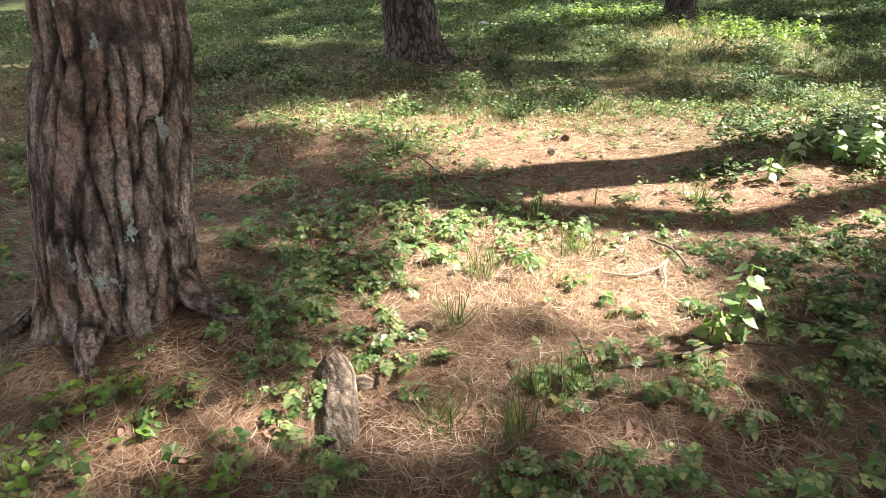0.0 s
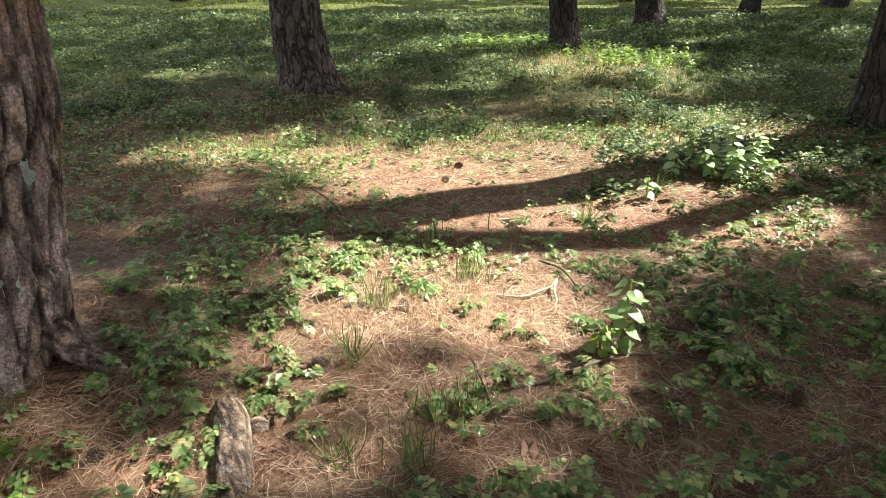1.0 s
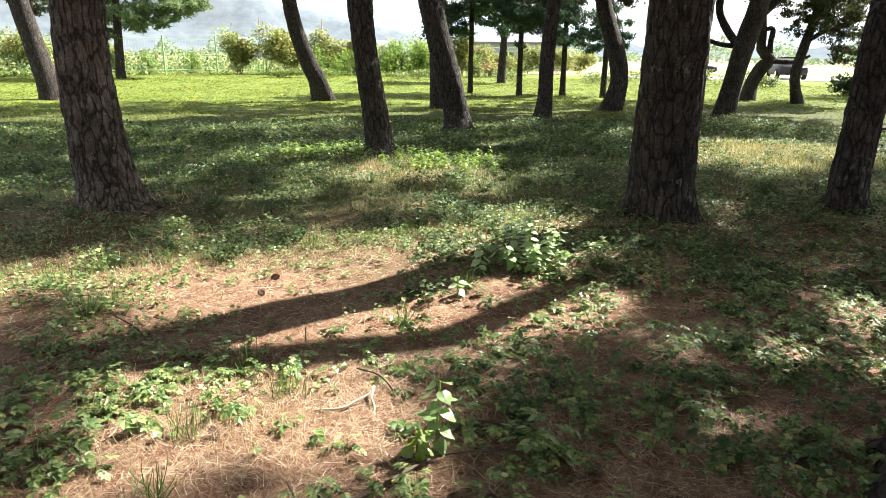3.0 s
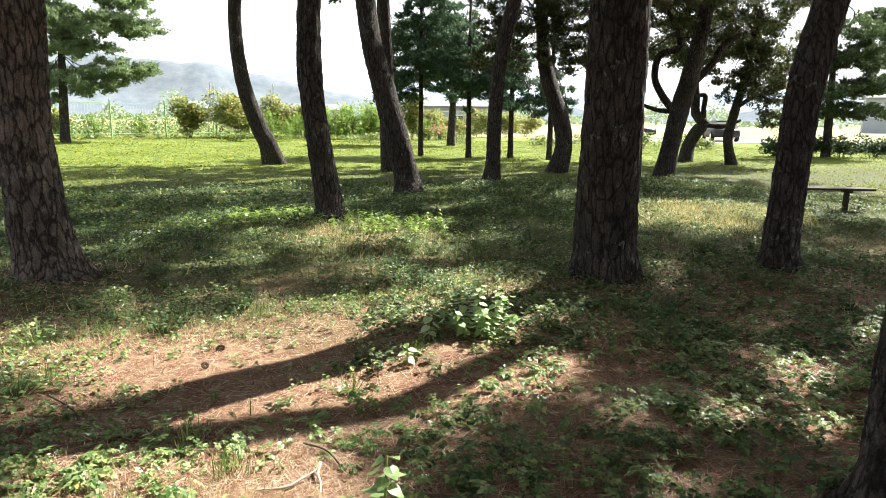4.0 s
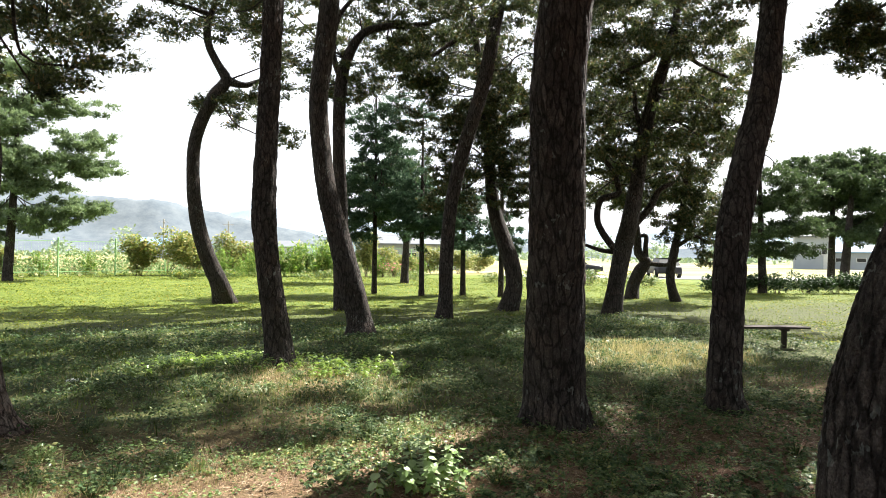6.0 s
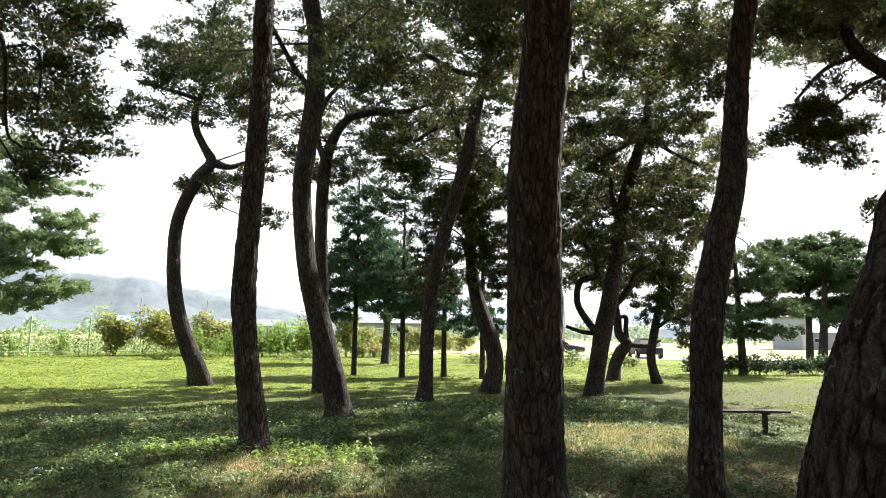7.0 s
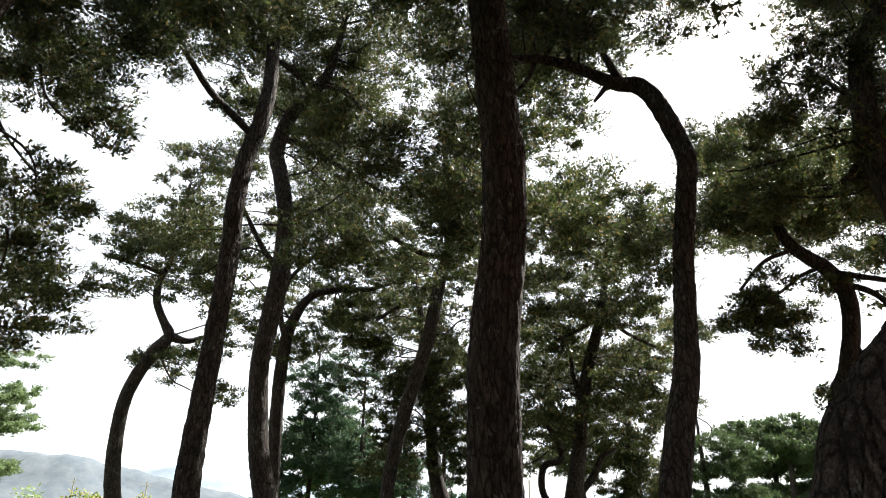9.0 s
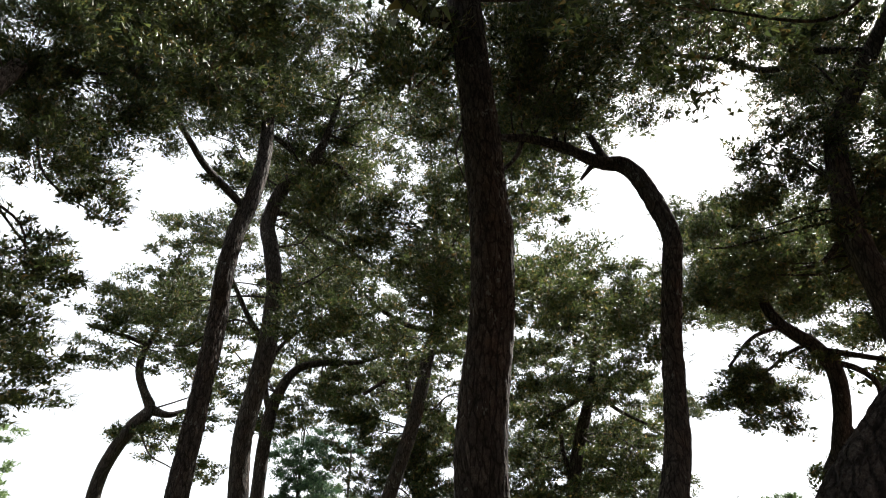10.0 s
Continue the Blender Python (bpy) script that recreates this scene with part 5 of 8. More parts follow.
pine("near pine trunk in shade-darkened rough bark with a broken branch stub",
     [(2.38, 3.56, -0.06, 0.22), (2.43, 3.55, 0.25, 0.18), (2.47, 3.59, 0.72, 0.157), (2.5, 3.59, 1, 0.15), (2.52, 3.47, 1.44, 0.148), (2.61, 3.41, 1.7, 0.144), (2.74, 3.38, 1.97, 0.144), (3.02, 3.12, 2.41, 0.133), (3.82, 2.87, 3.21, 0.125), (4.72, 2.62, 4.31, 0.11), (5.22, 2.72, 6.01, 0.08)],
     limbs=[],
     pads=[], high=[(3.922, 4.236, 6, 0.925, 0.463)],
     # unseen pads overhead, added to dim the sky light on the ground
     over=[(1.3, 3.6, 5.0, 0.7, 0.3), (1.0, 3.2, 5.4, 0.7, 0.3), (0, 1, 9, 1.1, 0.5), (1.5, 0.5, 9.6, 1.1, 0.5), (3, 1, 9.2, 1.1, 0.5), (4.3, 2.5, 9, 1.1, 0.5), (1, 2.3, 10, 1.1, 0.5), (2.5, 2.6, 9.4, 1.1, 0.5), (0, 3.6, 9.3, 1.1, 0.5), (1.7, 4.2, 10.2, 1.1, 0.5), (3.4, 4, 9.8, 1.1, 0.5), (-1, 2.2, 9.7, 1.1, 0.5), (2.6, 5.4, 10.3, 1.1, 0.5), (0.8, 5.2, 9.6, 1.1, 0.5), (-0.4, -0.6, 9.2, 1.1, 0.5), (2, -0.8, 9.8, 1.1, 0.5), (6.52, 2.12, 5.41, 0.9, 0.45), (5.334, 1.024, 5.91, 0.9, 0.45), (3.94, 1.928, 6.41, 0.9, 0.45), (6.317, 1.53, 6.66, 0.9, 0.45), (4.621, 1.144, 7.16, 0.9, 0.45)],
     detail=3)
pine("pine with a drooping low branch of needle tufts against the sky",
     [(9.82, 7.75, -0.06, 0.24), (9.87, 7.85, 1.2, 0.2), (10.1, 8.16, 3.17, 0.135), (10.23, 7.96, 3.79, 0.13), (10.32, 7.8, 4.44, 0.128), (10.34, 7.77, 5.01, 0.127), (10.14, 7.92, 5.46, 0.117), (9.88, 8.15, 5.77, 0.101), (9.69, 8.25, 6.2, 0.08), (9.72, 8.2, 6.76, 0.057), (9.8, 7.9, 7.3, 0.038)],
     limbs=[[(10.33, 7.8, 5.15, 0.053), (10.47, 7.56, 5.02, 0.048), (10.56, 7.37, 4.8, 0.043), (10.58, 7.34, 4.54, 0.038), (10.48, 7.53, 4.23, 0.033), (10.33, 7.8, 4.02, 0.025)],
            [(10.21, 7.81, 5.32, 0.053), (10.35, 7.36, 5.12, 0.043), (10.47, 6.9, 4.91, 0.033)],
            [(10.37, 7.73, 3.93, 0.033), (10.33, 7.79, 4.22, 0.034), (10.35, 7.76, 4.69, 0.026)],
            [(9.86, 8.18, 5.78, 0.041), (9.44, 8.44, 5.57, 0.032), (9.03, 8.65, 5.08, 0.022)],
            [(10.14, 7.92, 5.46, 0.04), (9.82, 8.1, 5.3, 0.03), (9.5, 8.3, 5.02, 0.024), (9.25, 8.45, 4.9, 0.015)]],
     boughs=False, pads=[(8.89, 8.54, 4.86, 0.32, 0.24), (9, 8.4, 4.48, 0.36, 0.26), (9.05, 7.98, 4.73, 0.36, 0.28), (9.13, 7.85, 4.36, 0.34, 0.26), (8.85, 8.26, 4.08, 0.26, 0.2), (8.96, 8.77, 4.56, 0.24, 0.18), (9.61, 7.86, 4.78, 0.3, 0.24), (9.08, 7.93, 5.07, 0.3, 0.2), (9.35, 7.9, 4.07, 0.24, 0.2), (9.27, 8.5, 7.1, 0.68, 0.49), (9.8, 7.9, 7.08, 0.86, 0.57), (10.23, 7.57, 6.41, 0.64, 0.5), (9.07, 8.77, 6.2, 0.47, 0.47), (9.5, 8.36, 6.56, 0.76, 0.48), (9.18, 8.45, 4.69, 0.56, 0.39), (9.71, 8.21, 4.49, 0.56, 0.39), (9.11, 8.54, 5.16, 0.31, 0.22), (10.08, 8.02, 5.08, 0.4, 0.31), (10.53, 7.22, 5.38, 0.35, 0.52), (10.08, 8.21, 3.41, 0.25, 0.33), (9.43, 8.59, 7.14, 1, 0.5), (9.87, 8.11, 6.53, 0.61, 0.48), (8.93, 8.92, 6.5, 0.32, 0.41), (9.39, 8.46, 6.11, 0.44, 0.22), (8.93, 8.91, 7.28, 0.37, 0.41)], high=[(12.6, 11.2, 10, 0.9, 0.45), (12.0, 10.9, 10.3, 0.8, 0.4), (13.3, 11.5, 9.8, 0.9, 0.45), (11.6, 10.7, 9.4, 0.8, 0.4), (13.9, 11.9, 10.4, 0.8, 0.4), (10.732, 6.473, 12, 0.964, 0.482), (11.477, 7.688, 13, 0.918, 0.459), (12.808, 7.944, 13, 1.017, 0.508), (12.039, 7.368, 11, 1.019, 0.509), (12.274, 6.869, 10, 0.907, 0.454), (13.14, 6.725, 9, 0.765, 0.382), (13.675, 9.131, 13, 0.93, 0.465), (9.738, 6.953, 6.3, 0.791, 0.395), (10.796, 6.41, 6, 0.929, 0.464), (12.723, 7.242, 7, 0.921, 0.46), (9.105, 9.6, 12, 1.026, 0.513), (11.584, 8.118, 7, 0.763, 0.381), (15.397, 8.911, 10, 1.004, 0.502), (15.374, 8.595, 9, 0.92, 0.46), (10.522, 9.075, 7, 1.02, 0.51), (11.684, 9.112, 7, 0.991, 0.496), (14.632, 9.32, 7, 0.778, 0.389), (12, 14.62, 8.95, 1.11, 0.55)] + [(8.443, 9.829, 6.3, 0.784, 0.392), (8.423, 11.628, 8, 0.824, 0.412), (12.04, 14.72, 8.91, 1.23, 0.61), (9.19, 10.95, 6, 0.801, 0.4)],
     over=[(13.046, 4.407, 6.3, 0.933, 0.466), (14.144, 4.474, 6.3, 0.803, 0.402), (15.843, 4.867, 7, 0.843, 0.422), (12.535, 5.693, 7, 0.764, 0.382), (17.152, 7.143, 11, 0.772, 0.386), (14.208, 5.535, 6.3, 0.917, 0.458), (15.952, 7.496, 8, 0.823, 0.411), (17.661, 7.468, 9, 0.777, 0.389), (15.382, 8.76, 6.3, 0.987, 0.493)],
     detail=0, dense=1.25)
pine("large sinuous pine with broad dark overhanging crown",
     [(9.6, 5.3, -0.06, 0.24), (9.3, 5.4, 1.5, 0.2), (8.7, 5.8, 3.4, 0.19), (8.43, 5.82, 5.2, 0.186), (8.4, 5.89, 5.61, 0.17), (8.39, 5.92, 6.16, 0.161), (8.41, 5.87, 6.86, 0.152), (8.46, 5.77, 7.47, 0.148), (8.56, 5.54, 7.95, 0.146), (8.59, 5.2, 8.32, 0.125), (8.62, 4.85, 8.76, 0.093), (8.58, 4.31, 9.41, 0.061)],
     limbs=[[(8.63, 5.11, 8.57, 0.055), (8.22, 5.58, 8.76, 0.053), (7.96, 5.89, 8.61, 0.049), (7.7, 6.15, 8.65, 0.046), (7.44, 6.38, 8.9, 0.038), (7.12, 6.69, 9.1, 0.03), (6.66, 7.13, 9.32, 0.018)],
            [(8.4, 5.88, 6.68, 0.045), (8.29, 6.11, 7.05, 0.035), (8.07, 6.3, 7.39, 0.024)],
            [(8.37, 5.95, 6.09, 0.051), (8.38, 6.36, 5.78, 0.037), (8.26, 6.78, 5.77, 0.027)]],
     pads=[(7.62, 7.53, 6.39, 0.6, 0.32), (7.99, 7.02, 6.52, 0.7, 0.35), (8.17, 6.33, 6.58, 0.7, 0.35), (8.88, 6.26, 6.22, 0.65, 0.33), (8.02, 6.6, 5.79, 0.6, 0.3), (7.87, 7.37, 5.83, 0.5, 0.26), (8.99, 6.16, 7.34, 0.64, 0.38), (9.03, 5.9, 6.63, 0.55, 0.33), (6.63, 7.17, 8.93, 0.61, 0.48), (7.09, 6.74, 9.25, 0.52, 0.52), (6.65, 7.15, 7.98, 0.33, 0.29), (7.82, 5.93, 9.13, 0.5, 0.42), (8.16, 5.7, 8.21, 0.48, 0.4), (8.54, 5.07, 8.93, 0.48, 0.48), (8.05, 6.33, 7.21, 0.71, 0.48), (7.62, 6.86, 7.53, 0.41, 0.21), (8.28, 6.34, 6.53, 0.62, 0.46), (8.65, 5.59, 6.86, 0.38, 0.68), (8.24, 6, 7.64, 0.48, 0.4), (8.61, 5.91, 5.97, 0.29, 0.44), (7.07, 6.77, 10.13, 1.27, 0.63)], high=[(9.14, 5.82, 9.14, 1.17, 0.58), (8.138, 4.502, 7, 0.863, 0.432), (9.745, 5.864, 6.3, 0.816, 0.408), (8.668, 6.656, 6, 0.797, 0.398)],
     over=[(7.6, 7.2, 13, 1.0, 0.5), (8.6, 7.6, 13.2, 1.1, 0.5), (9.6, 8.1, 13.1, 1.1, 0.5), (10.4, 8.5, 13.4, 1.0, 0.5), (8.1, 8.1, 13.6, 0.9, 0.5), (9.364, 4.743, 7, 1.035, 0.517), (12.53, 5.248, 9, 1.019, 0.509), (13.294, 5.349, 9, 0.879, 0.44), (14.619, 5.215, 9, 1.046, 0.523)],
     detail=0, dense=1.3)
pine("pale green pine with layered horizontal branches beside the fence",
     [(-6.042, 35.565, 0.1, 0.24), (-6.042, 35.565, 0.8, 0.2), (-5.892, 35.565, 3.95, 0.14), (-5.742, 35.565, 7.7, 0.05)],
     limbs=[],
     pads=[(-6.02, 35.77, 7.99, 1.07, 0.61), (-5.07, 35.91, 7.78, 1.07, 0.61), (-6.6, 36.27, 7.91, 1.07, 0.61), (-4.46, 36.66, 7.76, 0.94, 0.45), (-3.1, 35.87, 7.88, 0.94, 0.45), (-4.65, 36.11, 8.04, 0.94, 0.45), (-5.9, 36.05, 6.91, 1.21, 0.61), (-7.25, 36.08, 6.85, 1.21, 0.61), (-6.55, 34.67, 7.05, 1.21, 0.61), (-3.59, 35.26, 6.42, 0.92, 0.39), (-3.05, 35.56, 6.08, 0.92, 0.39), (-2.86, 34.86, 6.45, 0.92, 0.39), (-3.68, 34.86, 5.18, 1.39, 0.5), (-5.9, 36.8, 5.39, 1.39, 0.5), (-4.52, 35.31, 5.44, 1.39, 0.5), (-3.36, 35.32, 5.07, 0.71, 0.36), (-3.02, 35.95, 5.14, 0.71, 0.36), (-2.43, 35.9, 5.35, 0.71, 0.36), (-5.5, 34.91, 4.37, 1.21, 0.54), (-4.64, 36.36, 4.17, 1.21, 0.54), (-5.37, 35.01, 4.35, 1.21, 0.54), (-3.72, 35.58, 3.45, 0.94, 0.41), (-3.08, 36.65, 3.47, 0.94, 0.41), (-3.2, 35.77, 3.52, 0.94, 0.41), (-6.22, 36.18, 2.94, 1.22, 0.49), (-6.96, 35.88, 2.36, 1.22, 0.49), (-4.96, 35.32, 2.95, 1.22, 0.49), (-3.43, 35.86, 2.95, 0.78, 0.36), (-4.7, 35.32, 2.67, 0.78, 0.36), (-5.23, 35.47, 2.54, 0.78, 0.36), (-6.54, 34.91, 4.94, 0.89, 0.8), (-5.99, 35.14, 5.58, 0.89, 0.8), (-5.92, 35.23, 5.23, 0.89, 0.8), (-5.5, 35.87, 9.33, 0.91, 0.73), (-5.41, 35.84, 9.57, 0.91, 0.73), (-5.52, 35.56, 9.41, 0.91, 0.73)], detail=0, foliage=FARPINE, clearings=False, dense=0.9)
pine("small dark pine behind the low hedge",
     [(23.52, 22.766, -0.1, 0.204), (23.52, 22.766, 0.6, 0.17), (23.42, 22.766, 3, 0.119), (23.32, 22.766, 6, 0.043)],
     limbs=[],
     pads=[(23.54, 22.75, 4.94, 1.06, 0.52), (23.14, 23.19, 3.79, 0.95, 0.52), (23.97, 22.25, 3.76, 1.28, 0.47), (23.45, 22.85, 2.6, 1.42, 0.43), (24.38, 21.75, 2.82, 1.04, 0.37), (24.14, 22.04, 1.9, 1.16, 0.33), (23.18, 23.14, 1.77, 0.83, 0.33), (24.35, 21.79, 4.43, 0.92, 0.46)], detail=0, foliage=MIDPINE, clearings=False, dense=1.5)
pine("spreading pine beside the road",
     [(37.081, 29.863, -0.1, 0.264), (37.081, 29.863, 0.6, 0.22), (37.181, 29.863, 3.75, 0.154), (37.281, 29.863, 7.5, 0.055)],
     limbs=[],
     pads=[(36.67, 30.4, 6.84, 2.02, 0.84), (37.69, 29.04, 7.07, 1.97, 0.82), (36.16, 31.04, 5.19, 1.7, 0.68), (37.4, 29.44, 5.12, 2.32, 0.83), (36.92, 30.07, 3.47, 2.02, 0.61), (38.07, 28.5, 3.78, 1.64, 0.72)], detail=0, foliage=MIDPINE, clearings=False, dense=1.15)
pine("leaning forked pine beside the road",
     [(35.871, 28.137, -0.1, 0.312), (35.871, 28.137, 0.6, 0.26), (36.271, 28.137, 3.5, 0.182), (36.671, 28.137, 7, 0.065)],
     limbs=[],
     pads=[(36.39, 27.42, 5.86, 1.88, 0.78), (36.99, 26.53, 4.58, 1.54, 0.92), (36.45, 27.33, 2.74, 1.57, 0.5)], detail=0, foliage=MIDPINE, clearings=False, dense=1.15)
pine("slender young fir with tiered dark branches",
     [(7.506, 26.125, -0.1, 0.12), (7.506, 26.125, 0.6, 0.1), (7.506, 26.125, 3.75, 0.07), (7.506, 26.125, 7.5, 0.025)],
     limbs=[],
     pads=[(7.14, 25.61, 5.95, 0.24, 0.29), (7.92, 26.63, 6.18, 0.25, 0.3), (7.05, 25.63, 5.21, 0.36, 0.29), (8.03, 26.59, 5.65, 0.38, 0.3), (6.95, 25.66, 4.71, 0.48, 0.29), (8.15, 26.55, 4.9, 0.51, 0.3), (6.85, 25.69, 3.97, 0.6, 0.29), (8.26, 26.52, 4.36, 0.63, 0.3), (6.75, 25.72, 3.48, 0.72, 0.29), (8.38, 26.48, 3.61, 0.76, 0.3), (6.65, 25.74, 2.73, 0.85, 0.29), (8.5, 26.44, 3.07, 0.89, 0.31), (6.55, 25.77, 2.24, 0.97, 0.29), (8.62, 26.4, 2.31, 1.02, 0.31), (7.43, 26.02, 6.15, 0.97, 0.86), (7.08, 26.13, 4.62, 1.06, 0.74), (8.07, 25.82, 5.08, 1.07, 0.86), (7.73, 25.93, 3.37, 1.16, 0.63)] + [(8.43, 25.7, 6.63, 0.98, 0.87), (6.94, 26.16, 2.93, 0.73, 0.42)], detail=0, foliage=FIR, group="young firs", clearings=False, dense=1.35)
pine("slender young fir with tiered dark branches",
     [(8.831, 24.623, -0.1, 0.12), (8.831, 24.623, 0.6, 0.1), (8.831, 24.623, 3.25, 0.07), (8.831, 24.623, 6.5, 0.025)],
     limbs=[],
     pads=[(8.44, 24.13, 4.62, 0.16, 0.28), (9.15, 25.14, 4.79, 0.17, 0.29), (8.38, 24.15, 4.14, 0.25, 0.28), (9.22, 25.11, 4.52, 0.26, 0.29), (8.31, 24.18, 3.9, 0.33, 0.28), (9.3, 25.08, 4.03, 0.35, 0.29), (8.24, 24.2, 3.41, 0.41, 0.28), (9.38, 25.05, 3.75, 0.43, 0.29), (8.18, 24.22, 3.17, 0.49, 0.28), (9.46, 25.02, 3.27, 0.52, 0.29), (8.11, 24.25, 2.68, 0.58, 0.28), (9.54, 24.99, 2.99, 0.61, 0.29), (8.04, 24.27, 2.44, 0.66, 0.28), (9.62, 24.96, 2.51, 0.69, 0.29), (8.57, 24.59, 3.73, 0.82, 0.72), (9.17, 24.37, 2.52, 0.81, 0.45)], detail=0, foliage=FIR, group="young firs", clearings=False, dense=1.35)
pine("slender young fir with tiered dark branches",
     [(10.425, 24.504, -0.1, 0.12), (10.425, 24.504, 0.6, 0.1), (10.425, 24.504, 3.5, 0.07), (10.425, 24.504, 7, 0.025)],
     limbs=[],
     pads=[(9.95, 24.06, 4.51, 0.21, 0.28), (10.8, 24.99, 4.67, 0.22, 0.3), (9.88, 24.09, 3.95, 0.31, 0.28), (10.9, 24.95, 4.31, 0.33, 0.3), (9.79, 24.13, 3.63, 0.42, 0.28), (11, 24.9, 3.75, 0.44, 0.3), (9.71, 24.16, 3.07, 0.52, 0.29), (11.09, 24.86, 3.4, 0.55, 0.3), (9.63, 24.2, 2.75, 0.63, 0.29), (11.19, 24.81, 2.83, 0.66, 0.3), (9.55, 24.23, 2.19, 0.74, 0.29), (11.29, 24.76, 2.48, 0.77, 0.3), (9.47, 24.26, 1.87, 0.84, 0.29), (11.38, 24.72, 1.91, 0.88, 0.3), (10.3, 24.43, 2.97, 0.73, 0.52)], detail=0, foliage=FIR, group="young firs", clearings=False, dense=1.35)
pine("slender young fir with tiered dark branches",
     [(11.469, 23.44, -0.1, 0.12), (11.469, 23.44, 0.6, 0.1), (11.469, 23.44, 3.25, 0.07), (11.469, 23.44, 6.5, 0.025)],
     limbs=[],
     pads=[(11.01, 23, 4.06, 0.14, 0.28), (11.79, 23.95, 4.19, 0.14, 0.29), (10.97, 23.02, 3.55, 0.2, 0.28), (11.85, 23.92, 3.88, 0.21, 0.29), (10.92, 23.05, 3.27, 0.27, 0.28), (11.92, 23.88, 3.37, 0.29, 0.29), (10.87, 23.07, 2.75, 0.34, 0.28), (11.98, 23.85, 3.05, 0.36, 0.29), (10.82, 23.1, 2.48, 0.41, 0.28), (12.05, 23.81, 2.54, 0.43, 0.29), (10.77, 23.12, 1.96, 0.48, 0.28), (12.11, 23.78, 2.23, 0.5, 0.29), (10.72, 23.15, 1.68, 0.55, 0.28), (12.17, 23.74, 1.71, 0.57, 0.29)], detail=0, foliage=FIR, group="young firs", clearings=False, dense=1.35)
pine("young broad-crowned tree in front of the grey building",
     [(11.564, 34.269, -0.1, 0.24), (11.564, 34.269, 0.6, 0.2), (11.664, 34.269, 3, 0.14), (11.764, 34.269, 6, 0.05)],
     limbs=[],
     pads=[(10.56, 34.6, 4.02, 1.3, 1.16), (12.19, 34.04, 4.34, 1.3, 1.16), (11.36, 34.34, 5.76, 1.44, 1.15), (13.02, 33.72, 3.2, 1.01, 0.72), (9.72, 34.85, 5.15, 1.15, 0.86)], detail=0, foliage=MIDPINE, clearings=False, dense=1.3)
pine("leaning pine at the edge of the sunny lawn",
     [(-6.21, 19.23, -0.1, 0.27), (-6.24, 19.23, 0.5, 0.22), (-6.5, 19.3, 1.6, 0.19), (-6.9, 19.4, 3.2, 0.17), (-7.1, 19.4, 6, 0.12), (-7, 19.3, 8.5, 0.06)],
     limbs=[],
     pads=[(-6, 19.4, 6.3, 1, 0.5), (-7.456, 20.441, 6.63, 1, 0.5), (-7.97, 18.727, 6.96, 1, 0.5), (-6.182, 18.794, 7.29, 1, 0.5), (-6.824, 20.465, 7.62, 1, 0.5), (-8.197, 19.317, 7.95, 1, 0.5), (-6.667, 18.389, 8.28, 1, 0.5), (-6.283, 20.137, 8.61, 1, 0.5), (-8.061, 19.935, 8.94, 1, 0.5)], detail=0, dense=0.5, coarse=1.5)
pine("thick dark pine standing on the lawn",
     [(-5.72, 23.85, -0.1, 0.36), (-5.78, 23.85, 0.5, 0.3), (-6, 23.9, 1.6, 0.27), (-6.3, 24, 3.2, 0.25), (-6.5, 24, 6, 0.16), (-6.4, 24, 9, 0.07)],
     limbs=[],
     pads=[(-5.2, 24, 6.3, 1.1, 0.5), (-7.156, 25.122, 6.66, 1.1, 0.5), (-7.137, 22.867, 7.02, 1.1, 0.5), (-5.2, 24.022, 7.38, 1.1, 0.5), (-7.175, 25.111, 7.74, 1.1, 0.5), (-7.118, 22.856, 8.1, 1.1, 0.5), (-5.201, 24.044, 8.46, 1.1, 0.5), (-7.194, 25.099, 8.82, 1.1, 0.5), (-7.099, 22.846, 9.18, 1.1, 0.5)], detail=0, dense=0.5, coarse=1.5)
pine("thin young pine near the fence",
     [(-10.9, 41, 0.1, 0.1), (-10.9, 41, 1, 0.085), (-10.8, 41, 3, 0.07), (-10.8, 41, 6, 0.04)],
     limbs=[],
     pads=[(-10.2, 41, 3.5, 0.7, 0.4), (-11.103, 41.518, 3.86, 0.7, 0.4), (-11.094, 40.477, 4.22, 0.7, 0.4), (-10.2, 41.01, 4.58, 0.7, 0.4), (-11.112, 41.513, 4.94, 0.7, 0.4), (-11.085, 40.472, 5.3, 0.7, 0.4), (-10.2, 41.02, 5.66, 0.7, 0.4), (-11.12, 41.507, 6.02, 0.7, 0.4)], detail=0, dense=0.5, coarse=1.5)
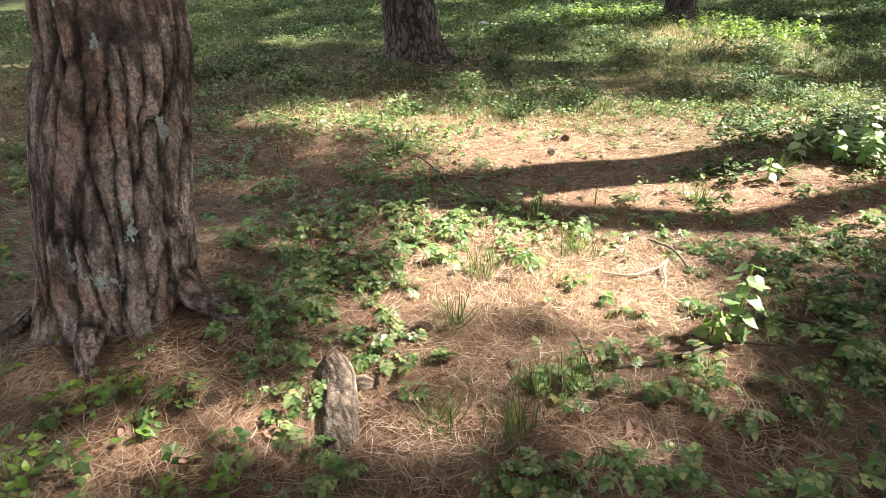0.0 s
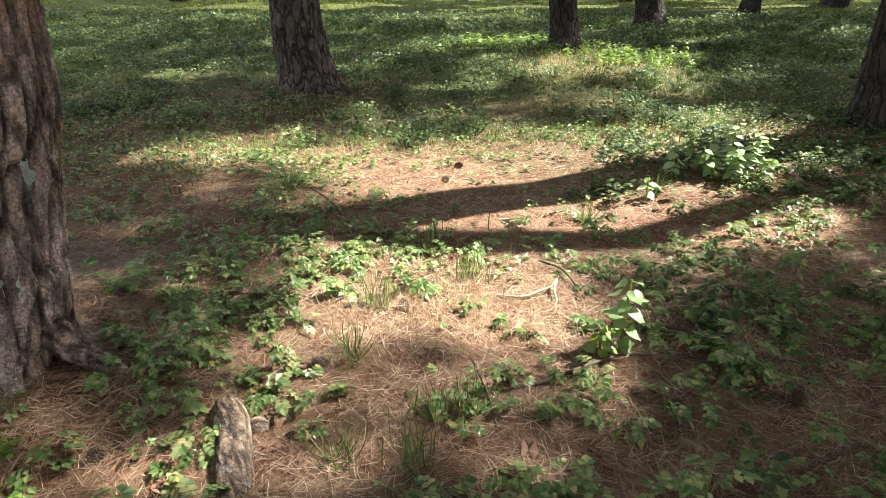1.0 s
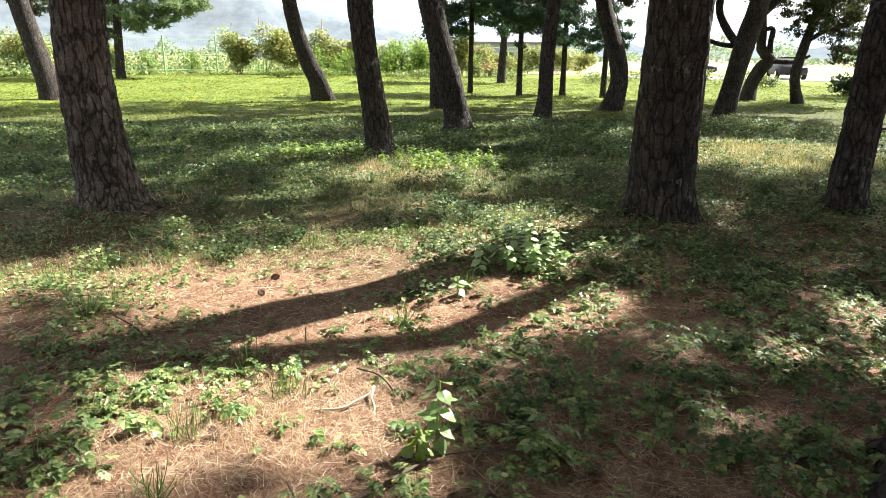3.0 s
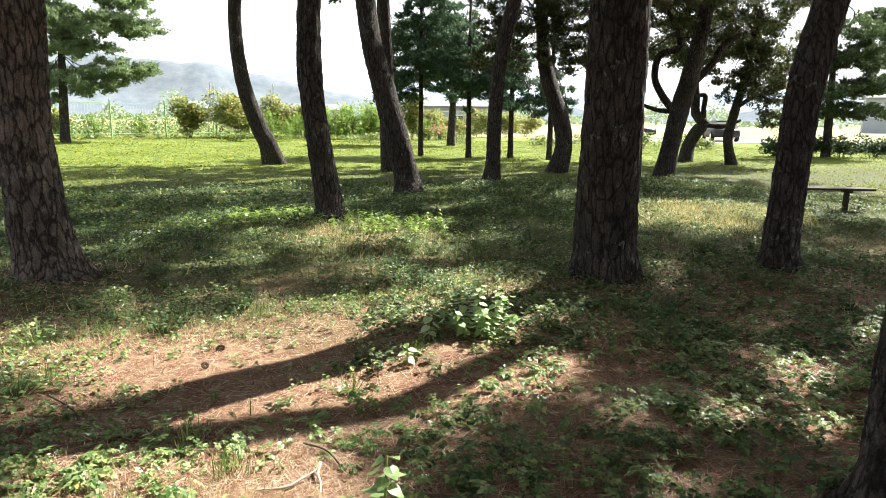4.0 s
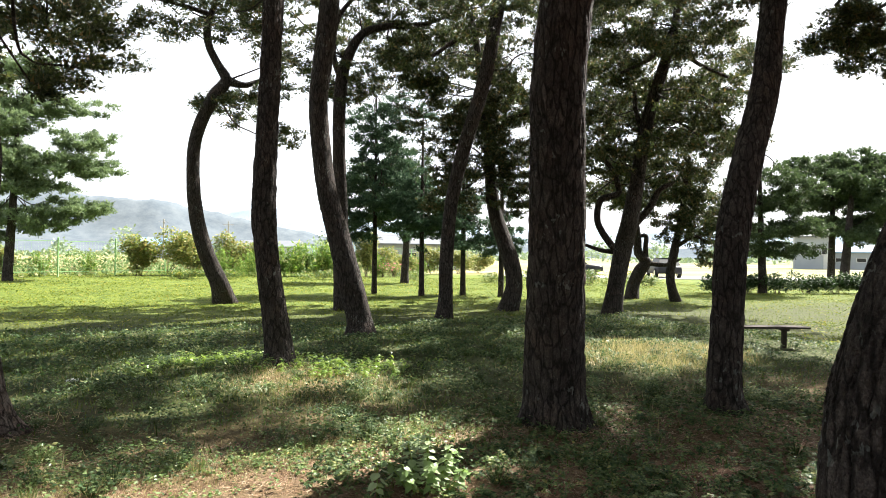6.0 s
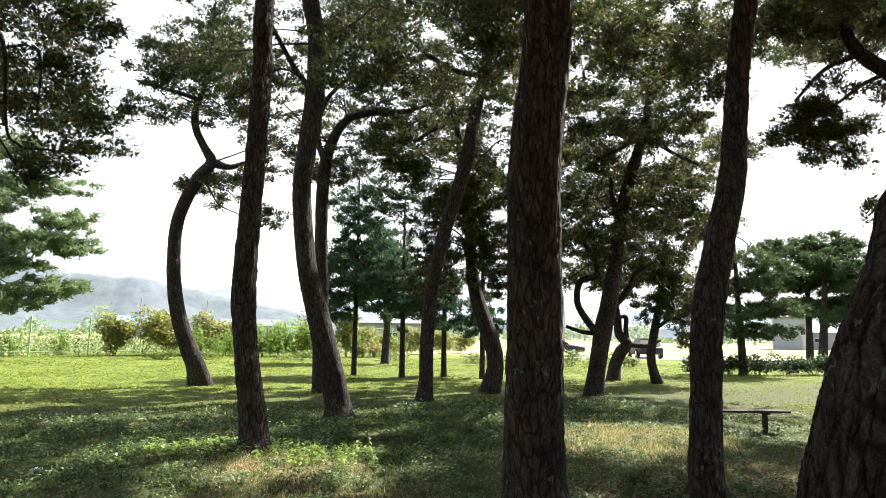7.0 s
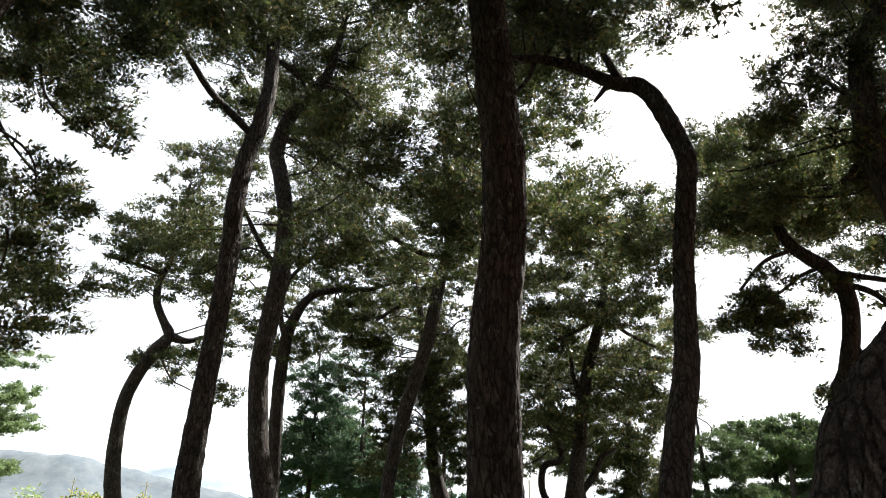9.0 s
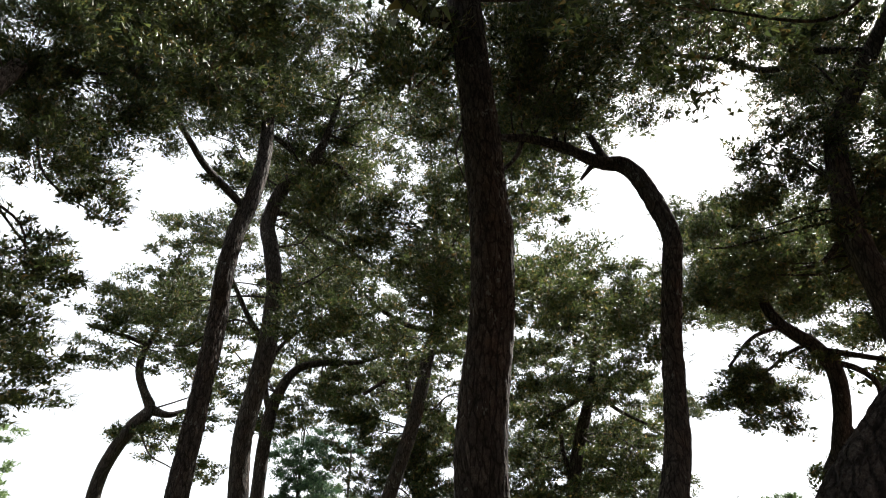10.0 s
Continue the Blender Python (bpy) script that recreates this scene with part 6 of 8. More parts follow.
# unseen pines round the camera, added to block light from the sky
pine("unseen pine added around the camera to dim the sky light",
     [(-4.5, -0.5, -0.1, 0.26), (-4.45, -0.5, 1.2, 0.2), (-4.88, -0.4, 5, 0.16), (-4.219, -0.5, 9, 0.07)],
     pads=[(-4.692, -1.159, 6.054, 1.42, 0.503), (-4.486, 1.571, 5.823, 1.233, 0.747), (-6.887, -1.129, 8.314, 1.171, 0.79), (-6.283, -1.862, 5.944, 1.204, 0.87), (-4.03, 0.926, 7.035, 1.348, 0.541), (-5.586, 0.406, 8.403, 1.153, 0.535), (-5.713, -2.009, 6.625, 1.386, 0.58), (-2.491, 1.473, 5.719, 1.127, 0.697), (-6.978, -0.891, 9.126, 0.967, 0.739), (-6.47, -0.091, 9.081, 1.022, 0.503), (-6.666, -0.293, 5.57, 0.951, 0.699), (-2.311, -0.915, 7.093, 1.283, 0.537), (-4.085, -2.203, 7.936, 1.475, 0.522), (-4.214, 0.053, 6.097, 1.061, 0.898), (-1.911, -2.469, 8.322, 1.471, 0.595), (-3.922, -2.876, 6.964, 1.304, 0.736), (-3.072, -2.649, 6.889, 1.418, 0.734), (-4.753, -1.009, 9.444, 1.245, 0.507), (-2.943, -1.391, 7.234, 1.028, 0.678), (-5.412, -2.638, 8.018, 0.962, 0.814)], detail=0, clearings=True, dense=0.25, coarse=6.2)
pine("unseen pine added around the camera to dim the sky light",
     [(-6.5, 3.2, -0.1, 0.26), (-6.45, 3.2, 1.2, 0.2), (-6.848, 3.3, 5, 0.16), (-6.645, 3.2, 9, 0.07)],
     pads=[(-4.901, 3.186, 8.338, 1.049, 0.795), (-6.89, 1.801, 9.356, 1.141, 0.649), (-4.629, 2.521, 8.17, 1.003, 0.837), (-7.754, 0.863, 9.401, 1.004, 0.879), (-3.972, 3.754, 5.547, 0.937, 0.583), (-7.078, 3.78, 9.366, 1.113, 0.556), (-6.178, 1.314, 5.846, 1.234, 0.778), (-8.759, 2.947, 8.315, 1.359, 0.653), (-4.487, 1.479, 8.362, 1.363, 0.852), (-6.529, 1.116, 5.694, 1.217, 0.569), (-5.826, 1.038, 8.621, 1.033, 0.505), (-8.186, 2.975, 7.737, 1.133, 0.569), (-6.593, 5.521, 7.642, 1.465, 0.512), (-3.936, 5.223, 7.677, 1.214, 0.715), (-4.37, 0.941, 8.071, 1.225, 0.62), (-5.33, 4.348, 5.913, 1.32, 0.681), (-6.551, 3.911, 5.712, 1.262, 0.649), (-4.531, 1.802, 8.792, 1.338, 0.75), (-4.546, 0.787, 7.888, 1.268, 0.771), (-6.985, 0.959, 6.256, 1.265, 0.573)], detail=0, clearings=True, dense=0.25, coarse=6.2)
pine("unseen pine added around the camera to dim the sky light",
     [(-3, -4.5, -0.1, 0.26), (-2.95, -4.5, 1.2, 0.2), (-3.366, -4.4, 5, 0.16), (-3.351, -4.5, 9, 0.07)],
     pads=[(-3.155, -4.315, 5.604, 1.365, 0.634), (-1.529, -7.055, 9.316, 1.254, 0.891), (-0.471, -2.77, 5.925, 1.109, 0.593), (-1.544, -6.101, 6.385, 0.966, 0.548), (-0.722, -2.024, 6.99, 1.345, 0.687), (-2.886, -5.179, 8.039, 1.042, 0.603), (-2.907, -6.074, 7.257, 1.466, 0.509), (-5.063, -2.94, 5.731, 1.051, 0.841), (-2.453, -5.952, 5.734, 1.065, 0.62), (-1.439, -2.027, 8.645, 1.441, 0.872), (-1.042, -2.316, 9.37, 0.957, 0.627), (-4.315, -3.958, 7.467, 1.108, 0.835), (-3.525, -6.014, 6.606, 1.177, 0.744), (-2.644, -4.812, 6.245, 1.141, 0.63), (-4.713, -4.272, 6.254, 1.327, 0.764), (-4.884, -3.848, 6.851, 1.168, 0.743), (-1.64, -2.505, 8.434, 1.027, 0.717), (-3.856, -7.001, 7.71, 1.182, 0.847), (-3.917, -2.765, 7.557, 0.959, 0.787), (-4.12, -4.326, 5.786, 0.906, 0.868)], detail=0, clearings=True, dense=0.25, coarse=6.2)
pine("unseen pine added around the camera to dim the sky light",
     [(0.8, -3.2, -0.1, 0.26), (0.85, -3.2, 1.2, 0.2), (0.522, -3.1, 5, 0.16), (0.679, -3.2, 9, 0.07)],
     pads=[(-0.951, -5.301, 8.796, 1.497, 0.76), (0.256, -1.18, 7.525, 0.981, 0.776), (0.067, -4.396, 6.782, 1.131, 0.573), (1.385, -1.284, 7.783, 0.906, 0.774), (-1.695, -3.31, 8.963, 1.306, 0.863), (2.124, -4.381, 6.075, 1.171, 0.772), (-0.593, -4.079, 8.492, 1.109, 0.74), (1.036, -0.97, 5.605, 1.012, 0.811), (1.679, -5.298, 6.038, 1.026, 0.717), (2.892, -4.674, 6.311, 1.311, 0.669), (2.603, -0.605, 9.245, 1.329, 0.698), (-1.483, -1.598, 7.094, 1.178, 0.753), (3.213, -2.909, 9.172, 1.478, 0.534), (0.044, -1.18, 8.57, 1.481, 0.575), (0.962, -0.949, 7.659, 1.302, 0.89), (-0.899, -5.506, 8.915, 1.249, 0.58), (2.528, -4.326, 6.019, 1.079, 0.514), (0.31, -1.746, 7.316, 1.479, 0.517), (-0.9, -5.052, 7.798, 1.02, 0.767), (0.921, -2.78, 8.88, 1.374, 0.869)], detail=0, clearings=True, dense=0.25, coarse=6.2)
pine("unseen pine added around the camera to dim the sky light",
     [(4, -1.2, -0.1, 0.26), (4.05, -1.2, 1.2, 0.2), (3.749, -1.1, 5, 0.16), (4.382, -1.2, 9, 0.07)],
     pads=[(6.394, -1.737, 6.642, 1.189, 0.572), (5.811, -0.493, 5.878, 1.479, 0.708), (2.719, -0.614, 9.298, 1.108, 0.506), (2.428, -3.495, 7.614, 1.087, 0.841), (2.472, -3.722, 7.359, 0.974, 0.624), (2.573, -2.873, 8.045, 1.462, 0.648), (4.721, -2.12, 9.16, 1.232, 0.512), (5.257, -2.709, 5.688, 0.912, 0.836), (5.091, -1.938, 7.73, 1.323, 0.53), (5.07, -0.114, 9.269, 0.935, 0.729), (4.043, 0.6, 6.956, 1.297, 0.859), (3.214, -1.12, 9.074, 0.92, 0.89), (3.028, -1.422, 6.651, 1.379, 0.713), (5.288, -3.26, 9.022, 1.393, 0.772), (2.558, -2.45, 7.308, 0.939, 0.881), (3.521, 1.158, 6.232, 1.289, 0.82), (4.751, -1.6, 5.577, 1.161, 0.656), (6.314, 1.263, 9.327, 1.488, 0.568), (1.554, -2.281, 5.532, 0.971, 0.731), (2.445, -0.624, 7.023, 1.064, 0.888)], detail=0, clearings=True, dense=0.25, coarse=6.2)
pine("unseen pine added around the camera to dim the sky light",
     [(6.5, 0.4, -0.1, 0.26), (6.55, 0.4, 1.2, 0.2), (6.891, 0.5, 5, 0.16), (6.727, 0.4, 9, 0.07)],
     pads=[(6.64, 1.247, 6.076, 1.347, 0.856), (4.93, 0.258, 8.113, 1.185, 0.801), (7.25, -0.567, 8.224, 1.364, 0.685), (6.97, 1.1, 7.407, 0.953, 0.663), (7.946, 1.564, 5.797, 1.187, 0.735), (6.671, -1.421, 8.087, 1.318, 0.714), (8.786, 0.804, 5.549, 1.071, 0.781), (4.315, 2.818, 8.296, 1.359, 0.568), (3.935, 2.34, 7.544, 1.165, 0.707), (7.895, -0.263, 8.591, 0.997, 0.892), (7.519, -0.543, 7.408, 1.429, 0.63), (7.535, 2.528, 9.343, 1.053, 0.818), (7.065, 2.005, 5.778, 1.148, 0.681), (8.136, 0.151, 5.668, 1.026, 0.833), (8.491, 0.784, 5.819, 1.364, 0.846), (5.393, 0.306, 6.663, 0.932, 0.794), (4.727, -1.747, 9.138, 0.958, 0.804), (8.138, -0.896, 6.989, 1.034, 0.783), (8.963, 1.669, 7.472, 1.222, 0.663), (7.615, -0.799, 6.482, 1.318, 0.602)], detail=0, clearings=True, dense=0.25, coarse=6.2)
pine("unseen pine added around the camera to dim the sky light",
     [(2.5, -6, -0.1, 0.26), (2.55, -6, 1.2, 0.2), (2.133, -5.9, 5, 0.16), (2.695, -6, 9, 0.07)],
     pads=[(0.856, -8.489, 7.892, 0.98, 0.7), (3.021, -4.396, 7.052, 1.228, 0.826), (0.6, -6.853, 8.735, 1.115, 0.872), (0.337, -8.158, 6.953, 1.178, 0.647), (1.047, -6.271, 9.076, 1.463, 0.75), (1.234, -5.571, 6.13, 0.938, 0.818), (1.289, -7.764, 8.779, 0.973, 0.595), (0.689, -3.96, 8.226, 1.009, 0.529), (4.616, -7.932, 8.358, 1.314, 0.735), (2.39, -6.438, 6.625, 1.288, 0.56), (2.38, -7.247, 6.971, 1.435, 0.727), (3.256, -5.234, 5.506, 1.37, 0.85), (3.78, -5.884, 8.883, 1.466, 0.611), (0.753, -6.845, 5.573, 1.041, 0.533), (-0.055, -6.521, 5.525, 1.188, 0.84), (3.608, -8.329, 8.412, 1.014, 0.822), (3.248, -5.77, 7.244, 1.488, 0.584), (4.573, -7.535, 5.876, 1.029, 0.515), (4.22, -7.639, 7.793, 1.065, 0.643), (3.987, -5.743, 6.569, 1.347, 0.557)], detail=0, clearings=True, dense=0.25, coarse=6.2)
pine("unseen pine added around the camera to dim the sky light",
     [(-9, 6.5, -0.1, 0.26), (-8.95, 6.5, 1.2, 0.2), (-8.894, 6.6, 5, 0.16), (-9.152, 6.5, 9, 0.07)],
     pads=[(-7.168, 7.879, 8.289, 1.458, 0.87), (-8.651, 4.822, 7.817, 1.156, 0.783), (-9.786, 4.277, 6.274, 0.985, 0.793), (-8.021, 6.671, 6.771, 1.337, 0.679), (-9.029, 4.922, 9.488, 1.166, 0.688), (-10.519, 6.229, 7.383, 1.155, 0.798), (-9.858, 7.139, 8.181, 0.981, 0.829), (-11.236, 5.24, 8.825, 0.971, 0.61), (-9.453, 8.818, 9.375, 1.031, 0.756), (-7.286, 6.573, 6.758, 0.991, 0.528), (-11.368, 4.149, 8.396, 1.255, 0.527), (-6.73, 9.026, 7.159, 1.117, 0.85), (-8.14, 7.775, 6.23, 1.337, 0.677), (-11.312, 4.15, 6.557, 1.041, 0.607), (-6.86, 5.966, 6.332, 0.963, 0.522), (-9.49, 6.086, 5.817, 1.21, 0.638), (-11.501, 6.364, 6.13, 1.008, 0.801), (-9.371, 5.756, 7.718, 1.34, 0.751), (-6.663, 7.621, 6.865, 1.472, 0.506), (-10.622, 4.532, 7.026, 1.112, 0.656)], detail=0, clearings=True, dense=0.25, coarse=6.2)
pine("unseen pine added around the camera to dim the sky light",
     [(10.5, 1.5, -0.1, 0.26), (10.55, 1.5, 1.2, 0.2), (10.674, 1.6, 5, 0.16), (10.002, 1.5, 9, 0.07)],
     pads=[(10.411, 2.421, 9.205, 1.474, 0.647), (9.405, 1.107, 6.736, 1.178, 0.878), (9.916, 1.531, 6.795, 1.253, 0.718), (8.845, -0.791, 8.509, 1.398, 0.635), (8.937, -0.573, 7.992, 1.247, 0.874), (11.425, 1.881, 7.877, 1.446, 0.868), (8.773, -0.464, 6.013, 0.908, 0.841), (12.908, 1.504, 8.541, 1.297, 0.762), (9.942, 3.878, 6.73, 0.96, 0.521), (11.997, 2.957, 8.911, 1.38, 0.591), (9.789, 0.359, 8.959, 0.901, 0.622), (11.297, 2.213, 5.512, 0.968, 0.567), (9.04, 1.561, 5.623, 1.397, 0.686), (11.291, 0.782, 8.893, 0.962, 0.847), (9.183, 1.574, 7.75, 1.303, 0.717), (11.643, -0.835, 7.639, 1.2, 0.748), (8.456, 2.579, 5.827, 0.928, 0.521), (12.99, -0.258, 8.237, 0.934, 0.742), (9.031, 2.016, 8.454, 1.306, 0.716)], detail=0, clearings=True, dense=0.25, coarse=6.2)
pine("unseen pine added around the camera to dim the sky light",
     [(-7, -3, -0.1, 0.26), (-6.95, -3, 1.2, 0.2), (-6.882, -2.9, 5, 0.16), (-7.347, -3, 9, 0.07)],
     pads=[(-9.317, -4.367, 7.308, 1.358, 0.511), (-8.53, -2.872, 6.799, 0.949, 0.613), (-9.464, -5.524, 8.86, 1.089, 0.786), (-8.321, -1.754, 9.032, 0.911, 0.741), (-4.877, -1.6, 5.985, 1.338, 0.802), (-8.767, -2.179, 7.994, 1.02, 0.828), (-5.144, -5.212, 7.386, 1.253, 0.503), (-6.909, -0.723, 6.831, 1.197, 0.875), (-5.056, -0.647, 5.863, 1.5, 0.633), (-7.729, -4.639, 8.726, 1.253, 0.683), (-7.024, -2.932, 7.831, 0.991, 0.788), (-8.236, -5.493, 9.33, 0.959, 0.821), (-5.611, -3.372, 7.937, 1.045, 0.586), (-5.006, -1.703, 8.573, 1.175, 0.514), (-5.578, -0.612, 6.771, 1.275, 0.559), (-4.6, -1.909, 5.753, 1.32, 0.77), (-7.333, -2.558, 9.227, 1.309, 0.689), (-4.565, -2.281, 8.604, 1.233, 0.803), (-5.577, -3.003, 7.359, 1.019, 0.761), (-5.819, -3.464, 5.765, 1.323, 0.759)], detail=0, clearings=True, dense=0.25, coarse=6.2)
pine("unseen pine added around the camera to dim the sky light",
     [(8, -4, -0.1, 0.26), (8.05, -4, 1.2, 0.2), (8.352, -3.9, 5, 0.16), (7.589, -4, 9, 0.07)],
     pads=[(10.006, -2.813, 8.701, 0.989, 0.609), (8.172, -6.571, 9.393, 1.005, 0.561), (9.535, -5.374, 7.799, 1.291, 0.581), (5.659, -2.943, 9.001, 1.385, 0.541), (7.139, -4.247, 5.632, 1.43, 0.831), (10.44, -1.841, 8.85, 1.079, 0.761), (9.94, -6.558, 5.794, 1.492, 0.536), (10.122, -4.625, 6.477, 1.126, 0.853), (8.768, -5.953, 8.786, 1.108, 0.83), (8.01, -2.12, 7.696, 1.112, 0.896), (10.502, -3.755, 7.59, 1.262, 0.77), (6.811, -1.762, 7.183, 1.498, 0.729), (10.169, -1.809, 6.601, 0.921, 0.732), (8.386, -4.848, 6.915, 1.064, 0.537), (7.786, -3.883, 7.25, 1.407, 0.674), (9.319, -2.676, 7.525, 1.179, 0.594), (8.968, -2.091, 9.384, 1.381, 0.887), (8.435, -4.249, 9.428, 1.303, 0.528), (9.841, -3.505, 8.923, 1.144, 0.753), (8.504, -3.405, 9.027, 1.137, 0.769)], detail=0, clearings=True, dense=0.25, coarse=6.2)

# ---- litter, herbs and grass ----
rng = np.random.default_rng(7)


def lay(x, y):
    return height(x, y)


NEEDLE_V, NEEDLE_T = np.array([(-.7, -.5, 0), (.7, -.45, 0), (0.1, .5, 0)], float), np.array([(0, 1, 2)])


def dry_needles(n, x0, x1, y0, y1, width):
    x, y = rng.uniform(x0, x1, n), rng.uniform(y0, y1, n)
    frames = turns(rng, n, -6, 12, 0.05, 0.1)
    frames[:, :, 0] *= width / 0.1
    frames[:, :, 2] *= 0.2
    place = np.stack([x, y, lay(x, y) + rng.uniform(0.001, 0.012, n)], 1)
    frames[:, :, 2] *= rng.uniform(-3, 3, n)[:, None]
    return scatter(NEEDLE_V, NEEDLE_T, frames, place)


def needle_ring(n, cx, cy, spread, width):
    x, y = cx + rng.normal(0, spread, n), cy + rng.normal(0, spread, n)
    frames = turns(rng, n, -6, 14, 0.06, 0.11)
    frames[:, :, 0] *= width / 0.1
    place = np.stack([x, y, lay(x, y) + rng.uniform(0.004, 0.03, n)], 1)
    return scatter(NEEDLE_V, NEEDLE_T, frames, place)


v, f = merged(needle_ring(5000, 3.4, 6.9, 0.42, 0.004), needle_ring(1500, -1.07, 8.3, 0.3, 0.004), needle_ring(4000, 1.9, 9.9, 0.4, 0.005), needle_ring(2500, 5.15, 6.85, 0.3, 0.004),
              dry_needles(135000, -2.3, 2.6, 2.9, 5.0, 0.0014), dry_needles(75000, -3.2, 5.5, 4.7, 7.6, 0.0019), dry_needles(9000, -6, 7, -4, 2.95, 0.004), dry_needles(32000, -3.5, 4.5, 0.6, 2.95, 0.0022), dry_needles(5000, -6, -2.2, 2.9, 5, 0.003), dry_needles(6000, 2.5, 7, 2.9, 5, 0.003))
tagged(new("pine_needle_litter", mesh_of("pine_needle_litter", v, [f], STRAW)), "reddish-brown fallen pine needles over the ground", "needle litter", kind="stuff")


def cover(n, x0, x1, y0, y1, fits):
    x, y = rng.uniform(x0, x1, n), rng.uniform(y0, y1, n)
    keep = rng.uniform(0, 1, n) < fits(x, y)
    return x[keep], y[keep]


def greenness(x, y):
    """How thick the herbs stand: thin on the needle floor, thick towards the back and the sides."""
    g = np.clip((y - 5.6 - 0.2 * np.abs(x - 0.6)) / 3.2, 0, 1) * 0.75 + 0.27
    w = np.sin(2.3 * x + 1.1 * y) * np.sin(1.7 * y - 1.3 * x + 2) + 0.6 * np.sin(5.1 * x + 1) * np.sin(4.3 * y)
    bare = np.exp(-((x - 0.5) ** 2 / 0.9 + (y - 6.15) ** 2 / 0.18)) + 0.7 * np.exp(-((x - 0.9) ** 2 + (y - 5.4) ** 2) / 0.3) + 0.6 * np.exp(-((x + 0.8) ** 2 / 0.3 + (y - 3.5) ** 2 / 0.12)) + 1.1 * np.exp(-((x - 1.9) ** 2 / 0.5 + (y - 9.9) ** 2 / 0.7))
    right = np.clip((x - 1.0) / 1.0, 0, 1) * np.where(y < 5.0, 0.6, 0.35)
    left = 0.5 * np.exp(-((x + 0.7) ** 2 / 0.4 + (y - 5.5) ** 2 / 0.5)) + 0.75 * np.exp(-((x + 0.75) ** 2 / 0.16 + (y - 4.4) ** 2 / 0.4)) - 0.5 * np.exp(-((x - 0.2) ** 2 / 0.2 + (y - 4.5) ** 2 / 0.1))
    far_left = np.clip((-1.2 - x) / 0.8, 0, 1) * 0.4
    dry = np.exp(-((x - 7.1) ** 2 / 1.6 + (y - 10.4) ** 2 / 1.0))
    return np.clip(g + right + left + far_left + 0.32 * w - 0.8 * bare - 0.9 * dry, 0.02, 1)



def clumpy(n, x0, x1, y0, y1, fits, many, spread):
    """Places in loose groups: group middles where fits allows, several plants round each."""
    cx, cy = cover(n, x0, x1, y0, y1, fits)
    k = rng.integers(1, many, len(cx))
    x, y = np.repeat(cx, k), np.repeat(cy, k)
    return x + rng.normal(0, spread, len(x)), y + rng.normal(0, spread, len(x))


# low herbs of the needle floor, in loose groups
sets = []
for x, y in zip(*clumpy(1250, -3.2, 5.5, 2.9, 5.3, lambda x, y: np.clip(greenness(x, y), 0.2, 1), 5, 0.085)):
    sets.append(rosette(rng, x, y, float(lay(x, y)), rng.integers(3, 8), rng.uniform(0.02, 0.1), rng.uniform(0.038, 0.07), (FERN_V, FERN_T))[0])
for x, y in zip(*clumpy(1500, -3.4, 5.5, 5.2, 7.8, lambda x, y: np.clip(greenness(x, y), 0.2, 1), 6, 0.085)):
    sets.append(rosette(rng, x, y, float(lay(x, y)), rng.integers(6, 12), rng.uniform(0.02, 0.1), rng.uniform(0.018, 0.036), (CHIP_V, CHIP_T))[0])
# pale herbs at the upper edge of the sunny patch and along the sunny band
for cx, cy, sx, sy, many, leaf in ((0.0, 4.9, 0.35, 0.1, 22, 0.042), (0.25, 4.5, 0.3, 0.2, 10, 0.035), (1.9, 7.2, 0.5, 0.25, 170, 0.028), (0.3, 7.05, 0.9, 0.16, 200, 0.026), (-1.1, 6.35, 0.45, 0.25, 260, 0.032), (2.0, 5.45, 0.35, 0.1, 25, 0.04), (-0.75, 4.3, 0.22, 0.25, 10, 0.06), (-0.3, 4.75, 0.2, 0.12, 16, 0.045)):
    for x, y in zip(rng.normal(cx, sx, many), rng.normal(cy, sy, many)):
        sets.append(rosette(rng, x, y, float(lay(x, y)), rng.integers(4, 10), rng.uniform(0.02, 0.09), rng.uniform(0.6, 1.3) * leaf, (FERN_V, FERN_T) if leaf > 0.035 else (CHIP_V, CHIP_T))[0])
for x, y in zip(*clumpy(420, -6, 7, -3, 2.95, lambda x, y: 0.5 + 0.5 * np.sin(1.7 * x) * np.sin(1.9 * y), 5, 0.1)):
    sets.append(rosette(rng, x, y, float(lay(x, y)), rng.integers(4, 8), rng.uniform(0.03, 0.1), rng.uniform(0.04, 0.06), (CHIP_V, CHIP_T))[0])
v, f = merged(*sets)
tagged(new("ground_herbs", mesh_of("ground_herbs", v, [f], HERB)), "low green herbs with toothed leaflets on the needle floor", "herbs", kind="stuff")
x, y = cover(180000, -7, 11, 6.0, 16, lambda x, y: np.clip(greenness(x, y) * (0.62 + 0.75 * np.sin(3.3 * x + 1.2 * y) * np.sin(2.9 * y - 1.4 * x) + 0.45 * np.sin(8.3 * x) * np.sin(7.1 * y)), 0.3, 1) * np.clip(2.6 * greenness(x, y) - 0.1, 0.02, 1) * np.clip(1.25 - (y - 6) / 13, 0.25, 1))
place = np.stack([x, y, lay(x, y) + rng.uniform(0.01, 0.13, len(x)) * (0.6 + 0.5 * np.sin(3.3 * x + 1.2 * y) * np.sin(2.9 * y - 1.4 * x))], 1)
carpet = [scatter(CHIP_V, CHIP_T, turns(rng, len(x), -35, 45, 0.016, 0.036) * np.clip(1 + (y - 7.5) / 7, 1, 1.9)[:, None, None], place)]
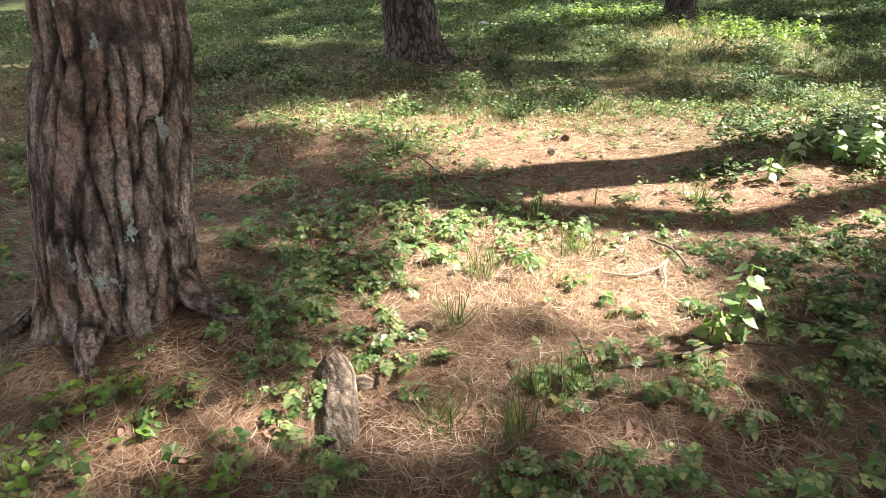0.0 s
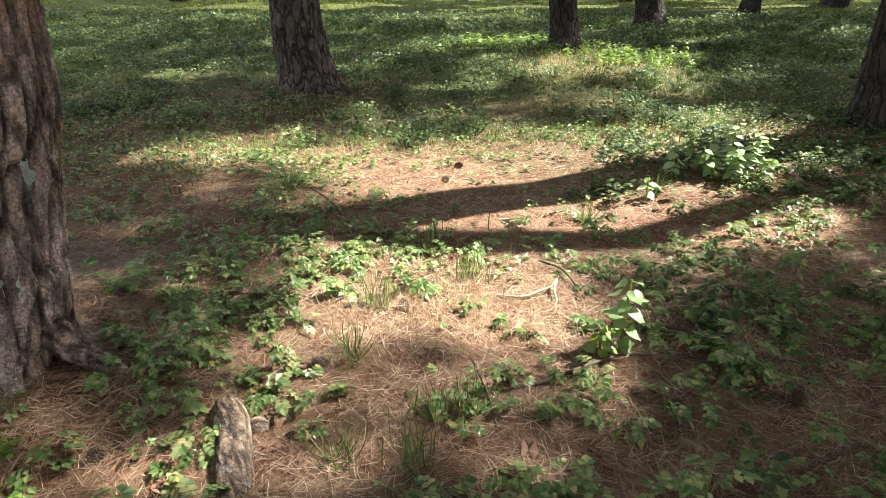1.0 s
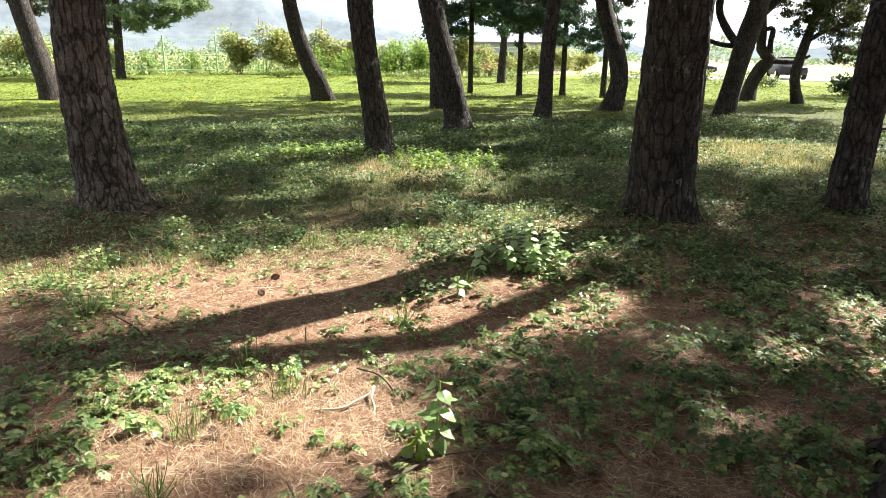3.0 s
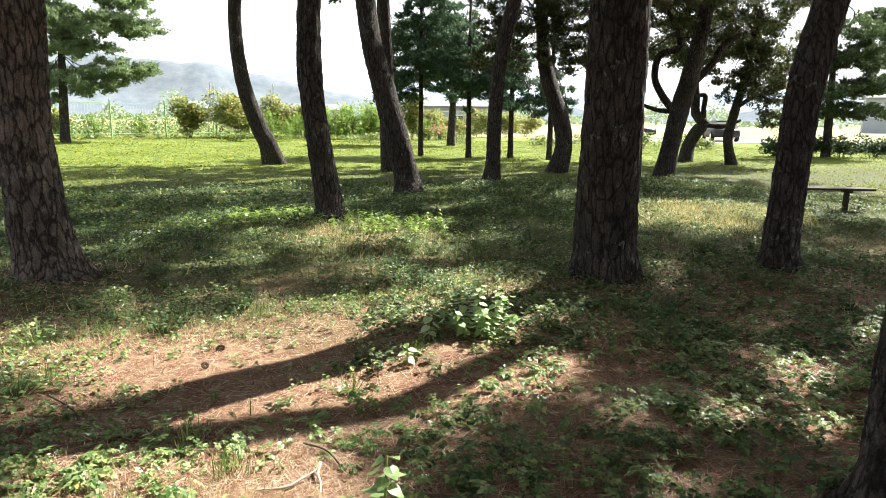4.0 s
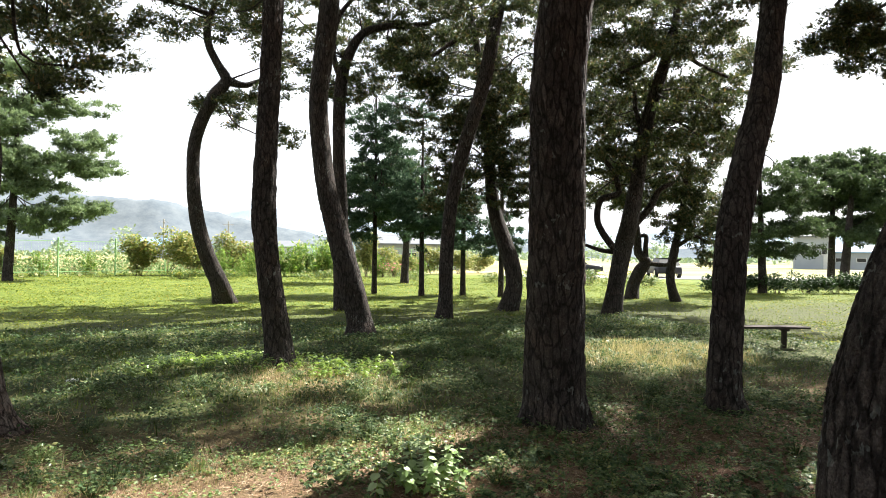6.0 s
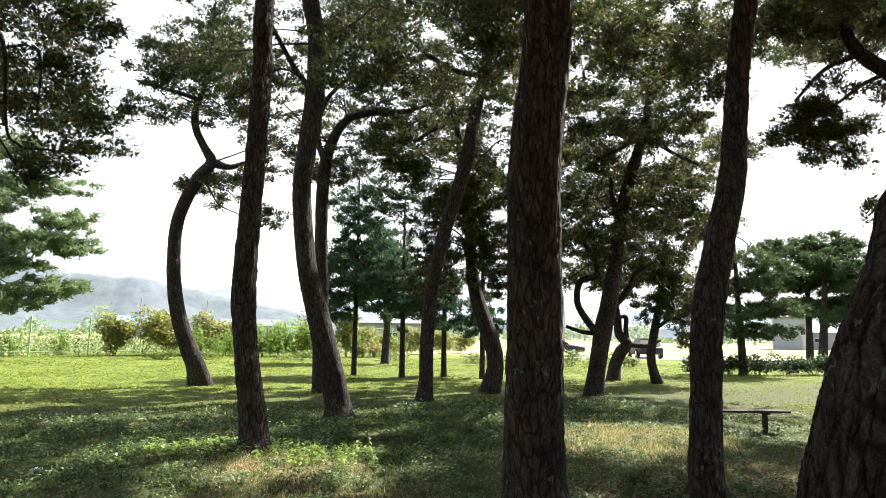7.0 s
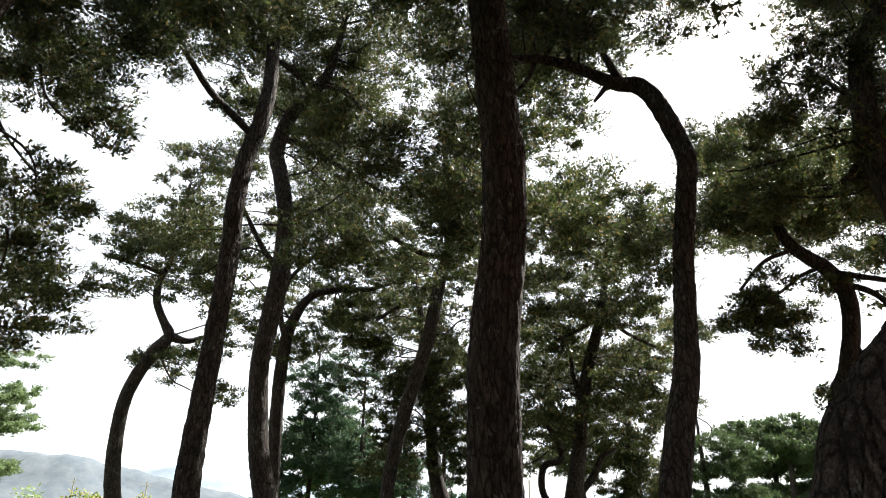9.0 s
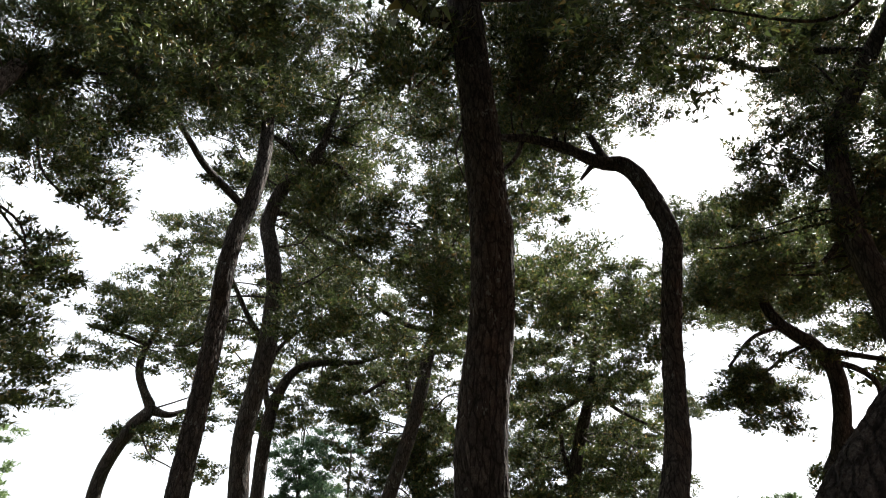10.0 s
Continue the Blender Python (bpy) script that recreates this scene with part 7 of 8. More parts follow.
# taller herbs beside the thick trunk, in the carpet's shade-darkened green
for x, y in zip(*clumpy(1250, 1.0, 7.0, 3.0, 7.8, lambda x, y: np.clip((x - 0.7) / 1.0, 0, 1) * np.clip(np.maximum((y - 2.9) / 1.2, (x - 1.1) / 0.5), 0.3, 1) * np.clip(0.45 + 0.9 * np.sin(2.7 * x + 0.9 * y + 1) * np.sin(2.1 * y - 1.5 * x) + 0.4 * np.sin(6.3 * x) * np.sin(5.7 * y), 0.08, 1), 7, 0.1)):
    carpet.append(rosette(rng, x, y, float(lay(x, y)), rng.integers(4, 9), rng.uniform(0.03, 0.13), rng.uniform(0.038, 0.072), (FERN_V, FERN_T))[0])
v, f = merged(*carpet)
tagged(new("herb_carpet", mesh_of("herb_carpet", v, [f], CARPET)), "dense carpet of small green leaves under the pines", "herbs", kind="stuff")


def blades(n, x0, x1, y0, y1, fits, tall, wide, material, name, label):
    x, y = cover(n, x0, x1, y0, y1, fits)
    frames = turns(rng, len(x), 18, 75, tall * 0.45, tall)
    frames[:, :, 0] *= wide
    place = np.stack([x, y, lay(x, y) - 0.005], 1)
    v, f = scatter(BLADE_V, BLADE_T, frames, place)
    tagged(new(name, mesh_of(name, v, [f], material)), label, "grass", kind="stuff")


# taller leafy clumps farther back
CLUMPS = []
for i in range(5):
    r6 = np.random.default_rng(300 + i)
    (v, f), heads_ = herb(r6, 0, 0, 0, 80, 0.13, 0.15, 0.03, "chip" if i % 2 else "oval")
    v, f = merged((v, f), stalks(heads_ * np.array([0.2, 0.2, 0.0]), heads_, 0.002))
    CLUMPS.append(mesh_of("leaves", v, [f], HERB if i in (1, 3) else CARPET))
x, y = cover(1300, -4, 7.5, 5.4, 15, lambda x, y: 0.6 * greenness(x, y) * np.clip(0.5 + np.sin(1.9 * x + 0.8 * y) * np.sin(1.4 * y - x), 0, 1))
for i, (px, py) in enumerate(zip(x[:290], y[:290])):
    ob = new("herb_clump", CLUMPS[i % 5])
    k = rng.uniform(0.6, 1.25)
    ob.matrix_world = pose(px, py, float(lay(px, py)) - 0.01, 0, 0, 53 * i) @ Matrix.Diagonal((k, k, k, 1))
    tagged(ob, "leafy clump of green woodland herbs", "plant", "herb clumps")
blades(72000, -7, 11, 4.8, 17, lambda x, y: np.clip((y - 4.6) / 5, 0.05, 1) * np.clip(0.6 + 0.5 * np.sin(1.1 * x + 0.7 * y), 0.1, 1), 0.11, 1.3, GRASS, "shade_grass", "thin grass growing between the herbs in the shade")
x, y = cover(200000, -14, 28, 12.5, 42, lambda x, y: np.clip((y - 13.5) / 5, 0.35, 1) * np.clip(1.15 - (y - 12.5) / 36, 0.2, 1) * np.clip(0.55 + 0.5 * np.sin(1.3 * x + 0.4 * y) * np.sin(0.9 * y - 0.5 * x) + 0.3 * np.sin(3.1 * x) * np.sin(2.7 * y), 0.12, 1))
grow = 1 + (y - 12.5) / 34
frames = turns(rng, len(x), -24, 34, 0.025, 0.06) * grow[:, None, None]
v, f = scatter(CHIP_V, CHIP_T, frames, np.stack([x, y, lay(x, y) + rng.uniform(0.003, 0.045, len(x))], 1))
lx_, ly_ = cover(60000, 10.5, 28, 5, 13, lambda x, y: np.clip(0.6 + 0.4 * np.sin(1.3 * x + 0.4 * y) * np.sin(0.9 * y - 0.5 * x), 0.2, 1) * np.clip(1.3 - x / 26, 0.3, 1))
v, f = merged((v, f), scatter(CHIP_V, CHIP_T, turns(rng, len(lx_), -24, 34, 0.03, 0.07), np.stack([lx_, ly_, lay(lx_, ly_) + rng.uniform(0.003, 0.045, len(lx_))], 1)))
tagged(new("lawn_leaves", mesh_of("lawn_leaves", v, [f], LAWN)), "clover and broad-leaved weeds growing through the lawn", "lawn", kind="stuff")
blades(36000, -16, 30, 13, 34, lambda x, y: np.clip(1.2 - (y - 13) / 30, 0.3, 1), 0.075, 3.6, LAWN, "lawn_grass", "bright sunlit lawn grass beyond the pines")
# bright leafy weeds round the foot of the slender pine
fresh = []
for a in np.linspace(0, 6.2, 280):
    px, py = (0.95 + 0.75 * rng.normal(0, 0.6), 11.2 + 0.2 * rng.normal()) if rng.random() < 0.5 else (2.5 + 0.45 * rng.normal(), 10.4 + 0.35 * rng.normal())
    fresh.append(rosette(rng, px, py, float(lay(px, py)), rng.integers(9, 16), rng.uniform(0.06, 0.17), rng.uniform(0.035, 0.065), (OVAL_V, OVAL_T))[0])
v, f = merged(*fresh)
tagged(new("fresh_weeds", mesh_of("fresh_weeds", v, [f], LUSH)), "bright green leafy weeds round a pine's foot", "weeds", kind="stuff")
blades(30000, 5.2, 9.6, 8.4, 12.6, lambda x, y: np.clip(1.2 - ((x - 7.1) ** 2 + (y - 10.4) ** 2) / 2.8, 0, 1), 0.11, 1.8, DRYGRASS, "dry_grass", "sun-dried straw-coloured grass patch on the lawn")
blades(7000, -3, 6, 6.6, 11, lambda x, y: 0.5 * np.clip(np.sin(1.3 * x + 2.1 * y) * np.sin(1.9 * y - 0.9 * x), 0, 1), 0.12, 1.4, DRYGRASS, "dry_stalks", "thin dry grass stalks among the herbs")

blades(26000, 0.6, 3.2, 8.4, 11.0, lambda x, y: np.exp(-((x - 1.9) ** 2 / 0.45 + (y - 9.75) ** 2 / 0.55)), 0.1, 1.0, DRYGRASS, "bleached_grass", "bleached dry grass in the sun before the slender pine")
blades(42000, -1.8, 3.0, 4.1, 7.9, lambda x, y: np.clip(np.exp(-((x - 0.15) ** 2 / 0.25 + (y - 4.55) ** 2 / 0.16)) + np.exp(-((y - 6.75 - 0.22 * x) ** 2) / 0.1), 0.01, 1), 0.095, 0.5, DRYGRASS, "straw_grass", "fine straw-coloured grass on the sunlit needle floor")

# ---- single plants on the needle floor ----


def leafy_mesh(name, seed, leaves, spread, tall, leaf, kind, material, curl=-30):
    r = np.random.default_rng(seed)
    (v, f), heads = rosette(r, 0, 0, 0, leaves, tall, leaf, (PINNATE_V, PINNATE_T)) if kind == "compound" else herb(r, 0, 0, 0, leaves, spread, tall, leaf, kind)
    feet = heads * np.array([0.25, 0.25, 0.0])
    st = stalks(feet, heads, 0.0014)
    v, f = merged((v, f), st)
    return mesh_of(name, v, [f], material)


SOFTLEAF = leaf_material("soft_leaves", [(0.0, (0.13, 0.22, 0.075)), (1.0, (0.24, 0.34, 0.13))], 0.4, 0.45)
HERB_MESHES = [leafy_mesh("leaves", 20 + i, (6, 9, 14)[i // 3], 0.0, (0.06, 0.11, 0.16)[i // 3], (0.07, 0.09, 0.11)[i // 3], "compound", HERB) for i in range(9)]
OVAL_MESHES = [leafy_mesh("leaves", 50 + i, (11, 18)[i // 2], (0.06, 0.09)[i // 2], (0.08, 0.13)[i // 2], (0.036, 0.044)[i // 2], "oval", LUSH) for i in range(4)]
HERBS = [(-0.83, 3.93, 1), (-0.86, 4.13, 1), (-0.65, 4.06, 2), (-0.58, 4.29, 1), (-0.52, 4.42, 2), (-0.59, 4.17, 1), (-0.60, 3.84, 1), (-0.46, 3.67, 1), (-0.39, 3.43, 1), (-0.27, 3.37, 1), (-0.35, 3.86, 1), (-0.29, 3.86, 1), (-0.17, 3.87, 1), (-0.31, 4.25, 1), (-0.69, 3.73, 0), (-0.22, 4.83, 1), (0.03, 4.86, 1), (-0.15, 4.90, 1)]
MORE_HERBS = [(0.13, 4.61, 1), (0.79, 4.81, 1), (1.24, 4.92, 1), (0.34, 5.02, 1), (0.55, 4.06, 1), (0.43, 3.83, 1), (0.56, 3.85, 2), (0.65, 3.86, 1), (0.73, 3.80, 1), (0.46, 3.55, 1), (0.51, 3.52, 1), (0.39, 3.52, 1), (0.20, 3.44, 1), (0.26, 3.45, 1), (0.07, 3.46, 1), (0.87, 3.54, 2), (1.10, 4.06, 2), (1.00, 4.04, 1), (1.19, 4.13, 2), (0.96, 3.88, 1), (0.87, 3.89, 1), (0.17, 3.89, 1), (0.29, 3.87, 0), (0.49, 4.25, 1), (0.69, 4.00, 1)]
OVALS = [(-0.97, 3.60, 1), (-1.07, 3.54, 1), (-1.16, 3.57, 0), (-1.05, 3.35, 1), (-1.08, 3.29, 1), (-1.38, 3.64, 0), (-0.68, 3.28, 0), (-0.55, 3.33, 0), (-1.29, 3.83, 0), (-0.86, 3.48, 0)]
TUFTS = [(0.12, 3.62), (-0.08, 3.64), (-0.11, 4.10), (-0.05, 4.42), (0.19, 3.80), (-0.58, 5.96), (-1.03, 6.50), (0.27, 3.83), (0.3, 4.72), (0.15, 5.0), (1.35, 5.75), (0.9, 5.35), (0.55, 6.9), (-0.4, 6.7), (1.3, 7.1)]
pick = random.Random(4)
for spots, meshes, label, group in ((HERBS + MORE_HERBS, HERB_MESHES, "low green herb with pinnate toothed leaves", "woodland herbs"), (OVALS, OVAL_MESHES, "bright green seedling with pointed oval leaves", "leafy seedlings")):
    for x, y, size in spots:
        ob = new("herb_plant", meshes[size * (3 if meshes is HERB_MESHES else 2) + pick.randrange(3 if meshes is HERB_MESHES else 2)])
        k = pick.uniform(0.65, 1.0)
        ob.matrix_world = pose(x, y, float(lay(x, y)) - 0.004, pick.uniform(-6, 6), pick.uniform(-6, 6), pick.uniform(0, 360)) @ Matrix.Diagonal((k, k, k, 1))
        tagged(ob, label, "plant", group)


def tuft_mesh(seed, n, tall):
    r = np.random.default_rng(seed)
    frames = turns(r, n, 20, 80, tall * 0.4, tall)
    place = np.stack([r.normal(0, 0.03, n), r.normal(0, 0.03, n), np.zeros(n)], 1)
    v, f = scatter(ARCH_V, ARCH_T, frames, place)
    return mesh_of("blades", v, [f], FINEGRASS)


FINEGRASS = leaf_material("fine_grass", [(0.0, (0.04, 0.085, 0.022)), (0.7, (0.1, 0.15, 0.04)), (1.0, (0.3, 0.26, 0.12))], 0.45, 0.5, 0.25)
TUFT_MESHES = [tuft_mesh(70 + i, 60, 0.15) for i in range(3)]
for i, (x, y) in enumerate(TUFTS):
    ob = new("grass_tuft", TUFT_MESHES[i % 3])
    ob.matrix_world = pose(x, y, float(lay(x, y)) - 0.004, 0, 0, 77 * i)
    tagged(ob, "tuft of fine green grass in the needles", "grass tuft", "grass tufts")


def sprout(x, y, tall, n, leaf, label, lean=(0, 0), material=None, spread=0.35, droop=0.0):
    """A single-stemmed plant with drooping heart-shaped leaves."""
    r = np.random.default_rng(int(x * 100))
    z = float(lay(x, y))
    top = empty("sapling", x, y, z)
    inv = top.matrix_world.inverted()
    stem = limb_mesh("stem", [dict(points=[(x, y, z - 0.02, 0.004), (x + lean[0] * 0.5, y + lean[1] * 0.5, z + tall * 0.5, 0.0035), (x + lean[0], y + lean[1], z + tall, 0.002)], segs=6, step=0.03)], LUSH)
    child("stem", stem, top).matrix_parent_inverse = inv
    for i in range(n):
        u = 0.15 + 0.85 * i / (n - 1)
        a = i * 2.4 + r.uniform(-0.4, 0.4)
        s = leaf * (1.1 - 0.35 * abs(u - 0.6)) * r.uniform(0.8, 1.1)
        out = np.array([math.cos(a), math.sin(a), 0])
        root = np.array([x + lean[0] * u, y + lean[1] * u, z + tall * u]) + out * s * spread
        down = r.uniform(0.3, 1.15) + droop
        along = out * math.cos(down) - np.array([0, 0, math.sin(down)])
        right = np.array([-math.sin(a), math.cos(a), 0])
        fr = np.stack([right, along, np.cross(right, along)], 1) * s
        heart = np.array([(0, 0, 0), (0, .5, .05), (0, 1.05, -.1), (-.24, -.1, .04), (-.46, .1, .07), (-.44, .38, .05), (-.26, .68, .02), (.24, -.1, .04), (.46, .1, .07), (.44, .38, .05), (.26, .68, .02)], float)
        tri = np.array([(0, 1, 3), (3, 1, 4), (4, 1, 5), (5, 1, 6), (6, 1, 2), (1, 0, 7), (1, 7, 8), (1, 8, 9), (1, 9, 10), (1, 10, 2)])
        v, f = scatter(heart, tri, fr[None], root[None])
        child("leaf", mesh_of("leaf", v, [f], material or LUSH), top).matrix_parent_inverse = inv
    return tagged(top, label, "sapling")


sprout(0.80, 4.2, 0.28, 18, 0.056, "upright sapling with large drooping heart-shaped leaves", (0.02, 0.02), SOFTLEAF, 0.42, -0.1)
sprout(0.73, 4.18, 0.13, 11, 0.05, "short sapling with broad pale green leaves")
# the taller shoots take the painted sunlit green, the short ones the plain one
for dx, dy, h, k in ((0, 0, 0.32, 30), (0.14, -0.03, 0.28, 26), (-0.12, 0.05, 0.29, 26), (0.05, 0.15, 0.3, 26), (-0.03, -0.15, 0.22, 24), (0.24, 0.07, 0.22, 22), (-0.2, -0.08, 0.2, 20), (0.2, -0.14, 0.16, 18), (-0.24, 0.1, 0.17, 18)):
    sprout(1.84 + 0.45 * dx, 5.95 + 0.45 * dy, h, k, 0.05, "bushy clump of broad-leaved shoots, tall ones in a sunlit tone", (dx * 0.5, dy * 0.5), SUNLITLEAF if h > 0.27 else SOFTLEAF, 0.38, -0.2)
sprout(1.50, 5.90, 0.2, 10, 0.06, "thin shoot with small leaves in a painted sunlit tone", (0, 0), SUNLITLEAF)
sprout(1.28, 5.62, 0.12, 7, 0.05, "thin shoot with small leaves in a painted sunlit tone", (0, 0), SUNLITLEAF)

# ---- wood, cones and leaves lying about ----


def stick(name, points, label, material, bark=0.0, segs=8, category="stick"):
    pts = [(x, y, float(lay(x, y)) + z, r) for x, y, z, r in points]
    return tagged(new(name, limb_mesh(name, [dict(points=pts, segs=segs, step=0.02, bark=bark, plate=(0.03, 0.09))], material)), label, category)


ROOTWOOD = bark_material("weathered_root", (0.2, 0.155, 0.12), (0.32, 0.255, 0.2), (0.05, 0.036, 0.028), 0.2, 0.25)
stick("root_stub", [(-0.33, 3.48, -0.04, 0.045), (-0.34, 3.56, 0.0, 0.048), (-0.38, 3.70, 0.012, 0.05), (-0.42, 3.80, 0.015, 0.045), (-0.45, 3.87, -0.01, 0.03)], "weathered grey-brown root stub half buried in needles", ROOTWOOD, 0.005, 60, "wood")
stick("knot", [(-0.35, 3.76, 0.0, 0.028), (-0.325, 3.76, 0.008, 0.026), (-0.30, 3.765, 0.004, 0.016)], "broken knot of grey wood beside the root stub", ROOTWOOD, 0.004, 20, "wood")
stick("fallen_branch", [(0.40, 3.96, 0.006, 0.006), (0.52, 4.0, 0.012, 0.007), (0.60, 4.05, 0.018, 0.006), (0.78, 4.15, 0.025, 0.005), (0.92, 4.16, 0.02, 0.004), (1.1, 4.12, 0.012, 0.0025)], "dark dead branch lying across the needle floor", TWIG, 0.002, 10, "branch")
stick("bleached_twig", [(0.40, 4.56, 0.004, 0.0022), (0.5, 4.535, 0.014, 0.003), (0.57, 4.57, 0.02, 0.0035), (0.63, 4.60, 0.03, 0.0045), (0.65, 4.63, 0.04, 0.006)], "sun-bleached forked twig standing out of the litter", PALEWOOD, 0, 8, "twig")
stick("bleached_twig", [(0.645, 4.62, 0.038, 0.006), (0.63, 4.57, 0.026, 0.005), (0.635, 4.52, 0.012, 0.0045), (0.615, 4.47, 0.0, 0.004)], "sun-bleached forked twig standing out of the litter", PALEWOOD, 0, 8, "twig")
stick("twig", [(0.35, 3.74, 0.004, 0.002), (0.33, 3.92, 0.018, 0.0018), (0.29, 4.08, 0.026, 0.0014)], "thin brown twig lying in the needles", TWIG, 0, 6, "twig")
stick("twig", [(0.61, 4.87, 0.01, 0.004), (0.69, 4.73, 0.03, 0.004), (0.74, 4.59, 0.01, 0.003)], "thin brown twig lying in the needles", TWIG, 0, 6, "twig")
stick("twig", [(-0.49, 5.56, 0.05, 0.004), (-0.38, 5.45, 0.03, 0.005), (-0.31, 5.32, 0.0, 0.005)], "dark bent twig rising from the litter", TWIG, 0, 6, "twig")
stick("twig", [(0.93, 4.35, 0.02, 0.006), (1.05, 4.32, 0.02, 0.006), (1.2, 4.22, 0.01, 0.004)], "short dark stick lying under the sapling", TWIG, 0, 6, "twig")
stick("pine_root", [(-1.62, 3.66, -0.02, 0.016), (-1.52, 3.82, 0.01, 0.022), (-1.46, 3.93, 0.04, 0.03), (-1.36, 3.98, 0.08, 0.04)], "exposed gnarled root of the old pine", BARK_NEAR, 0.006, 20, "root")
stick("pine_root", [(-0.78, 3.98, -0.015, 0.018), (-0.86, 3.98, 0.012, 0.03), (-0.95, 4.0, 0.05, 0.045), (-1.06, 4.02, 0.13, 0.06)], "exposed gnarled root of the old pine", BARK_NEAR, 0.006, 24, "root")
stick("pine_root", [(-1.13, 3.64, -0.01, 0.02), (-1.17, 3.73, 0.025, 0.035), (-1.2, 3.84, 0.06, 0.05), (-1.22, 3.95, 0.12, 0.06)], "exposed gnarled root of the old pine", BARK_NEAR, 0.01, 24, "root")


def cone_mesh():
    """A small open cone: spirals of scales round a core."""
    sets = []
    scale_v = np.array([(-.35, 0, 0), (.35, 0, 0), (.5, .8, .1), (0, 1.05, .2), (-.5, .8, .1), (0, .6, -.18)], float)
    scale_t = np.array([(0, 1, 2), (0, 2, 3), (0, 3, 4), (5, 2, 1), (5, 3, 2), (5, 4, 3), (5, 0, 4)])
    for i in range(56):
        u = i / 55
        a = i * 2.399
        r = 0.018 * math.sin(math.pi * (0.12 + 0.8 * u)) + 0.001
        out = np.array([math.cos(a), math.sin(a), 0.9 * u - 0.15])
        out /= np.linalg.norm(out)
        right = np.array([-math.sin(a), math.cos(a), 0])
        fr = np.stack([right, out, np.cross(right, out)], 1) * (0.012 - 0.004 * u)
        sets.append(scatter(scale_v, scale_t, fr[None], np.array([[math.cos(a) * r * 0.6, math.sin(a) * r * 0.6, 0.045 * u - 0.02]])))
    v, f = merged(*sets)
    return mesh_of("cone_scales", v, [f], CONE)


CONE_MESH = cone_mesh()
for i, (x, y) in enumerate([(-0.71, 3.61), (-0.20, 4.04), (0.90, 3.89), (0.23, 3.79), (0.39, 3.99), (0.28, 6.18), (0.20, 5.88), (1.0, 7.08), (1.3, 3.95), (0.05, 4.4)]):
    ob = new("pine_cone", CONE_MESH)
    ob.matrix_world = pose(x, y, float(lay(x, y)) + 0.018, 70 + 9 * i, 20 * i, 67 * i)
    tagged(ob, "small open brown pine cone on the needles", "pine cone", "fallen cones")


def dead_leaf_mesh(seed, size):
    r = np.random.default_rng(seed)
    bm = bmesh.new()
    for dz in (0, 0.0012):
        rim = [bm.verts.new((size * 0.55 * math.cos(a) * (1 + 0.12 * math.sin(5 * a + seed)), size * math.sin(a) * (1 + 0.1 * math.sin(7 * a)), dz + 0.25 * size * abs(math.cos(a)) * r.uniform(0.3, 0.9))) for a in np.linspace(0, 2 * math.pi, 14, endpoint=False)]
        mid = [bm.verts.new((0, size * k, dz)) for k in (-0.5, 0.0, 0.5)]
        for i in range(14):
            a, b = rim[i], rim[(i + 1) % 14]
            m = mid[1 + (1 if 2 <= i <= 4 else -1 if 9 <= i <= 11 else 0)]
            bm.faces.new((a, b, m))
    me = bpy.data.meshes.new("leaf_blade")
    bm.to_mesh(me)
    bm.free()
    me.materials.append(DEADLEAF)
    return me


DEAD = [dead_leaf_mesh(i, 0.03 + 0.006 * i) for i in range(3)]
for i, (x, y) in enumerate([(0.33, 3.92), (-0.5, 3.51), (-0.94, 3.91), (-0.9, 3.47), (-0.28, 3.68), (0.43, 3.67), (-0.62, 3.95), (-1.0, 3.7), (0.1, 3.75), (-0.7, 3.4)]):
    ob = new("dead_leaf", DEAD[i % 3])
    ob.matrix_world = pose(x, y, float(lay(x, y)) + (0.05 if i == 0 else 0.006), 12 * (i % 3) - 8, 9, 71 * i)
    tagged(ob, "curled reddish-brown fallen leaf", "leaf", "fallen leaves")
bm = bmesh.new()
bmesh.ops.create_icosphere(bm, subdivisions=2, radius=0.05)
for q in bm.verts:
    q.co = Vector((q.co.x * 1.3, q.co.y * 0.8, max(q.co.z * 0.5, -0.02))) * (1 + 0.3 * math.sin(60 * q.co.x) * math.sin(47 * q.co.y))
me = bpy.data.meshes.new("paper")
bm.to_mesh(me)
bm.free()
me.materials.append(plain("white_paper", (0.6, 0.6, 0.6), (0.8, 0.8, 0.8), 0.8, 20))
ob = new("crumpled_paper", me)
ob.location = (-0.64, 10.63, float(lay(-0.64, 10.63)) + 0.03)
tagged(ob, "crumpled scrap of white paper on the grass", "litter")

# ---- the bench ----
WEATHERED = plain("weathered_plank", (0.02, 0.017, 0.014), (0.045, 0.037, 0.03), 0.9, 14, 0.004)
bx0, by0, bx1, by1 = 9.0, 10.55, 10.2, 10.02
bench_ = tagged(empty("bench", (bx0 + bx1) / 2, (by0 + by1) / 2), "low backless dark wooden park bench on the lawn", "bench")
bturn = math.degrees(math.atan2(by1 - by0, bx1 - bx0))
blen = math.hypot(bx1 - bx0, by1 - by0)
for k in (-1, 1):
    part("plank", box(bmesh.new(), (bx0 + bx1) / 2 + 0.08 * k * math.sin(-radians(bturn)), (by0 + by1) / 2 + 0.08 * k * math.cos(radians(bturn)), 0.338, blen, 0.15, 0.034, bturn, 0.006), WEATHERED, bench_)
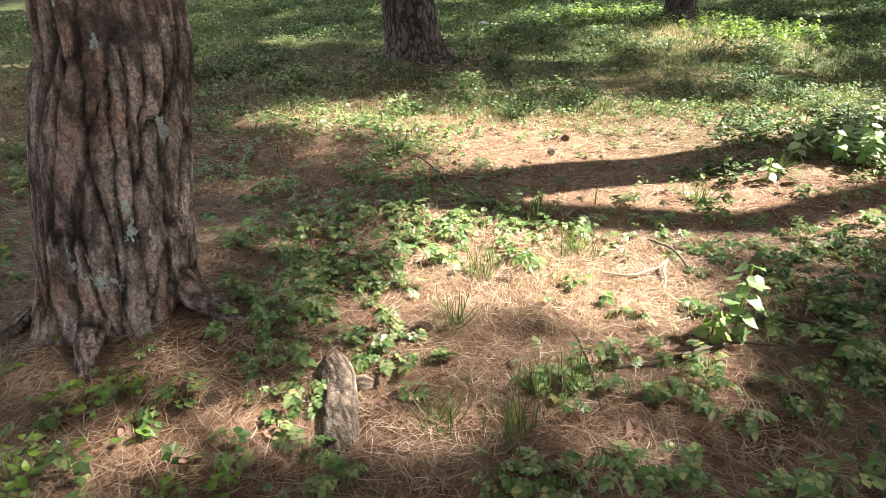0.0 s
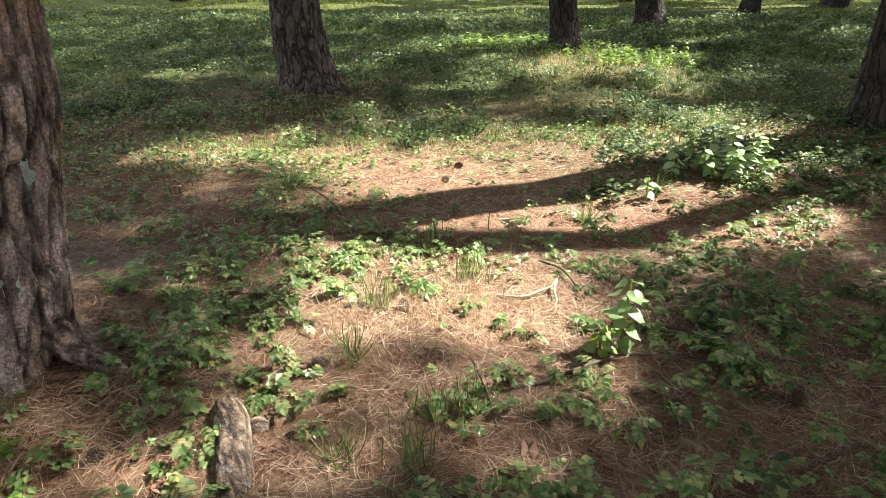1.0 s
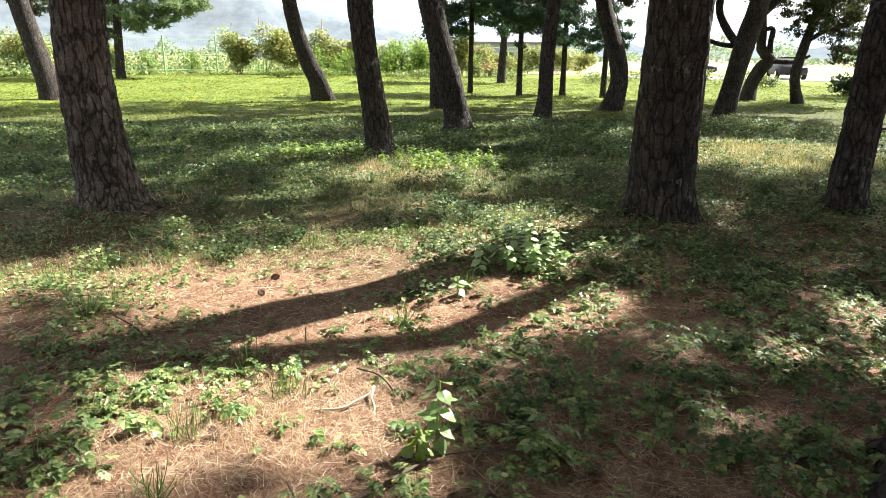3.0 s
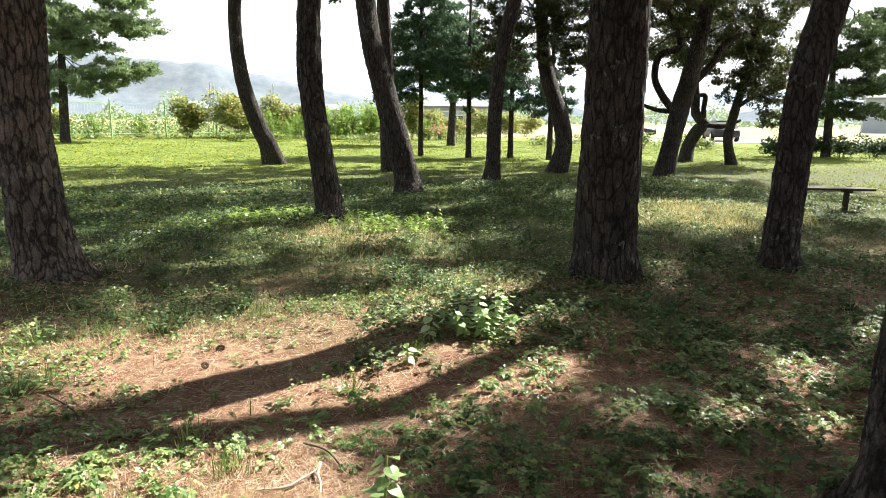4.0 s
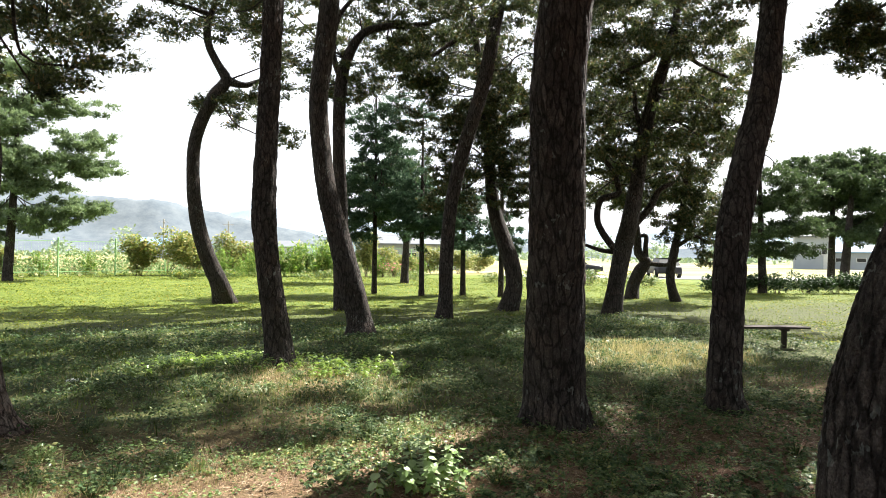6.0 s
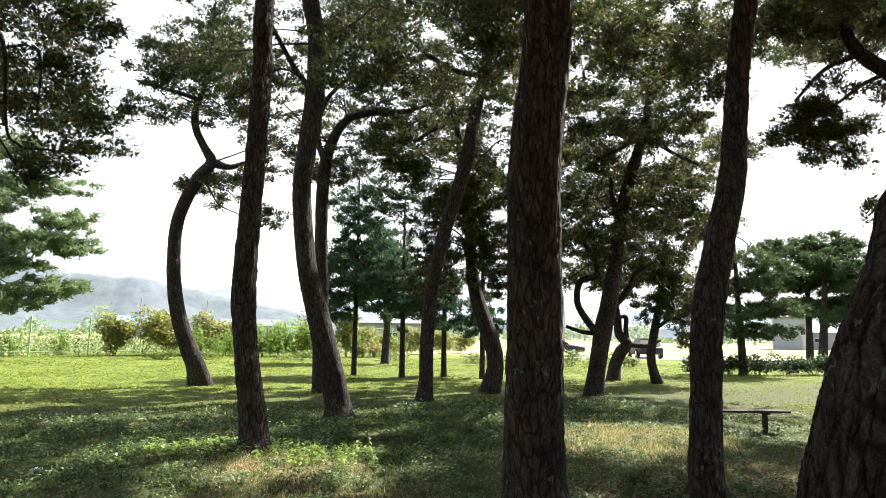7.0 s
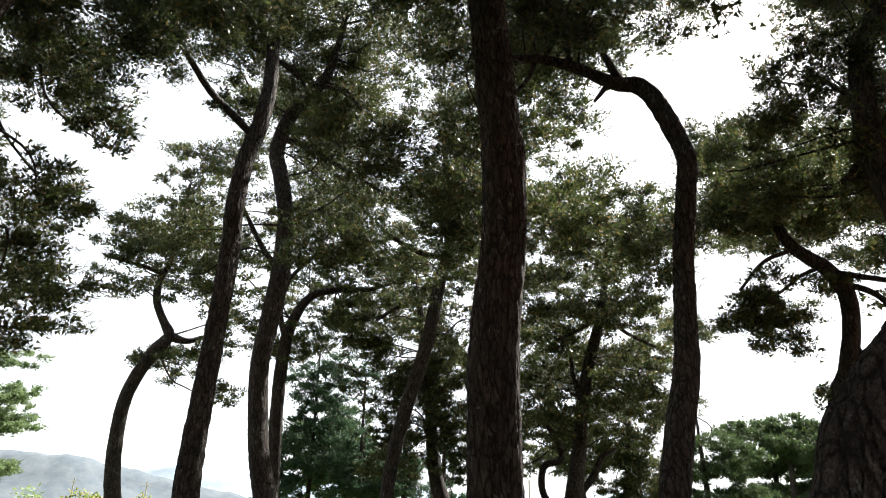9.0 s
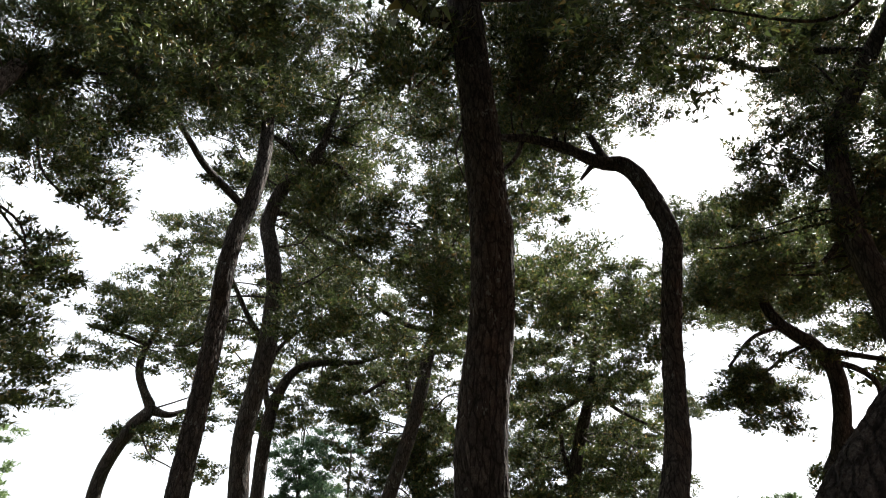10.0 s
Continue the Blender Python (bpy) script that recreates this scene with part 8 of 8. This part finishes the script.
for u in (0.06, 0.72):
    lx, ly = bx0 + (bx1 - bx0) * u, by0 + (by1 - by0) * u
    bm = box(bmesh.new(), lx, ly, 0.14, 0.055, 0.1, 0.3, bturn, 0.008)
    box(bm, lx, ly, 0.3, 0.07, 0.26, 0.035, bturn, 0.006)
    part("leg", bm, WEATHERED, bench_)

# ---- the fence along the lawn ----
FENCE_PAINT = plain("green_fence_paint", (0.22, 0.42, 0.17), (0.34, 0.55, 0.26), 0.5, 8)
fence_ = tagged(empty("wire_fence", 3, 43.7), "green wire-mesh fence on slim posts along the lawn", "fence")
FX, FY, FDX, FDY = -4.59, 38.65, 0.833, 0.553


def fence_at(d):
    """A place on the fence's line, d metres from the post that stands nearest."""
    return FX + FDX * d, FY + FDY * d


lean_ = math.degrees(math.atan2(FDY, FDX))
for i in range(-6, 15):
    x, y = fence_at(2.85 * i)
    z = float(height(x, y))
    bm = bmesh.new()
    bmesh.ops.create_cone(bm, cap_ends=True, segments=10, radius1=0.04, radius2=0.038, depth=2.0, matrix=Matrix.Translation((x, y, z + 0.9)))
    bmesh.ops.create_uvsphere(bm, u_segments=8, v_segments=4, radius=0.045, matrix=Matrix.Translation((x, y, z + 1.9)))
    part("post", bm, FENCE_PAINT, fence_)
fx0, fy0 = fence_at(-17.1)
fx1, fy1 = fence_at(39.9)
for z in (0.5, 1.98):
    part("rail", box(bmesh.new(), (fx0 + fx1) / 2, (fy0 + fy1) / 2, z, 57.0, 0.025, 0.025, lean_), FENCE_PAINT, fence_)
feet, heads = [], []
for k in range(16):
    z = 0.5 + 0.098 * k
    feet.append((fx0, fy0, z)), heads.append((fx1, fy1, z))
for k in range(380):
    x, y = fence_at(-17.1 + 0.15 * k)
    feet.append((x, y, 0.5)), heads.append((x, y, 1.97))
v, f = stalks(np.array(feet), np.array(heads), 0.004)
ob = child("wire_mesh", mesh_of("wire_mesh", v, [f], FENCE_PAINT), fence_)
ob.matrix_parent_inverse = fence_.matrix_world.inverted()

# ---- shrubs, hedge and far greenery ----


def shrub(x, y, wide, tall, leaves, leaf, label, material, seed, name="shrub", cat="shrub"):
    r = np.random.default_rng(seed)
    z = float(lay(x, y))
    top = empty(name, x, y, z)
    inv = top.matrix_world.inverted()
    lobes = [(x + r.uniform(-.6, .6) * wide, y + r.uniform(-.5, .5) * wide * 0.6, z + tall * r.uniform(0.3, 0.72), r.uniform(0.3, 0.55) * wide, tall * r.uniform(0.2, 0.34)) for _ in range(9)]
    ps = []
    for lx, ly, lz, a, b in lobes:
        q = r.normal(0, 1, (leaves // 9, 3))
        q = q / np.linalg.norm(q, axis=1)[:, None] * r.uniform(0.3, 1.1, (len(q), 1)) ** 0.6
        ps.append(np.array([lx, ly, lz]) + q * np.array([a, a * 0.7, b]))
    ps = np.vstack(ps)
    ps = ps[ps[:, 2] > z]
    v, f = scatter(CHIP_V, CHIP_T, turns(r, len(ps), -50, 60, leaf * 0.6, leaf * 1.3), ps)
    child("foliage", mesh_of("foliage", v, [f], material), top).matrix_parent_inverse = inv
    feet = np.tile([[x, y, z - 0.05]], (12, 1)) + r.normal(0, 0.12, (12, 3)) * [1, 1, 0]
    heads = np.array([l[:3] for l in lobes] + [l[:3] for l in lobes[:3]])
    for foot, head in zip(feet[:6], heads[:6]):
        v, f = stalks(foot[None], head[None], 0.02)
        child("stem", mesh_of("stem", v, [f], TWIG), top).matrix_parent_inverse = inv
    return tagged(top, label, cat)


SH = "yellow-green leafy shrub in front of the fence"
for i, (x, y, w, h) in enumerate([(0.2, 40.4, 1.5, 2.3), (-1.2, 39.8, 0.9, 1.8), (1.6, 41.2, 0.9, 2.0), (4.0, 43.2, 1.4, 2.3), (5.4, 43.4, 1.1, 1.9), (11.9, 42.5, 0.9, 2.7), (13.4, 44.5, 1.0, 1.7), (15.4, 46.2, 1.2, 1.6), (19.4, 50.0, 1.3, 1.9), (22.2, 51.6, 1.4, 1.7), (24.6, 53.0, 1.5, 1.5), (-7.4, 38.6, 1.0, 1.2), (-10, 37.6, 1.4, 1.6)]):
    shrub(x, y, w * 1.2, h * 1.25, 3000, 0.15, SH, BUSH, 100 + i)


def tall_weed_mesh(seed):
    """A stand of upright leafy stems."""
    r = np.random.default_rng(seed)
    sets = []
    for _ in range(34):
        px, py, h = r.normal(0, 0.42), r.normal(0, 0.3), r.uniform(1.0, 2.1)
        foot, head = np.array([[px, py, -0.05]]), np.array([[px + r.normal(0, 0.16), py + r.normal(0, 0.16), h]])
        sets.append(stalks(foot, head, 0.012))
        u = r.uniform(0.2, 1.02, 15)[:, None]
        sets.append(scatter(CHIP_V * np.array([0.55, 1, 1]), CHIP_T, turns(r, 15, -20, 60, 0.16, 0.34), foot + (head - foot) * u))
    v, f = merged(*sets)
    return mesh_of("stems", v, [f], REED)


STANDS = [tall_weed_mesh(400 + i) for i in range(3)]
for i, (x, y, k) in enumerate([(6.5, 41.6, 0.95), (7.2, 41.3, 1.0), (8.0, 41.9, 1.05), (8.8, 42.0, 1.0), (9.5, 42.4, 1.1), (10.3, 42.4, 0.95), (3.2, 41.5, 0.8), (4.6, 41.6, 0.75), (5.4, 41.0, 0.7), (2.6, 40.6, 0.55), (12.8, 43.4, 0.8), (17.2, 47.8, 0.7), (4.0, 39.9, 0.5), (5.6, 39.2, 0.5), (-5.6, 40.2, 0.6), (-3.6, 41.6, 0.6)]):
    ob = new("tall_weeds", STANDS[i % 3])
    ob.matrix_world = pose(x, y, float(lay(x, y)) - 0.02, 0, 0, 61 * i) @ Matrix.Diagonal((k, k, k, 1))
    tagged(ob, "stand of tall bright green weeds beside the fence", "weeds", "tall weeds")
BLOOM = plain("rose_petals", (0.5, 0.12, 0.14), (0.7, 0.3, 0.3), 0.6, 40)
rose = np.random.default_rng(77)
for i, (x, y) in enumerate([(13.2, 43.2), (14.0, 43.6), (14.9, 44.4)]):
    top = shrub(x, y, 0.6, 1.0, 700, 0.09, "low rose bush with a few pink blooms", BUSH, 130 + i, "rose_bush", "shrub")
    for k in range(9):
        bm = bmesh.new()
        bx, by, bz = x + rose.normal(0, 0.3), y - 0.15 + rose.normal(0, 0.2), float(lay(x, y)) + rose.uniform(0.4, 0.95)
        for q in range(6):
            a = q * 1.05
            bmesh.ops.create_icosphere(bm, subdivisions=1, radius=0.04, matrix=Matrix.Translation((bx + 0.035 * math.cos(a), by + 0.035 * math.sin(a), bz + 0.01 * (q % 2))))
        part("bloom", bm, BLOOM, top, "pink rose bloom")
GREENB = leaf_material("low_shrub_leaves", [(0.0, (0.05, 0.1, 0.025)), (0.7, (0.12, 0.19, 0.04)), (1.0, (0.3, 0.27, 0.06))], 0.4, 0.5)
for i, (x, y, w, h) in enumerate([(20.8, 31.4, 1.3, 0.9), (19.2, 32.6, 1.2, 0.7), (22.2, 30.6, 1.2, 0.9), (23.4, 30.0, 1.0, 0.7), (17.5, 35, 1.3, 0.6), (8.0, 38, 1.6, 0.5), (2.6, 37.4, 1.5, 0.6), (0.9, 37.0, 1.2, 0.45), (13.2, 38.5, 1.4, 0.6), (20.5, 38, 1.5, 0.7)]):
    shrub(x, y, w, h, 900, 0.1, "low spreading green shrub at the lawn's edge", GREENB, 140 + i, "low_shrub")
DARKH = leaf_material("hedge_leaves", [(0.0, (0.015, 0.04, 0.015)), (1.0, (0.045, 0.08, 0.028))], 0.3, 0.6, 0.15)
for i in range(6):
    shrub(21.8 + 1.25 * i, 23.4 - 0.38 * i, 1.15, 0.95, 1700, 0.1, "dark clipped evergreen hedge bush", DARKH, 160 + i, "hedge_bush", "hedge")

# tall weeds and crops beyond the fence
r5 = np.random.default_rng(5)
n = 34000
along, off = r5.uniform(-34, 38, n), 0.5 + 26 * r5.uniform(0, 1, n) ** 1.4
x, y = FX + FDX * along - FDY * off, FY + FDY * along + FDX * off
place = np.stack([x, y, lay(x, y) + r5.uniform(0, 1, n) ** 1.5 * (0.5 + 0.9 * np.abs(np.sin(0.35 * x) * np.sin(0.3 * y)))], 1)
v, f = scatter(CHIP_V, CHIP_T, turns(r5, n, -40, 70, 0.1, 0.26), place)
tagged(new("field_weeds", mesh_of("field_weeds", v, [f], WEED)), "rank sunlit weeds and crops beyond the fence", "weeds", kind="stuff")

# ---- road, vehicles and buildings ----
CONCRETE = plain("pale_concrete", (0.24, 0.235, 0.225), (0.34, 0.33, 0.31), 0.9, 3)
bm = bmesh.new()
a, b = Vector((24, 47.2, 0.03)), Vector((62, 25, 0.03))
side = Vector(((b - a).y, -(b - a).x, 0)).normalized()
low = [bm.verts.new(p) for p in (a + side * 3.4, b + side * 3.4, b - side * 3.4, a - side * 3.4)]
face = bm.faces.new(low)
up_ = bmesh.ops.extrude_face_region(bm, geom=[face])["geom"]
for q in up_:
    if isinstance(q, bmesh.types.BMVert):
        q.co.z -= 0.2
me = bpy.data.meshes.new("road")
bmesh.ops.recalc_face_normals(bm, faces=bm.faces)
bm.to_mesh(me)
bm.free()
me.materials.append(CONCRETE)
tagged(new("road", me), "pale concrete lane beyond the lawn", "road", kind="structure")


def car(x, y, turn, paint, label):
    z = 0.03
    top = empty("parked_car", x, y, z)
    inv = top.matrix_world.inverted()
    m = pose(x, y, z, 0, 0, turn)
    bm = bmesh.new()
    rings = [(-2.2, .42, .7, .78), (-2.12, .32, .84, .84), (-1.2, .28, .9, .88), (0, .27, .9, .88), (1.2, .28, .88, .88), (1.9, .32, .8, .85), (2.2, .42, .68, .78)]
    loops = [[bm.verts.new(m @ Vector((px, py, pz))) for py, pz in ((-w, lo), (-w, hi * .85), (-w * .92, hi), (w * .92, hi), (w, hi * .85), (w, lo))] for px, lo, hi, w in rings]
    for p, q in zip(loops, loops[1:]):
        for i in range(6):
            bm.faces.new((p[i], p[(i + 1) % 6], q[(i + 1) % 6], q[i]))
    bm.faces.new(loops[0]), bm.faces.new(loops[-1])
    bmesh.ops.recalc_face_normals(bm, faces=bm.faces)
    part("body", bm, paint, top, smooth=True)
    bm = bmesh.new()
    cab = [(-2.0, .9, .78), (-1.5, 1.36, .62), (0.2, 1.42, .64), (1.1, .9, .76)]
    loops = [[bm.verts.new(m @ Vector((px, s * w, pz))) for s in (-1, 1)] for px, pz, w in cab]
    for p, q in zip(loops, loops[1:] + loops[:1]):
        bm.faces.new((p[0], p[1], q[1], q[0]))
    bm.faces.new([l[0] for l in loops]), bm.faces.new([l[1] for l in loops])
    bmesh.ops.recalc_face_normals(bm, faces=bm.faces)
    part("cabin", bm, GLASS, top, "dark glazed cabin")
    bm = bmesh.new()
    box(bm, *(m @ Vector((-0.62, 0, 1.41))), 1.7, 1.26, 0.05, turn, 0.02)
    part("roof", bm, paint, top)
    for px in (-1.35, 1.35):
        for py in (-0.82, 0.82):
            bm = bmesh.new()
            bmesh.ops.create_cone(bm, cap_ends=True, segments=20, radius1=0.34, radius2=0.34, depth=0.22, matrix=m @ pose(px, py, 0.34, 90, 0, 0))
            wheel = part("wheel", bm, RUBBER, top)
            bm = bmesh.new()
            bmesh.ops.create_cone(bm, cap_ends=True, segments=14, radius1=0.2, radius2=0.2, depth=0.25, matrix=m @ pose(px, py, 0.34, 90, 0, 0))
            part("rim", bm, STEEL, wheel)
    for py in (-0.6, 0.6):
        bm = bmesh.new()
        box(bm, *(m @ Vector((2.17, py, 0.72))), 0.08, 0.3, 0.14, turn, 0.02)
        part("headlight", bm, STEEL, top)
    return tagged(top, label, "car")


GLASS = plain("dark_glass", (0.01, 0.012, 0.015), (0.02, 0.022, 0.025), 0.4)
RUBBER = plain("tyre_rubber", (0.012, 0.012, 0.012), (0.025, 0.025, 0.025), 0.85)
STEEL = plain("bright_steel", (0.5, 0.5, 0.5), (0.62, 0.62, 0.62), 0.3, 6, 0, 1.0)
car(34.6, 41.6, 62, plain("black_car_paint", (0.012, 0.012, 0.015), (0.02, 0.02, 0.024), 0.5), "black parked car on the concrete lane")
car(29.6, 46.0, -30, plain("grey_car_paint", (0.015, 0.016, 0.018), (0.025, 0.026, 0.028), 0.5), "dark grey parked car on the concrete lane")


def shed(x, y, wide, deep, tall, pitch, turn, wall, roof, label, windows=4, doors=1):
    top = empty("farm_building", x, y, 0)
    m = pose(x, y, 0, 0, 0, turn)

    def solid(pts, faces, material, name):
        bm = bmesh.new()
        vs = [bm.verts.new(m @ Vector(p)) for p in pts]
        for f_ in faces:
            bm.faces.new([vs[i] for i in f_])
        bmesh.ops.recalc_face_normals(bm, faces=bm.faces)
        return part(name, bm, material, top)
    w, d = wide / 2, deep / 2
    solid([(-w, -d, -.3), (w, -d, -.3), (w, d, -.3), (-w, d, -.3), (-w, -d, tall), (w, -d, tall), (w, d, tall), (-w, d, tall), (-w, 0, tall + pitch), (w, 0, tall + pitch)],
          [(0, 1, 5, 4), (2, 3, 7, 6), (1, 2, 6, 9, 5), (3, 0, 4, 8, 7), (0, 3, 2, 1), (4, 5, 9, 8), (6, 7, 8, 9)], wall, "wall")
    o = 0.35
    for s in (-1, 1):
        e = tall - pitch * o / d
        solid([(-w - o, s * (d + o), e), (w + o, s * (d + o), e), (w + o, 0, tall + pitch + .02), (-w - o, 0, tall + pitch + .02), (-w - o, s * (d + o), e + .15), (w + o, s * (d + o), e + .15), (w + o, 0, tall + pitch + .17), (-w - o, 0, tall + pitch + .17)],
              [(0, 1, 2, 3), (4, 5, 6, 7), (0, 1, 5, 4), (1, 2, 6, 5), (2, 3, 7, 6), (3, 0, 4, 7)], roof, "roof")
    for i in range(windows):
        px = -w + wide * (i + 0.7) / (windows + 0.4)
        win = part("window", box(bmesh.new(), *(m @ Vector((px, -d, tall * 0.55))), wide / windows * 0.45, 0.08, tall * 0.26, turn), FRAME, top)
        part("pane", box(bmesh.new(), *(m @ Vector((px, -d - 0.03, tall * 0.55))), wide / windows * 0.38, 0.06, tall * 0.2, turn), GLASS, win)
    for i in range(doors):
        px = w * 0.75 - i * 3
        part("door", box(bmesh.new(), *(m @ Vector((px, -d - 0.01, tall * 0.22))), 1.1, 0.1, tall * 0.5, turn), FRAME, top)
    return tagged(top, label, "building")


FRAME = plain("window_frame", (0.35, 0.37, 0.4), (0.45, 0.47, 0.5), 0.5)
GREYWALL = plain("grey_wall_panels", (0.22, 0.24, 0.27), (0.29, 0.31, 0.34), 0.8, 0.6)
PALEWALL = plain("pale_wall_panels", (0.22, 0.25, 0.29), (0.29, 0.32, 0.36), 0.7, 0.6)
BLUEROOF = plain("blue_metal_roof", (0.12, 0.24, 0.42), (0.18, 0.3, 0.48), 0.5, 0.8)
GREYROOF = plain("grey_metal_roof", (0.1, 0.11, 0.125), (0.15, 0.16, 0.18), 0.6, 0.8)
shed(25.5, 69, 9.5, 7, 2.6, 0.9, -18, GREYWALL, GREYROOF, "grey single-storey farm building behind the trees", 4)
shed(92, 74.5, 5, 6, 5.0, 1.3, -48, PALEWALL, GREYROOF, "pale grey metal warehouse beyond the field", 3)
shed(101, 72, 12, 10, 2.6, 1.0, -48, PALEWALL, BLUEROOF, "low pale shed with a blue metal roof", 4)
shed(1.5, 152, 13, 8, 3.0, 1.4, 5, PALEWALL, BLUEROOF, "distant farmhouse with a pale blue roof", 4)
shed(24, 170, 14, 8, 3.2, 1.4, -8, PALEWALL, GREYROOF, "distant low farm shed", 4)

# utility poles
for x, y, h in ((-0.5, 120, 7.0), (9, 112, 6.5), (62, 92, 8)):
    top = tagged(empty("utility_pole", x, y), "grey concrete utility pole beyond the fence", "utility pole", "utility poles")
    bm = bmesh.new()
    bmesh.ops.create_cone(bm, cap_ends=True, segments=10, radius1=0.16, radius2=0.1, depth=h + 0.4, matrix=Matrix.Translation((x, y, h / 2 - 0.2)))
    part("pole", bm, CONCRETE, top)
    part("crossarm", box(bmesh.new(), x, y, h - 0.5, 1.6, 0.1, 0.1), STEEL, top)

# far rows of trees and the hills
# haze is put into the pale greyish green of these leaves
FARTREE = leaf_material("hazed_tree_leaves", [(0.0, (0.1, 0.15, 0.1)), (1.0, (0.2, 0.26, 0.16))], 0.3, 0.7)
n = 18000
az = r5.uniform(-0.55, 1.25, n)
d = r5.uniform(190, 330, n)
clump = np.clip(0.45 + 0.6 * np.sin(az * 23) * np.sin(az * 51 + 1) + 0.3 * np.sin(az * 90), 0.1, 1.2)
place = np.stack([d * np.sin(az), 2 + d * np.cos(az), r5.uniform(0, 1, n) * 7.5 * clump], 1)
v, f = scatter(CHIP_V, CHIP_T, turns(r5, n, -50, 70, 0.7, 1.7), place)
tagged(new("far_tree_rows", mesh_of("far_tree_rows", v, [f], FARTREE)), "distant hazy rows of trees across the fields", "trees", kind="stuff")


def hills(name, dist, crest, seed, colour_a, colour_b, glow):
    """A wooded ridge far off, its haze painted as pale blue and a faint glow."""
    az = np.linspace(-1.2, 1.6, 260)
    top = np.interp(az, *crest) + 1.2 * np.sin(az * 40 + seed) + 0.8 * np.sin(az * 97 + 2) + 0.7 * np.sin(az * 210)
    grid = []
    for k, (fr, dd) in enumerate(((-0.05, -120), (0.3, -60), (0.6, -30), (0.85, -12), (1.0, 0), (0.4, 60))):
        wob = 1 + 0.12 * np.sin(az * 31 + k)
        grid.append(np.stack([(dist + dd) * np.sin(az), (dist + dd) * np.cos(az), top * fr * (wob if 0 < k < 4 else 1)], 1))
    g = np.stack(grid)
    c = g.shape[1]
    i = np.arange(5)[:, None] * c + np.arange(c - 1)[None]
    q = np.stack([i, i + 1, i + c + 1, i + c], -1).reshape(-1, 4)
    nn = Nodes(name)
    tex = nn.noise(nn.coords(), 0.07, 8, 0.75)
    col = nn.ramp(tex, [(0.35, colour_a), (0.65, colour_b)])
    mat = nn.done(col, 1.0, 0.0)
    # emission stands in for haze; the ridge is no light source
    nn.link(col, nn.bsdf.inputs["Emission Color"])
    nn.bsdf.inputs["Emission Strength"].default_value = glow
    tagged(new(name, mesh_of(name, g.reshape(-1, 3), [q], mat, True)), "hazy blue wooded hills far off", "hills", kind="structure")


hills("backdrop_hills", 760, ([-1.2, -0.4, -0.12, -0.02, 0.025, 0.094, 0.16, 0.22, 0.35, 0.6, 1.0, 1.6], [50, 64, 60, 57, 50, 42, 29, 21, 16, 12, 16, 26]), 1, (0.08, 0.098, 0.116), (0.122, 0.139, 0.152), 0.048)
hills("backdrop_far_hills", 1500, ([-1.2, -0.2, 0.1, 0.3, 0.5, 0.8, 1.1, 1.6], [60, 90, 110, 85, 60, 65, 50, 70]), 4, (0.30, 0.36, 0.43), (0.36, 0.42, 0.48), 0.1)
